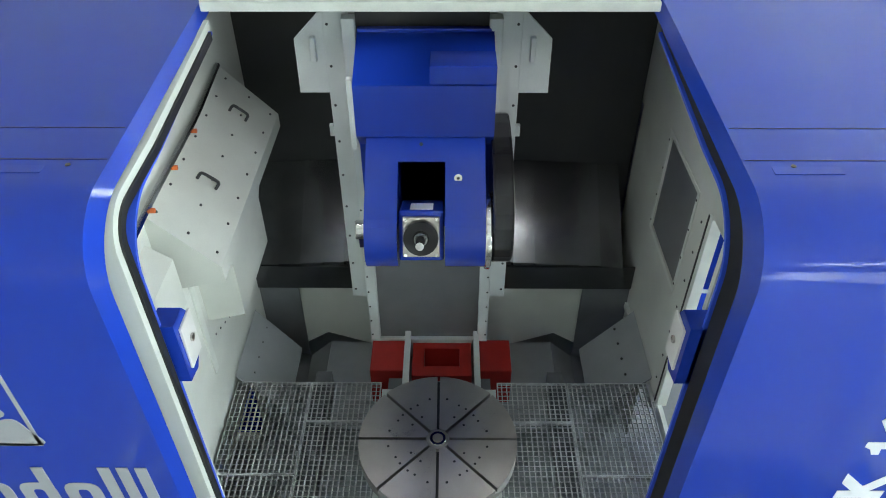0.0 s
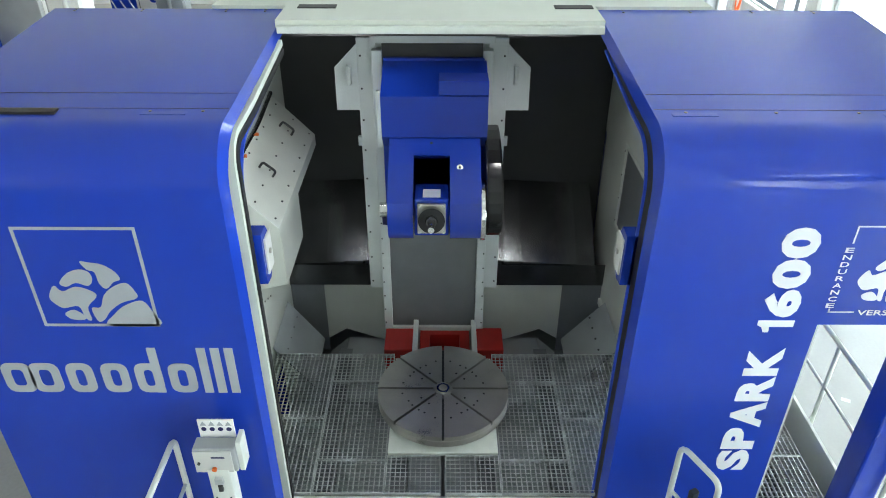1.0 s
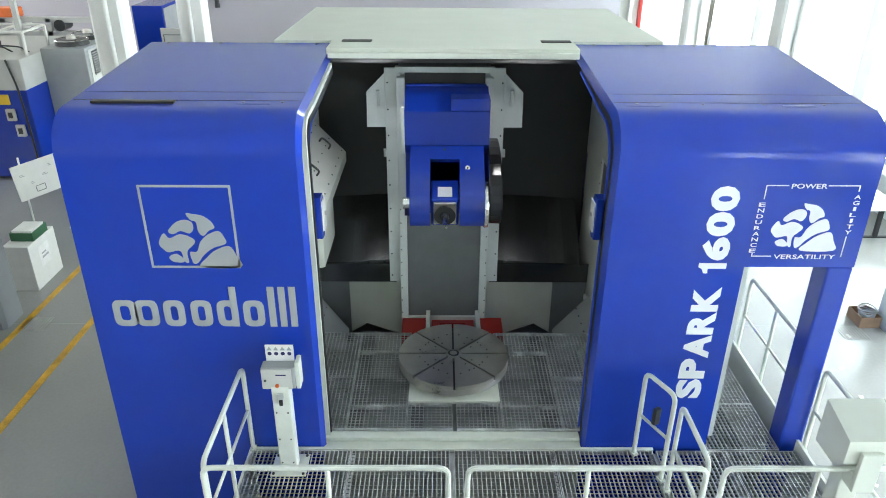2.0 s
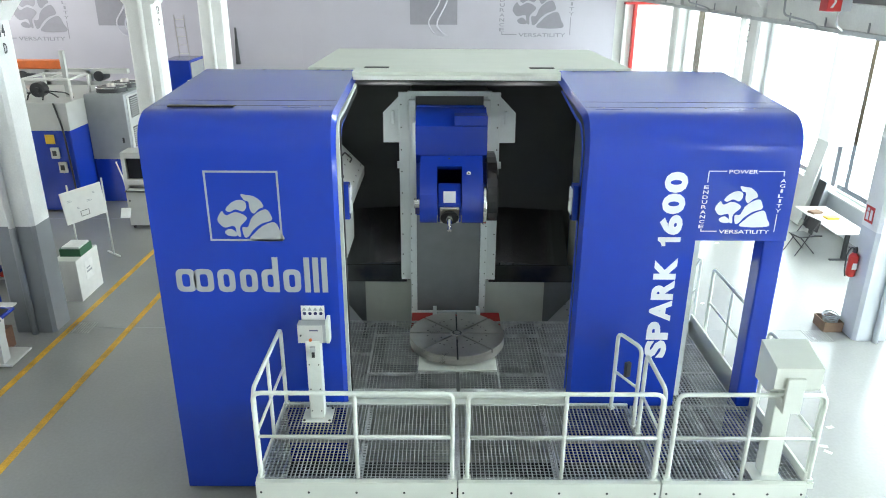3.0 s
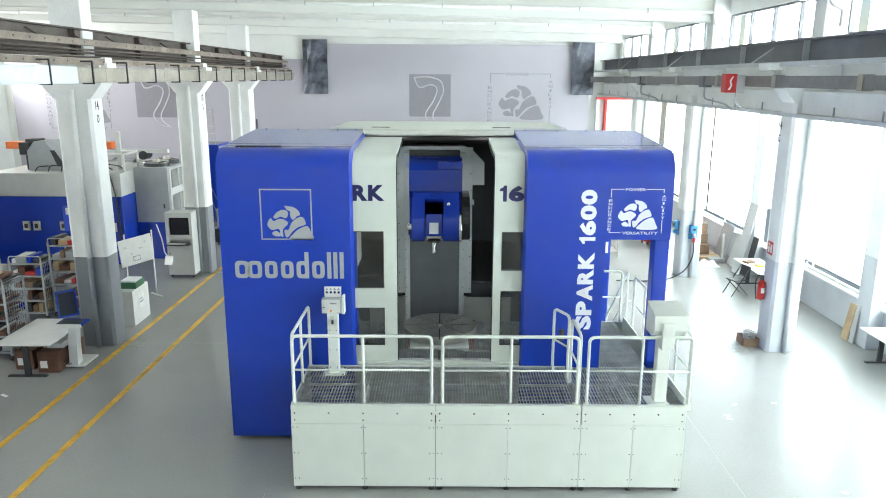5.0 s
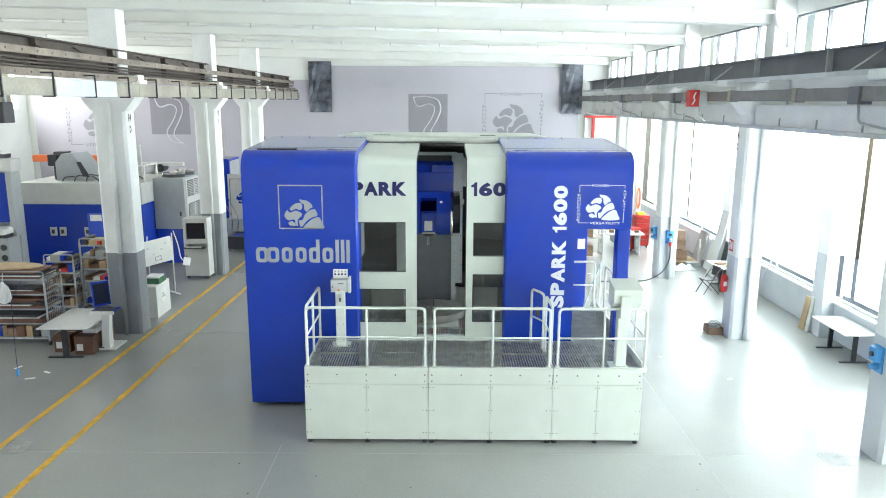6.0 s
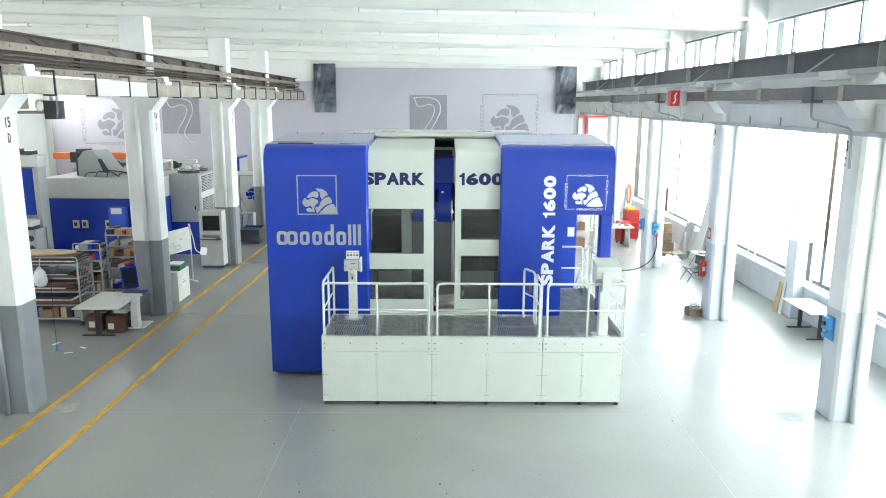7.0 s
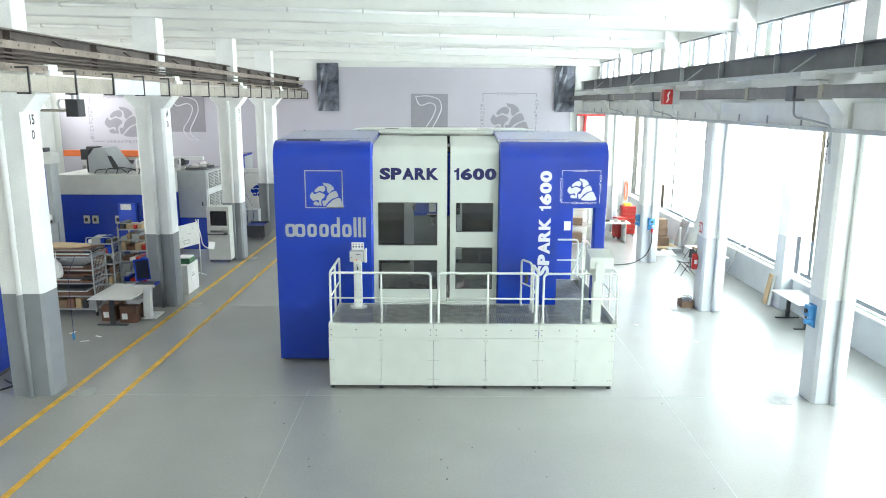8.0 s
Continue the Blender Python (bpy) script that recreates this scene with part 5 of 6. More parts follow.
# ---- west aisle: machines, cabinets, racks, desk ----
def big_machine():
    t = thing("blue_machine", -14.5, 11.6, 0, "blue and grey enclosed machine tool in the aisle", "machine tool")
    part("lower_body", boxes((0, 4.2, 0, 3.2, 0.05, 2.3), bevel=0.02), BLUE, t)
    part("upper_band", boxes((-0.02, 4.22, -0.02, 3.22, 2.3, 3.05), bevel=0.02), PALEGREY, t)
    for k, (x, z) in enumerate(((0.95, 1.2), (1.28, 1.2), (2.15, 1.2), (3.6, 1.55), (3.75, 1.15))):
        h = part("latch_box", boxes((x, x + 0.22, -0.09, -0.02, z, z + 0.3), bevel=0.01), PALEGREY, t)
        part("latch_core", boxes((x + 0.06, x + 0.16, -0.11, -0.09, z + 0.08, z + 0.22)), PLASTIC, h)
    part("notice", boxes((3.5, 3.75, -0.045, -0.03, 1.95, 2.2)), YELLOWPLASTIC, t, "yellow warning notice")
    part("hinged_cover", boxes((2.35, 3.0, -0.2, -0.02, 1.2, 2.0), bevel=0.01), BLUE_DARK, t)
    part("paper", moved(boxes((2.45, 2.85, -0.212, -0.204, 1.75, 1.97)), pose(0, 0, 0)), PAPER, t)
    hood = [(1.0, 3.06), (1.0, 3.7), (1.25, 4.0), (1.6, 4.02), (2.3, 3.06)]
    part("hood", prism(bmesh.new(), hood, 0.6, 1.8, lambda u, v, w: (u, w, v)), GREYMETAL, t, "grey sloped drive hood")
    part("hood_window", prism(bmesh.new(), [(1.75, 3.72), (1.9, 3.72), (2.2, 3.2), (1.95, 3.2)], 0.585, 0.597, lambda u, v, w: (u, w, v)), PLASTIC, t)
    bm = boxes((0.62, 0.95, 0.8, 1.3, 3.55, 3.95), (0.8, 1.2, 0.9, 1.4, 3.92, 4.05), (0.85, 0.98, 0.75, 0.9, 3.06, 3.55), bevel=0.02)
    part("valve_block", bm, PLASTIC, t)
    part("mast_pipe", boxes((3.74, 3.86, 1.0, 1.12, 3.05, 4.3), bevel=0.008), PALEGREY, t)
    for y in (0.5, 1.6):
        part("pipe_frame", tube(bmesh.new(), rounded([(2.9, y, 3.05), (2.9, y, 3.6), (4.15, y, 3.6), (4.15, y, 3.05)], 0.05), 0.04, 8), LAMINATE, t)
    for x in (2.9, 3.5, 4.15):
        part("pipe_frame", tube(bmesh.new(), [(x, 0.5, 3.6), (x, 1.6, 3.6)], 0.035, 8), LAMINATE, t)
    part("blower", disc(disc(bmesh.new(), (3.2, 0.55, 3.3), 0.2, 0.3, 20, "y", bevel=0.02), (3.2, 0.5, 3.3), 0.09, 0.06, 16, "y"), PLASTIC, t)
    bm = bmesh.new()
    for k in range(6):
        u = 1.3 + 0.42 * k
        tube(bm, rounded([(u, 0.4, 3.05), (u + 0.05, 0.45, 3.2 + 0.05 * (k % 3)), (u + 0.5, 0.7, 3.22), (u + 0.6, 0.9, 3.05)], 0.1), 0.02, 6)
    part("hoses", bm, PLASTIC, t)
    part("hose", tube(bmesh.new(), rounded([(3.9, -0.05, 3.05), (4.05, -0.08, 2.4), (4.1, -0.08, 1.2), (4.12, -0.1, 0.2)], 0.2), 0.025, 6), PLASTIC, t)


big_machine()
t = thing("blue_machine", -13.7, 9.2, 0, "grey machine with a curved blue door and round ports", "machine tool")
part("body", boxes((-2.6, -0.02, 0.85, 1.2, 0.0, 3.6), bevel=0.02), GREYMETAL, t)
part("header", boxes((-2.6, 0.06, 0.6, 1.2, 3.6, 4.0), bevel=0.03), PALEGREY, t)
arc = [(-1.3 + 1.08 * k / 12, 0.8 - 0.22 * math.sin(math.pi * (0.15 + 0.7 * k / 12))) for k in range(13)]
part("door", prism(bmesh.new(), arc + [(-0.22, 0.84), (-1.3, 0.84)], 1.95, 3.55, lambda u, v, w: (u, v, w)), BLUE, t, "curved blue machine door")
part("door", prism(bmesh.new(), [(u - 1.15, v) for u, v in arc] + [(-1.37, 0.84), (-2.45, 0.84)], 1.95, 3.55, lambda u, v, w: (u, v, w)), BLUE, t, "curved blue machine door")
part("upright", boxes((-0.18, 0.0, 0.62, 0.86, 1.5, 3.6), bevel=0.015), GREYMETAL, t)
part("bed", boxes((-2.6, -0.1, 0.1, 0.84, 1.62, 1.8), bevel=0.02), LAMINATE, t)
part("bed_cover", boxes((-2.6, -0.12, 0.2, 0.84, 1.5, 1.62)), PLASTIC, t)
part("front_panel", boxes((-2.6, -0.05, 0.2, 0.84, 0.5, 1.5), bevel=0.015), GREYMETAL, t)
part("plinth", boxes((-2.6, -0.1, 0.3, 1.2, 0.0, 0.5)), PLASTIC, t)
for x in (-0.22, -0.55):
    for z in (1.2, 0.86):
        part("port", disc(bmesh.new(), (x, 0.185, z), 0.1, 0.02, 24, "y"), PLASTIC, t)
for k in range(3):
    part("top_unit", boxes((-1.5 + 0.45 * k, -1.2 + 0.45 * k, 0.9, 1.3, 4.0, 4.14 + 0.06 * (k % 2)), bevel=0.02), PLASTIC, t)
part("cable", tube(bmesh.new(), rounded([(-0.6, 0.1, 1.5), (-0.5, -0.1, 1.1), (-0.75, -0.15, 0.6), (-0.6, -0.1, 0.05)], 0.15), 0.025, 6), PLASTIC, t)

t = thing("orange_beam_frame", -15.4, 15.5, 0, "pale steel frame with an orange beam on top", "machine frame")
for x in (0, 1.4, 2.6, 3.9):
    part("upright", boxes((x, x + 0.14, 0, 0.14, 0, 3.4)), PALEGREY, t)
part("cross_beam", boxes((0, 5.2, 0, 0.2, 2.9, 3.05), (0, 5.2, 0.0, 0.2, 3.3, 3.44), (0, 5.2, 0.3, 1.2, 2.6, 2.7)), PALEGREY, t)
part("orange_beam", boxes((-0.7, 3.2, -0.15, 0.25, 3.45, 3.71), bevel=0.03), ORANGE, t, "orange painted beam")
for k in range(4):
    part("motor", disc(bmesh.new(), (0.7 + 1.2 * k, -0.05, 3.22), 0.16, 0.5, 18, "y"), PLASTIC if k % 2 else LAMINATE, t)

t = thing("chiller_unit", -10.28, 12.6, 0, "grey chiller with louvres and roof fans on a blue base", "chiller")
part("base", boxes((0.02, 1.1, 0.02, 2.2, 0.0, 1.27)), BLUE, t)
part("cabinet", boxes((0, 1.12, 0, 2.22, 1.27, 3.12), bevel=0.015), GREYMETAL, t)
part("side_frame", boxes((1.12, 1.14, 0.15, 2.1, 1.4, 3.05)), PALEGREY, t)
for z0 in (1.55, 2.4):
    part("grille", boxes((1.13, 1.15, 0.3, 2.0, z0, z0 + 0.6)), PLASTIC, t)
    for k in range(10):
        part("louvre", boxes((1.145, 1.175, 0.3, 2.0, z0 + 0.06 * k, z0 + 0.06 * k + 0.022)), PALEGREY, t)
    for y in (0.85, 1.42):
        part("bar", boxes((1.15, 1.185, y, y + 0.06, z0, z0 + 0.6)), PALEGREY, t)
for y in (0.6, 1.55):
    f = part("fan", disc(bmesh.new(), (0.56, y, 3.12), 0.42, 0.12, 32, "z", 0.4), PLASTIC, t, "round roof fan")
    part("fan_guard", disc(bmesh.new(), (0.56, y, 3.24), 0.34, 0.015, 32), PLASTIC, f)
    part("fan_motor", disc(bmesh.new(), (0.56, y, 3.25), 0.13, 0.1, 20, "z", 0.1), STEEL, f)
    part("fan_ring", tube(bmesh.new(), [(0.56 + 0.4 * math.cos(a * math.pi / 12), y + 0.4 * math.sin(a * math.pi / 12), 3.245) for a in range(25)], 0.02, 6), CHROME, f)
part("lock", boxes((0.92, 0.97, -0.02, 0.0, 1.75, 1.9)), PLASTIC, t)
part("white_cable", tube(bmesh.new(), rounded([(0.62, -0.02, 1.2), (0.8, -0.1, 0.7), (0.9, -0.2, 0.2), (1.4, -0.5, 0.02)], 0.15), 0.022, 6), PAPER, t)

t = thing("computer_cabinet", -8.42, 10.2, 0, "pale grey computer cabinet with screen and keyboard shelf on castors", "cabinet")
bm = cutout_panel(bmesh.new(), [0, 0.1, 0.72, 0.8], [0.1, 1.05, 1.2, 1.35, 1.9, 2.05], in_any([(0.1, 0.72, 1.35, 1.9), (0.1, 0.72, 1.05, 1.2)]), 0, 0.03, lambda u, v, w: (u, w, v))
part("front", bm, PALEGREY, t)
part("body", boxes((0.0, 0.8, 0.2, 0.56, 0.1, 2.05), (0, 0.03, 0.031, 0.2, 0.1, 2.05), (0.77, 0.8, 0.031, 0.2, 0.1, 2.05), (0.03, 0.77, 0.031, 0.2, 2.02, 2.05)), PALEGREY, t)
part("screen", boxes((0.11, 0.71, 0.06, 0.1, 1.36, 1.89), bevel=0.01), SCREEN, t, "dark monitor screen")
part("keyboard_shelf", boxes((0.06, 0.76, -0.2, 0.15, 1.06, 1.09)), PLASTIC, t)
part("keyboard", boxes((0.12, 0.6, -0.17, 0.0, 1.09, 1.115)), PALEGREY, t)
part("lock", boxes((0.06, 0.09, -0.015, 0.0, 0.75, 0.8)), PLASTIC, t)
for x in (0.07, 0.73):
    for y in (0.08, 0.48):
        part("castor", disc(bmesh.new(), (x - 0.02, y, 0.05), 0.05, 0.04, 16, "x"), PLASTIC, t)

t = thing("whiteboard", -8.62, 7.7, 0, "white board with notes on a stand, slightly tilted", "whiteboard", 52)
part("board", moved(boxes((0, 0.95, -0.015, 0.015, 1.0, 1.75), bevel=0.004), pose(0, 0, 0, 0, -5, 0)), LAMINATE, t)
for x in (0.06, 0.86):
    part("leg", tube(bmesh.new(), [(x, 0.03, 0), (x, 0.03, 1.9)], 0.02, 8), RAIL, t)
    part("foot", boxes((x - 0.02, x + 0.02, -0.25, 0.3, 0, 0.03)), RAIL, t)
for x, z, w, h in ((0.12, 1.5, 0.1, 0.06), (0.3, 1.3, 0.06, 0.12), (0.55, 1.4, 0.12, 0.05), (0.72, 1.55, 0.06, 0.06)):
    part("note_mark", moved(boxes((x, x + w, -0.019, -0.016, z, z + 0.012), (x, x + w * 0.7, -0.019, -0.016, z + 0.03, z + 0.042)), pose(0, 0, 0, 0, -5, 0)), GREYMETAL, t)
part("note_frame", moved(boxes((0.35, 0.55, -0.02, -0.016, 1.1, 1.11), (0.35, 0.55, -0.02, -0.016, 1.22, 1.23), (0.35, 0.36, -0.02, -0.016, 1.11, 1.22), (0.54, 0.55, -0.02, -0.016, 1.11, 1.22)), pose(0, 0, 0, 0, -5, 0)), PLASTIC, t)
part("paper", moved(boxes((0.9, 1.15, -0.02, -0.017, 1.1, 1.35)), pose(0, 0, 0, 0, 14, 0)), PAPER, t)

t = thing("white_box", -8.1, 5.75, 0, "white box with a printed sheet standing on the floor", "box")
part("carton", boxes((0, 0.48, 0, 0.95, 0, 0.9), bevel=0.008), LAMINATE, t)
part("printed_sheet", boxes((0.481, 0.486, 0.3, 0.65, 0.35, 0.75)), PAPER, t)
part("plain_bars", boxes((0.487, 0.49, 0.36, 0.58, 0.5, 0.54), (0.487, 0.49, 0.36, 0.52, 0.58, 0.61)), GREYMETAL, t)
t = thing("green_crate", -8.05, 6.0, 0.9, "green plastic crate with white papers on a box", "crate")
part("crate", cutout_panel(bmesh.new(), [0, 0.02, 0.4, 0.42], [0, 0.02, 0.5, 0.52], in_any([(0.02, 0.4, 0.02, 0.5)]), 0.0, 0.16, lambda u, v, w: (u, v, w)), GREEN, t)
part("crate_floor", boxes((0.02, 0.4, 0.02, 0.5, 0.0, 0.02)), GREEN, t)
part("paper_stack", boxes((0.03, 0.39, 0.04, 0.48, 0.15, 0.19)), PAPER, t)

t = thing("desk", -9.1, 2.5, 0, "pale-topped desk with dark T-legs", "desk")
part("desktop", moved(boxes((0, 1.15, 0, 1.65, 0.72, 0.75), bevel=0.005), pose(0, 0, 0)), LAMINATE, t)
for y in (0.12, 1.5):
    part("leg", boxes((0.5, 0.62, y, y + 0.06, 0.03, 0.72)), PLASTIC, t)
    part("foot", boxes((0.15, 0.95, y - 0.01, y + 0.07, 0, 0.035), bevel=0.006), PLASTIC, t)
for x0, x1, y0, y1, h in ((0.1, 0.48, 0.5, 1.1, 0.42), (0.66, 1.1, 0.35, 0.95, 0.45), (0.66, 1.1, 1.0, 1.45, 0.4)):
    b = thing("cardboard_box", -9.1 + x0, 2.5 + y0, 0, "brown cardboard box under the desk", "box", group="boxes under the desk")
    part("carton", boxes((0, x1 - x0, 0, y1 - y0, 0, h), bevel=0.006), BROWN, b)
    part("tape", boxes((0, x1 - x0, (y1 - y0) / 2 - 0.03, (y1 - y0) / 2 + 0.03, h, h + 0.002)), WOOD, b)
    part("sticker", boxes((0.05, 0.2, -0.003, 0, 0.1, 0.26)), PAPER, b)

t = thing("operator_terminal", -7.95, 3.15, 0, "white and blue operator terminal on a foot with wheels", "control panel")
part("foot_plate", boxes((-0.3, 0.35, -0.05, 0.6, 0.02, 0.06), bevel=0.01), LAMINATE, t)
part("column", prism(bmesh.new(), [(-0.02, 0.06), (0.02, 0.5), (0.12, 0.95), (0.28, 0.95), (0.2, 0.5), (0.2, 0.06)], 0.02, 0.2, lambda u, v, w: (w, u, v)), LAMINATE, t)
part("keyboard_tray", moved(boxes((-0.15, 0.4, -0.12, 0.3, 0.95, 1.0), bevel=0.01), pose(0, 0, 0)), BLUE, t)
part("keys", boxes((-0.1, 0.35, -0.08, 0.2, 1.0, 1.012)), PLASTIC, t)
part("tray_edge", boxes((-0.15, 0.42, -0.15, -0.12, 0.94, 1.01)), LAMINATE, t)
m = part("monitor", moved(boxes((-0.03, 0.03, -0.2, 0.2, 0, 0.58), bevel=0.012), pose(-0.06, 0.34, 1.02, 0, -10, -48)), BLUE, t, "blue-backed monitor")
part("screen", moved(boxes((0.031, 0.036, -0.17, 0.17, 0.04, 0.54)), pose(-0.06, 0.34, 1.02, 0, -10, -48)), SCREEN, m)
t2 = thing("computer_tower", -8.35, 3.1, 0, "white computer tower on the floor beside the terminal", "computer")
part("case", boxes((0, 0.34, 0, 0.5, 0.0, 0.56), bevel=0.02), LAMINATE, t2)
part("cable", tube(bmesh.new(), rounded([(0.3, -0.02, 0.3), (0.4, -0.05, 0.1), (0.5, 0.1, 0.07), (0.42, 0.25, 0.08)], 0.06), 0.012, 6), PLASTIC, t2)


def rack(x, y, w, d, h, levels, label, seed, solid=False, rz=0):
    """A trolley rack: tube posts, wire shelves, and what lies on them."""
    t = thing("trolley_rack", x, y, 0, label, "rack", rz)
    rnd = random.Random(seed)
    for a in (0, w):
        for b in (0, d):
            part("post", boxes((a - 0.02, a + 0.02, b - 0.02, b + 0.02, 0.12, h)), GREYMETAL, t)
            part("castor", disc(bmesh.new(), (a - 0.02, b, 0.06), 0.06, 0.04, 14, "x"), PLASTIC, t)
    zs = [0.16 + (h - 0.26) * k / (levels - 1) for k in range(levels)]
    for z in zs:
        part("shelf", boxes((-0.02, w + 0.02, 0, 0.02, z, z + 0.04), (-0.02, w + 0.02, d - 0.02, d, z, z + 0.04), (0, w, 0.02, d - 0.02, z, z + 0.012)), GREYMETAL, t)
    bm = bmesh.new()
    for k in range(12):
        z = 0.25 + (h - 0.3) * k / 11
        box(bm, w - 0.004, w + 0.004, 0.02, d - 0.02, z, z + 0.008)
    for k in range(9):
        yy = d * (k + 0.5) / 9
        box(bm, w - 0.004, w + 0.004, yy, yy + 0.008, 0.2, h)
    part("side_mesh", bm, GREYMETAL, t)
    part("top_rail", tube(bmesh.new(), rounded([(0, 0, h), (0, 0, h + 0.12), (w, 0, h + 0.12), (w, 0, h)], 0.06), 0.016, 8), GREYMETAL, t)
    mats = [CARD, WOOD, PLASTIC, GREYMETAL, PLASTIC, BROWN, BROWN, PAPER, CARD, SIGNRED, BLUE]
    room = zs[1] - zs[0] - 0.06
    for i, z in enumerate(zs):
        if solid and i:
            top = z + 0.04
            for k in range(rnd.randint(4, 7)):
                th = rnd.uniform(0.02, 0.055)
                bw, bd = rnd.uniform(0.75, 0.95) * w, rnd.uniform(0.75, 1.05) * d
                if top + th > z + 0.04 + room:
                    break
                b = thing("stored_board", x + rnd.uniform(0.02, w - bw), y - 0.03, top, "flat %s board stacked on a rack shelf" % ("white" if k == 2 else "dark" if k % 4 == 3 else "brown"), "board", rnd.uniform(-2, 2), "boards on the rack")
                part("board", boxes((0, bw, 0, bd, 0, th), bevel=0.004), PAPER if k == 2 else (BROWN, BROWN, CARD, PLASTIC)[k % 4], b)
                top += th + 0.001
            continue
        u = 0.05
        while u < w - 0.14:
            bw, bh, bd = rnd.uniform(0.08, 0.26), rnd.uniform(0.3, 0.95) * room, rnd.uniform(0.45, d - 0.06)
            bw = min(bw, w - u - 0.03)
            mat = mats[rnd.randrange(len(mats))]
            b = thing("stored_box" if mat in (CARD, WOOD) else "stored_part", x + u, y + 0.04, z + 0.04, "small %s on a rack shelf" % ("brown cardboard box" if mat in (CARD, WOOD) else "machine part"), "box" if mat in (CARD, WOOD) else "machine part", group="goods on the racks")
            part("body", moved(boxes((0, bw, 0, bd, 0, bh), bevel=0.006), pose(0, 0, 0, 0, 0, rnd.uniform(-6, 6))), mat, b)
            u += bw + rnd.uniform(0.005, 0.05)
    return t


rack(-11.15, 3.5, 1.78, 0.75, 1.72, 5, "grey wire trolley rack full of brown boards and dark parts", 3, True)
t = thing("plywood_board", -10.95, 3.55, 1.885, "round-ended plywood board lying on a rack", "board")
part("board", prism(bmesh.new(), smooth_loop([(0, 0), (1.0, 0.0), (1.4, 0.3), (1.0, 0.6), (0, 0.6)], 5), 0, 0.03, lambda u, v, w: (u, v, w)), WOOD, t)
part("batten", boxes((0.1, 0.2, 0.05, 0.5, -0.04, 0), (0.9, 1.0, 0.05, 0.5, -0.04, 0)), WOOD, t)
rack(-10.85, 6.2, 0.8, 0.7, 1.55, 5, "grey wire trolley rack with brown boxes", 5)
rack(-9.98, 6.5, 0.86, 0.8, 1.95, 6, "tall grey wire trolley rack crowded with boxes", 9)
t = thing("roller_slide", -10.9, 7.0, 0, "grey sloped roller track leaning on trestles", "roller track")
part("track", moved(boxes((0, 1.6, 0, 0.5, 0, 0.06)), pose(0, 0, 0.6, 0, -38, 0)), GALV, t)
for k in range(9):
    part("roller", moved(disc(bmesh.new(), (0.1 + 0.17 * k, 0.02, 0.07), 0.035, 0.46, 10, "y"), pose(0, 0, 0.6, 0, -38, 0)), STEEL, t)
for x, z in ((0.1, 0.68), (1.05, 1.42)):
    part("trestle", boxes((x, x + 0.05, 0, 0.5, 0, z)), GREYMETAL, t)

t = thing("air_hose", -9.0, 1.5, 0, "blue air hose hanging above the floor near paper scraps", "hose")
part("hose", tube(bmesh.new(), rounded([(0, 0, 0.15), (-0.05, 0.1, 0.9), (-0.15, 0.3, 1.6), (-0.25, 0.9, 1.9)], 0.2), 0.007, 6), NAVY, t)
part("nozzle", disc(bmesh.new(), (0, 0, 0.0), 0.03, 0.16, 12), CYAN, t)
for k, (x, y, a) in enumerate(((-8.75, 1.3, 20), (-9.3, 1.9, 70), (-8.6, 1.75, -30))):
    s = thing("paper_scrap", x, y, 0.001, "small white paper scrap lying on the floor", "paper", a, "paper scraps")
    part("sheet", boxes((0, 0.2, 0, 0.06, 0, 0.004)), PAPER, s)
t = thing("plastic_bag", -10.3, 3.38, 1.08, "crumpled white plastic bag hung on a rack", "bag")
bm = bmesh.new()
rnd = random.Random(21)
rings = []
for j, (r, z) in enumerate(((0.05, 0.0), (0.13, 0.04), (0.17, 0.14), (0.17, 0.27), (0.13, 0.4), (0.06, 0.48), (0.02, 0.54))):
    rings.append([bm.verts.new(((r + rnd.uniform(-0.025, 0.025)) * math.cos(2 * math.pi * k / 14), 0.6 * (r + rnd.uniform(-0.025, 0.025)) * math.sin(2 * math.pi * k / 14), z + rnd.uniform(-0.012, 0.012))) for k in range(14)])
for a, b in zip(rings, rings[1:]):
    for k in range(14):
        bm.faces.new((a[k], a[(k + 1) % 14], b[(k + 1) % 14], b[k]))
bm.faces.new(rings[0][::-1])
bm.faces.new(rings[-1])
part("sack", bm, PAPER, t)
part("tie", tube(bmesh.new(), [(0, 0, 0.5), (0, 0.06, 0.72), (0, 0.12, 0.74)], 0.008, 6), PAPER, t)
t = thing("blue_cabinet", -10.9, -1.6, 0, "blue machine cabinet with dark cables at its foot", "cabinet")
part("body", boxes((0, 1.6, 0, 1.4, 0.1, 2.4), bevel=0.02), BLUE, t)
part("plinth", boxes((0.05, 1.55, 0.05, 1.35, 0, 0.1)), PLASTIC, t)
part("cable", tube(bmesh.new(), rounded([(1.6, -0.1, 0.02), (1.9, -0.3, 0.02), (2.2, 0.1, 0.02), (1.8, 0.4, 0.02)], 0.15), 0.02, 6), PLASTIC, t)
t = thing("wall_socket_box", -8.43, -1.6, 1.0, "small pale socket box fixed to a column", "socket box")
part("box", boxes((-0.06, 0.07, -0.1, 0.1, 0, 0.22), bevel=0.008), PALEGREY, t)
part("socket", boxes((-0.08, -0.06, -0.06, 0.06, 0.04, 0.16)), PLASTIC, t)

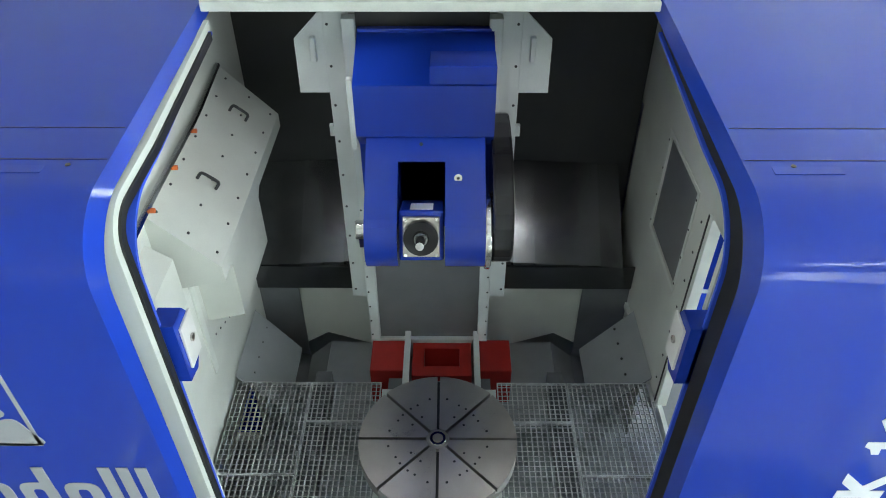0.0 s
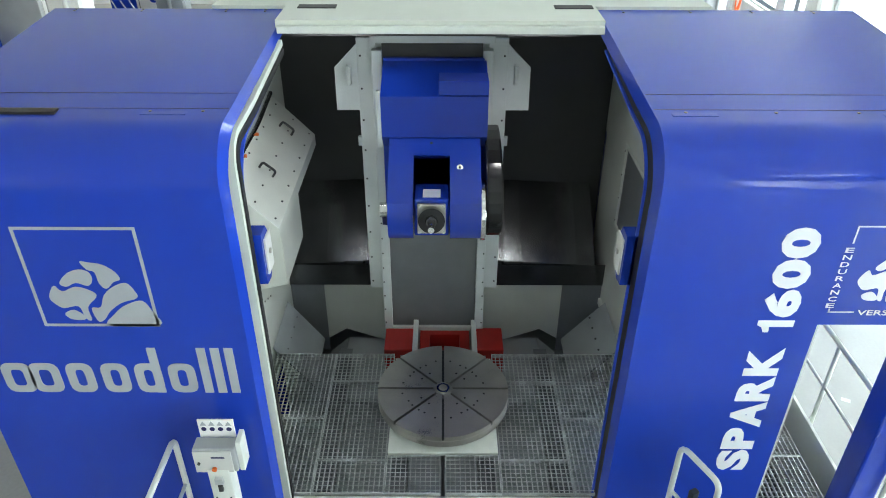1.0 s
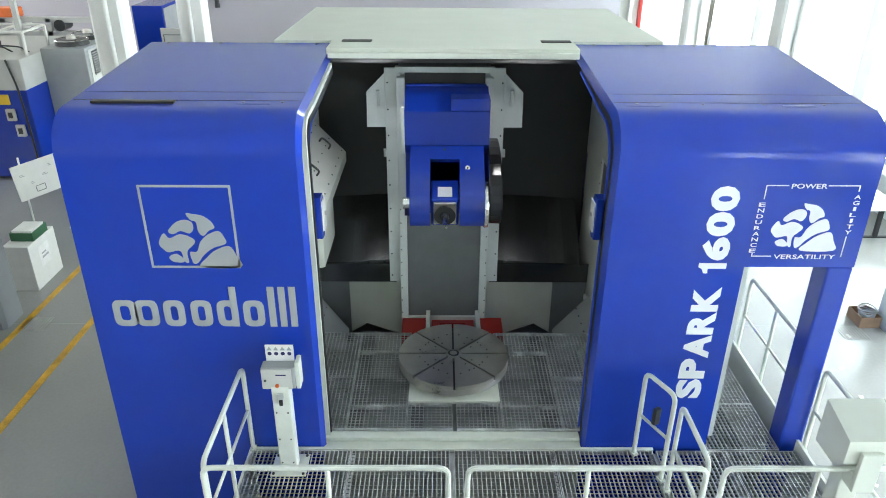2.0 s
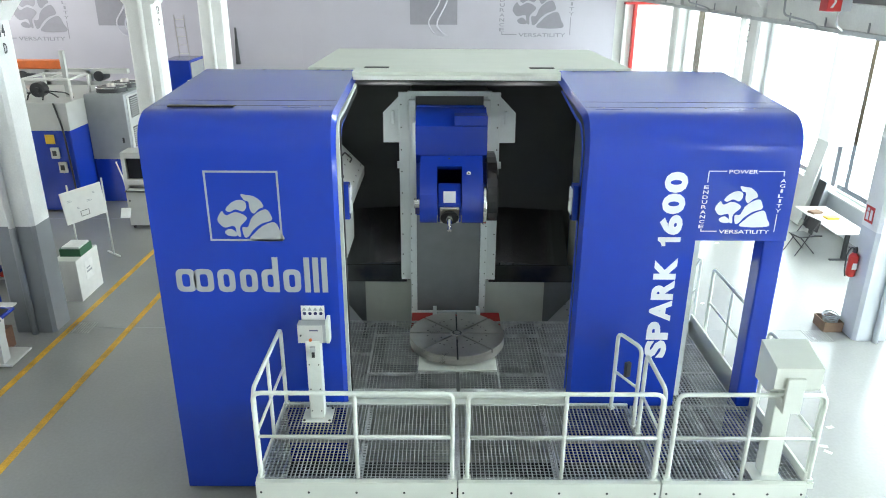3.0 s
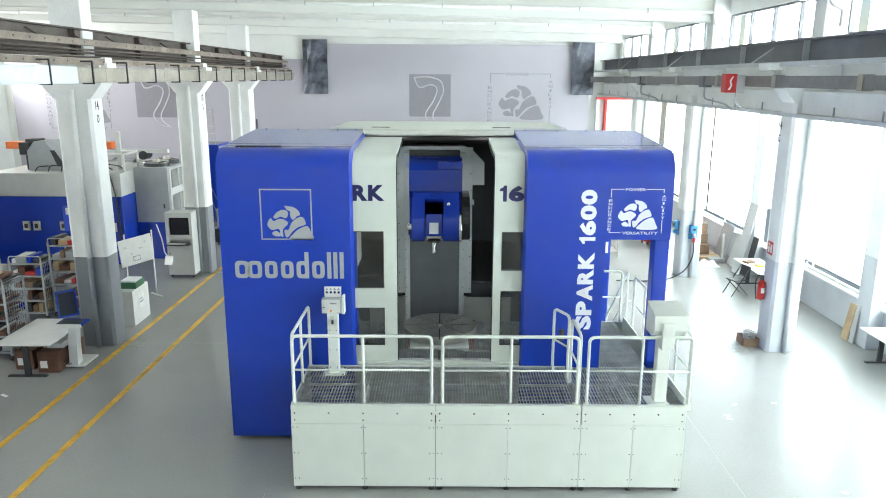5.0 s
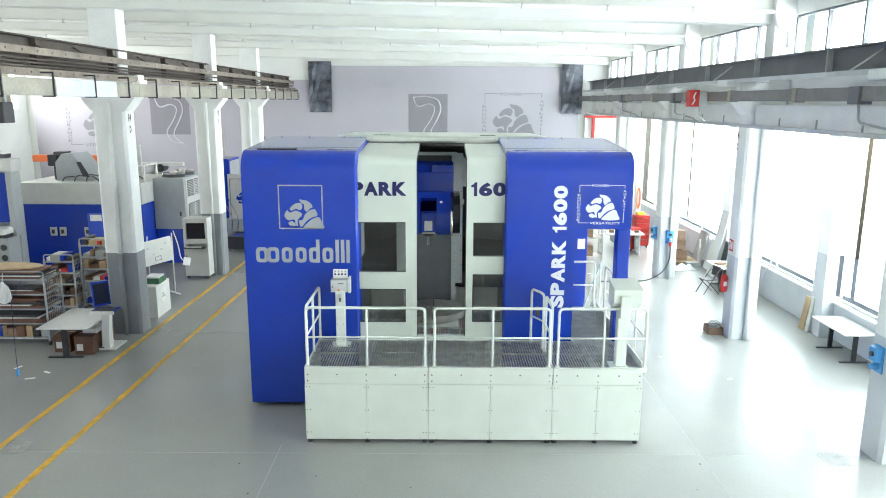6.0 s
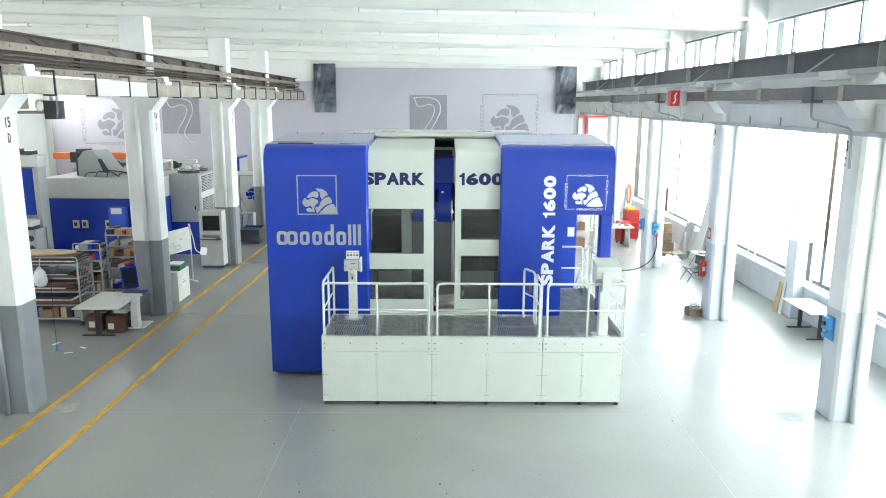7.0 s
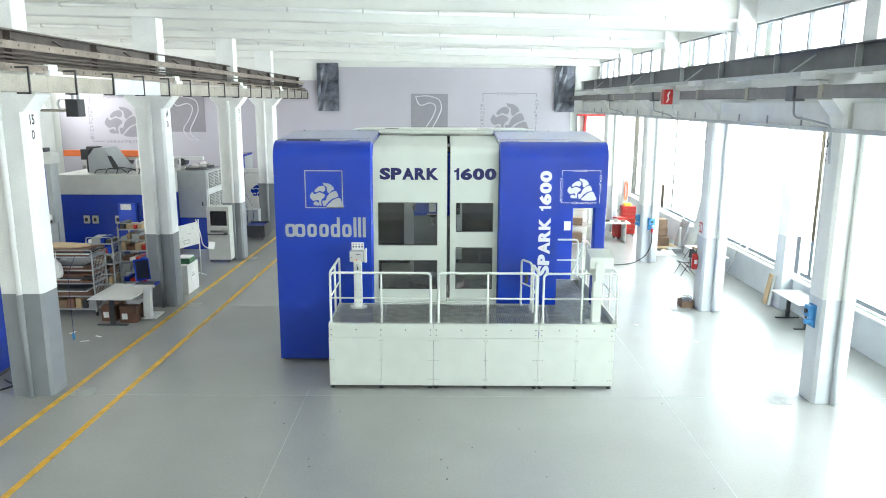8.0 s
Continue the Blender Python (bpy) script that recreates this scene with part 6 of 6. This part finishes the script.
# far end of the aisle
t = thing("stacking_bin", -8.35, 14.6, 0, "dark plastic bin with blue liner on castors", "bin")
part("tub", cutout_panel(bmesh.new(), [0, 0.04, 0.86, 0.9], [0, 0.04, 1.1, 1.14], in_any([(0.04, 0.86, 0.04, 1.1)]), 0.12, 0.62, lambda u, v, w: (u, v, w)), PLASTIC, t)
part("liner", boxes((0.04, 0.86, 0.04, 1.1, 0.2, 0.56)), BLUE, t)
for x in (0.1, 0.8):
    for y in (0.1, 1.0):
        part("castor", disc(bmesh.new(), (x - 0.02, y, 0.06), 0.06, 0.04, 12, "x"), PLASTIC, t)
t = thing("display_board", -9.3, 18.3, 0, "white display board with a blue emblem", "board")
part("board", boxes((0, 1.5, 0, 0.06, 0.3, 2.7), bevel=0.01), LAMINATE, t)
part("frame", boxes((0.08, 0.1, -0.01, 0, 0.4, 2.5), (1.38, 1.4, -0.01, 0, 0.4, 2.5), (0.1, 1.38, -0.01, 0, 2.48, 2.5)), PLASTIC, t)
part("emblem", moved(emblem(0.95), pose(0.25, -0.002, 1.35)), BLUE, t)
part("feet", boxes((0.1, 0.2, -0.3, 0.35, 0, 0.06), (1.3, 1.4, -0.3, 0.35, 0, 0.06), (0.1, 0.2, 0.0, 0.06, 0.06, 0.3), (1.3, 1.4, 0, 0.06, 0.06, 0.3)), GREYMETAL, t)
t = thing("chrome_cart", -9.0, 16.6, 0, "chrome push cart with bent rails beside grey boxes", "cart")
for k in range(3):
    part("rail", tube(bmesh.new(), rounded([(0.25 * k, 0, 0.1), (0.25 * k + 0.1, 0, 1.0), (0.25 * k - 0.3, 0, 1.9)], 0.2), 0.02, 8), CHROME, t)
part("platform", boxes((-0.1, 0.9, -0.3, 0.5, 0.12, 0.18)), GREYMETAL, t)
part("grey_case", boxes((0.1, 0.8, 0.0, 0.45, 0.18, 1.0), bevel=0.02), GREYMETAL, t)
for x in (0, 0.8):
    part("wheel", disc(bmesh.new(), (x, -0.2, 0.08), 0.08, 0.04, 14, "x"), PLASTIC, t)
t = thing("blue_cabinet", -10.4, 19.0, 0, "tall blue machine cabinet at the end of the aisle", "cabinet")
part("body", boxes((0, 1.0, 0, 1.6, 0.0, 3.3), bevel=0.02), BLUE, t)
part("side_panel", boxes((1.0, 1.02, 0.1, 1.5, 0.2, 3.2)), GREYMETAL, t)
t = thing("ladder", -10.5, 21.5, 0, "slim metal ladder leaning against the wall", "ladder")
for x in (0, 0.4):
    part("stile", tube(bmesh.new(), [(x, 0, 0), (x - 0.9, 2.1, 4.6)], 0.02, 6), STEEL, t)
for k in range(14):
    u = (k + 0.5) / 14
    part("rung", tube(bmesh.new(), [(-0.9 * u, 2.1 * u, 4.6 * u), (0.4 - 0.9 * u, 2.1 * u, 4.6 * u)], 0.014, 6), STEEL, t)
t = thing("folded_flag", -8.95, 23.79, 2.6, "narrow dark rolled banner hanging on the wall", "banner")
part("roll", disc(bmesh.new(), (0, 0, 0), 0.1, 1.5, 12, "z", 0.04), PLASTIC, t)

# ---- east aisle ----
t = thing("fire_extinguisher", 7.38, 4.62, 1.15, "red fire extinguisher on a column bracket", "fire extinguisher")
part("bottle", disc(disc(bmesh.new(), (0, 0, 0), 0.085, 0.42, 24, bevel=0.02), (0, 0, 0.42), 0.07, 0.05, 24, "z", 0.03), SIGNRED, t)
part("valve", boxes((-0.03, 0.03, -0.03, 0.03, 0.46, 0.55), (-0.12, 0.03, -0.015, 0.015, 0.55, 0.575)), PLASTIC, t)
part("hose", tube(bmesh.new(), rounded([(0, -0.03, 0.5), (-0.1, -0.05, 0.62), (-0.16, -0.03, 0.45), (-0.12, 0, 0.1), (-0.1, -0.02, 0.0)], 0.08), 0.014, 8), PLASTIC, t)
part("sticker", boxes((-0.04, 0.04, -0.092, -0.085, 0.16, 0.28)), PAPER, t)
for z in (0.1, 0.3):
    part("bracket", boxes((0, 0.14, -0.03, 0.03, z, z + 0.04)), PLASTIC, t)
t = thing("extinguisher_sign", 7.466, 4.55, 2.22, "red and white extinguisher sign on a column", "sign", -90)
part("plate", boxes((-0.16, 0.1, -0.004, 0, 0, 0.3)), SIGNRED, t)
part("symbol", boxes((-0.12, -0.05, -0.007, -0.004, 0.04, 0.18), (-0.01, 0.06, -0.007, -0.004, 0.05, 0.24), (-0.12, -0.05, -0.007, -0.004, 0.2, 0.26)), PAPER, t)
t = thing("cable_box", 7.08, 4.55, 0, "cardboard box with a grey cable coil at a column", "box")
part("carton", cutout_panel(bmesh.new(), [0, 0.012, 0.348, 0.36], [0, 0.012, 0.408, 0.42], in_any([(0.012, 0.348, 0.012, 0.408)]), 0, 0.2, lambda u, v, w: (u, v, w)), CARD, t)
part("carton_floor", boxes((0.012, 0.348, 0.012, 0.408, 0, 0.02)), CARD, t)
for k in range(6):
    r = 0.12 + 0.008 * k
    part("cable_turn", tube(bmesh.new(), [(0.2 + r * math.cos(a * 0.6), 0.2 + r * math.sin(a * 0.6), 0.14 + 0.028 * k + 0.02 * math.sin(a * 1.2 + k)) for a in range(12)], 0.012, 6), GREYMETAL, t)


def socket_station(x, y, z, label, face):
    t = thing("socket_station", x, y, z, label, "socket box", face)
    part("back_plate", boxes((-0.13, 0.13, -0.03, 0, 0, 0.46), bevel=0.01), CYAN, t)
    part("switch_box", boxes((-0.11, 0.11, -0.13, -0.03, 0.2, 0.44), bevel=0.015), CYAN, t)
    part("knob", disc(bmesh.new(), (0, -0.16, 0.32), 0.045, 0.03, 16, "y"), PLASTIC, t)
    part("socket", disc(bmesh.new(), (0, -0.15, 0.1), 0.05, 0.12, 16, "y", 0.06), CYAN, t)
    return t


socket_station(7.466, -1.85, 1.5, "blue industrial socket box on a column", -90)
s = socket_station(7.82, 10.615, 1.22, "pale blue switch box with red plug and cable on a column", 0)
part("plug", disc(bmesh.new(), (0.0, -0.17, -0.06), 0.045, 0.14, 14), SIGNRED, s, "red plug")
part("plug_cable", tube(bmesh.new(), rounded([(0, -0.17, -0.06), (0.02, -0.2, -0.5), (-0.2, -0.25, -0.95), (-0.7, -0.35, -1.2), (-1.6, -0.6, -1.2), (-2.4, -0.5, -1.2)], 0.25), 0.02, 8), PLASTIC, s)
socket_station(7.466, 10.95, 1.3, "blue industrial socket box on a column side", -90)


def trestle_table(x, y, w, d, label, rz=0):
    t = thing("work_table", x, y, 0, label, "table", rz)
    part("tabletop", boxes((0, w, 0, d, 0.715, 0.745), bevel=0.005), LAMINATE, t)
    for v in (0.2, d - 0.26):
        part("leg", boxes((w / 2 - 0.05, w / 2 + 0.05, v, v + 0.05, 0.035, 0.715)), PLASTIC, t)
        part("foot", boxes((0.08, w - 0.08, v - 0.01, v + 0.06, 0, 0.035), bevel=0.006), PLASTIC, t)
    return t


trestle_table(8.95, 8.0, 0.8, 2.1, "white-topped work table with dark legs and papers")
trestle_table(9.3, 2.35, 0.8, 1.5, "white-topped work table with dark legs by the windows")
for x, y, a, m in ((9.1, 9.4, 20, CARD), (9.3, 8.6, -15, PAPER), (9.2, 8.2, 40, PAPER), (9.25, 9.0, 5, YELLOWPLASTIC)):
    b = thing("document_folder", x, y, 0.746, "flat folder lying on the work table", "folder", a, "papers on the table")
    part("cover", boxes((0, 0.3, 0, 0.22, 0, 0.02 if m is PAPER else 0.05), bevel=0.003), m, b)
t = thing("folding_chair", 8.55, 8.75, 0, "dark folding chair beside the work table", "chair", 15)
part("seat", boxes((-0.22, 0.2, -0.2, 0.2, 0.44, 0.47), bevel=0.01), PLASTIC, t)
part("backrest", moved(boxes((-0.012, 0.012, -0.2, 0.2, 0.0, 0.3), bevel=0.006), pose(0.24, 0, 0.55, 0, 10, 0)), PLASTIC, t)
for y in (-0.2, 0.2):
    part("leg", tube(bmesh.new(), [(-0.28, y, 0), (0.28, y, 0.85)], 0.013, 6), PLASTIC, t)
    part("leg", tube(bmesh.new(), [(0.28, y * 0.95, 0), (-0.2, y * 0.95, 0.46)], 0.013, 6), PLASTIC, t)


def leaning(name, x, y, w, h, mat, label, lean=14, rz=-90, thick=0.03):
    t = thing(name, x, y, 0, label, "board", rz, "leaning boards")
    part("board", moved(boxes((0, w, -thick, 0, 0, h), bevel=0.004), pose(0, 0, 0.01, -lean, 0, 0)), mat, t)
    return t


leaning("leaning_board", 9.62, 13.4, 0.9, 1.25, GREYMETAL, "grey board leaning on the parapet wall")
leaning("leaning_board", 9.68, 12.3, 1.0, 1.1, PALEGREY, "pale grey board leaning on the parapet wall")
leaning("leaning_board", 9.45, 11.3, 0.6, 2.3, PALEGREY, "tall pale panel leaning on a wall post", 10)
leaning("leaning_board", 9.6, 10.75, 0.35, 1.3, PLASTIC, "narrow dark panel leaning on the parapet wall", 10)
leaning("leaning_board", 9.72, 5.2, 0.26, 0.9, WOOD, "narrow pale wooden board leaning by a window post", 9)
leaning("leaning_board", 9.75, 4.9, 0.14, 0.95, PALEGREY, "narrow pale board leaning by a window post", 6)
t = thing("pole", 9.3, 7.3, 0, "thin metal pole leaning on the window sill", "pole")
part("rod", tube(bmesh.new(), [(0, 0, 0.0), (0.83, 0.1, 2.2)], 0.015, 6), STEEL, t)
t = thing("trolley_stand", 9.1, 12.3, 0, "small pale roller stand on the floor", "stand")
part("base", boxes((0, 0.5, 0, 0.35, 0.02, 0.16), bevel=0.01), GREYMETAL, t)
part("mast", boxes((0.4, 0.46, 0.1, 0.2, 0.16, 1.0)), PALEGREY, t)
for i, (x, y, z, w) in enumerate(((8.6, 13.0, 0.15, 0.7), (8.65, 13.05, 0.52, 0.6), (8.75, 13.1, 0.86, 0.5))):
    b = thing("cardboard_box", x, y, z, "brown cardboard box stacked on a pallet", "box", 5 * i, "stacked boxes")
    part("carton", boxes((0, w, 0, 0.5, 0, 0.34), bevel=0.006), CARD, b)
    part("tape", boxes((0, w, 0.22, 0.28, 0.34, 0.342)), WOOD, b)
t = thing("pallet", 8.5, 12.6, 0, "wooden pallet with white plastic sheet", "pallet")
for k in range(5):
    part("slat", boxes((0, 1.1, 0.22 * k, 0.22 * k + 0.14, 0.12, 0.145)), WOOD, t)
for x in (0, 0.5, 1.0):
    part("bearer", boxes((x, x + 0.1, 0, 1.02, 0, 0.12)), WOOD, t)
t = thing("plastic_wrap", 8.3, 11.75, 0.0, "crumpled white plastic wrap on the floor", "plastic sheet")
bm = bmesh.new()
rnd = random.Random(4)
pts = [[bm.verts.new((0.12 * i, 0.12 * j, 0.02 + (rnd.random() * 0.16 if 0 < i < 8 and 0 < j < 6 else 0))) for j in range(7)] for i in range(9)]
for i in range(8):
    for j in range(6):
        bm.faces.new((pts[i][j], pts[i + 1][j], pts[i + 1][j + 1], pts[i][j + 1]))
geo = bmesh.ops.extrude_face_region(bm, geom=list(bm.faces))
for v in geo["geom"]:
    if isinstance(v, bmesh.types.BMVert):
        v.co.z -= 0.02
part("sheet", bm, PAPER, t)


def tool_cabinet(x, y, w, h, label, rz=0):
    t = thing("tool_cabinet", x, y, 0, label, "cabinet", rz, "red tool cabinets")
    part("body", boxes((0, w, 0, 0.5, 0.1, h), bevel=0.012), RED, t)
    for k in range(5):
        z = 0.16 + (h - 0.24) * k / 5
        d = part("drawer", boxes((0.03, w - 0.03, -0.02, -0.001, z, z + (h - 0.3) / 5), bevel=0.004), RED, t)
        part("handle", boxes((0.06, w - 0.06, -0.04, -0.02, z + (h - 0.3) / 5 - 0.03, z + (h - 0.3) / 5 - 0.01)), CHROME, d)
    for u in (0.06, w - 0.06):
        part("castor", disc(bmesh.new(), (u - 0.02, 0.1, 0.05), 0.05, 0.04, 12, "x"), PLASTIC, t)
        part("castor", disc(bmesh.new(), (u - 0.02, 0.42, 0.05), 0.05, 0.04, 12, "x"), PLASTIC, t)
    return t


tool_cabinet(8.05, 15.8, 0.6, 1.35, "tall red tool cabinet with yellow case on top")
tool_cabinet(7.72, 15.0, 0.42, 0.95, "red tool trolley with drawers", 20)
t = thing("tool_case", 8.15, 15.9, 1.35, "yellow tool case on the red cabinet", "case")
part("case", boxes((0, 0.32, 0, 0.3, 0, 0.12), bevel=0.02), YELLOWPLASTIC, t)
t = thing("steel_bench", 6.3, 14.3, 0, "pale bench with perforated steel end frames", "bench")
part("top", boxes((0, 1.75, 0, 0.8, 0.8, 0.86), bevel=0.006), LAMINATE, t)
for x in (0.1, 1.55):
    bm = cutout_panel(bmesh.new(), [0, 0.1, 0.22, 0.34, 0.46, 0.58, 0.7], [0, 0.12, 0.25, 0.38, 0.5, 0.62, 0.8], lambda u, v: 0.12 < v < 0.62 and (0.1 < u < 0.22 or 0.34 < u < 0.46 or 0.58 < u < 0.6) and not 0.25 < v < 0.38, x, x + 0.05, lambda u, v, w: (w, u + 0.05, v))
    part("end_frame", bm, PALEGREY, t)
for k in range(5):
    b = thing("bench_part", 6.4 + 0.33 * k, 14.5 + 0.05 * (k % 3), 0.86, "small metal part lying on the bench", "machine part", group="parts on the bench")
    part("block", boxes((0, 0.18, 0, 0.15, 0, 0.08 + 0.05 * (k % 2)), bevel=0.01), (STEEL, CARD, PLASTIC)[k % 3], b)
t = thing("storage_trolley", 5.2, 13.0, 0, "steel frame trolley loaded with cardboard boxes", "trolley")
for x in (0, 0.9):
    for y in (0, 0.7):
        part("post", boxes((x, x + 0.05, y, y + 0.05, 0.05, 1.7)), STEEL, t)
for z in (0.2, 0.9, 1.6):
    part("shelf", boxes((0, 0.95, 0, 0.75, z, z + 0.03)), STEEL, t)
for x, y, z, w, h in ((5.3, 13.1, 0.231, 0.5, 0.4), (5.35, 13.2, 0.931, 0.45, 0.3)):
    b = thing("cardboard_box", x, y, z, "brown cardboard box on a frame trolley", "box", group="boxes on the trolley")
    part("carton", boxes((0, w, 0, 0.45, 0, h), bevel=0.006), CARD, b)
t = thing("cable_hanger", 8.35, 17.0, 0, "orange cable coils hung on a pale post", "cable")
part("post", boxes((0.1, 0.35, 0.5, 0.7, 0, 2.9)), PALEGREY, t)
for k in range(3):
    r = 0.085 + 0.012 * k
    part("cable_turn", tube(bmesh.new(), [(0.22 + r * 0.7 * math.cos(a * math.pi / 8), 0.46 - 0.02 * k, 1.85 + r * 4.2 * math.sin(a * math.pi / 8)) for a in range(17)], 0.016, 6), ORANGE, t)

DRAIN = material("stained_drain_iron", (0.35, 0.345, 0.33), 0.35, 0.0, grain=0.2, scale=6)
# floor drains beside the columns, and small marks on the floor
for i, (x, y) in enumerate(((-7.15, -1.75), (-7.1, 4.6), (6.85, -2.0), (6.9, 4.4), (-7.1, 11.0))):
    t = tagged(new("floor_drain_%d" % (i + 1)), "worn square metal drain grid in the floor", "drain", kind="structure")
    bm = bmesh.new()
    for k in range(9):
        box(bm, x - 0.22 + 0.05 * k, x - 0.19 + 0.05 * k, y - 0.22, y + 0.22, 0, 0.004)
    part("grid", bm, DRAIN, t)
rnd = random.Random(11)
bm = bmesh.new()
for k in range(26):
    x, y = rnd.uniform(-3.5, 4.5), rnd.uniform(-7.5, -2.2)
    s = rnd.uniform(0.012, 0.03)
    box(bm, x, x + s, y, y + s * 1.4, 0, 0.003)
tagged(link_mesh("floor_specks", bm, PLASTIC), "small dark scraps on the grey floor", "scraps", kind="stuff")
for k in range(14):
    x, y = rnd.uniform(5.0, 6.9), rnd.uniform(-3.0, 12.0)
    s = thing("paper_scrap", x, y, 0.001, "small white paper scrap lying on the floor", "paper", rnd.uniform(0, 180), "paper scraps")
    part("sheet", boxes((0, 0.11, 0, 0.06, 0, 0.003)), PAPER, s)
bm = boxes((-20.5, 7.0, 4.615, 4.623, 0, 0.002), (-20.5, 9.5, -1.905, -1.897, 0, 0.002), (-2.6, -2.592, -13, -1.6, 0, 0.002), (4.6, 4.608, -13, 18, 0, 0.002), (-20.5, 9.5, 10.996, 11.004, 0, 0.002))
structure("floor_joints", bm, GREYMETAL, "thin joints in the poured floor", "floor joint")


# ---- what moves ----
LEFT_EDGE = [(0.0, -1.36), (3.0, -1.36), (3.5, -1.3), (4.0, -1.12), (4.5, -0.92), (5.2, -0.61), (6.0, -0.3), (6.5, -0.18), (7.0, -0.03), (7.5, 0.11), (8.0, 0.23)]
RIGHT_EDGE = [(0.0, 1.45), (2.9, 1.45), (3.5, 1.29), (4.0, 1.15), (4.5, 1.02), (5.2, 0.83), (6.0, 0.64), (6.5, 0.54), (7.0, 0.42), (7.5, 0.34), (8.0, 0.3)]
TILT = [(0.0, 25), (1.0, 7), (1.7, -5), (2.8, -27), (3.5, -41), (4.0, -52), (4.7, -66), (5.6, -83), (6.1, -90), (8.0, -90)]


def motions():
    walk(left_leaf, [(t, pose(x, 0, 0)) for t, x in LEFT_EDGE])
    walk(right_leaf, [(t, pose(x, 0, 0)) for t, x in RIGHT_EDGE])
    walk(spindle, [(t, pose(0, *AXLE, -a, 0, 0)) for t, a in TILT])


motions()
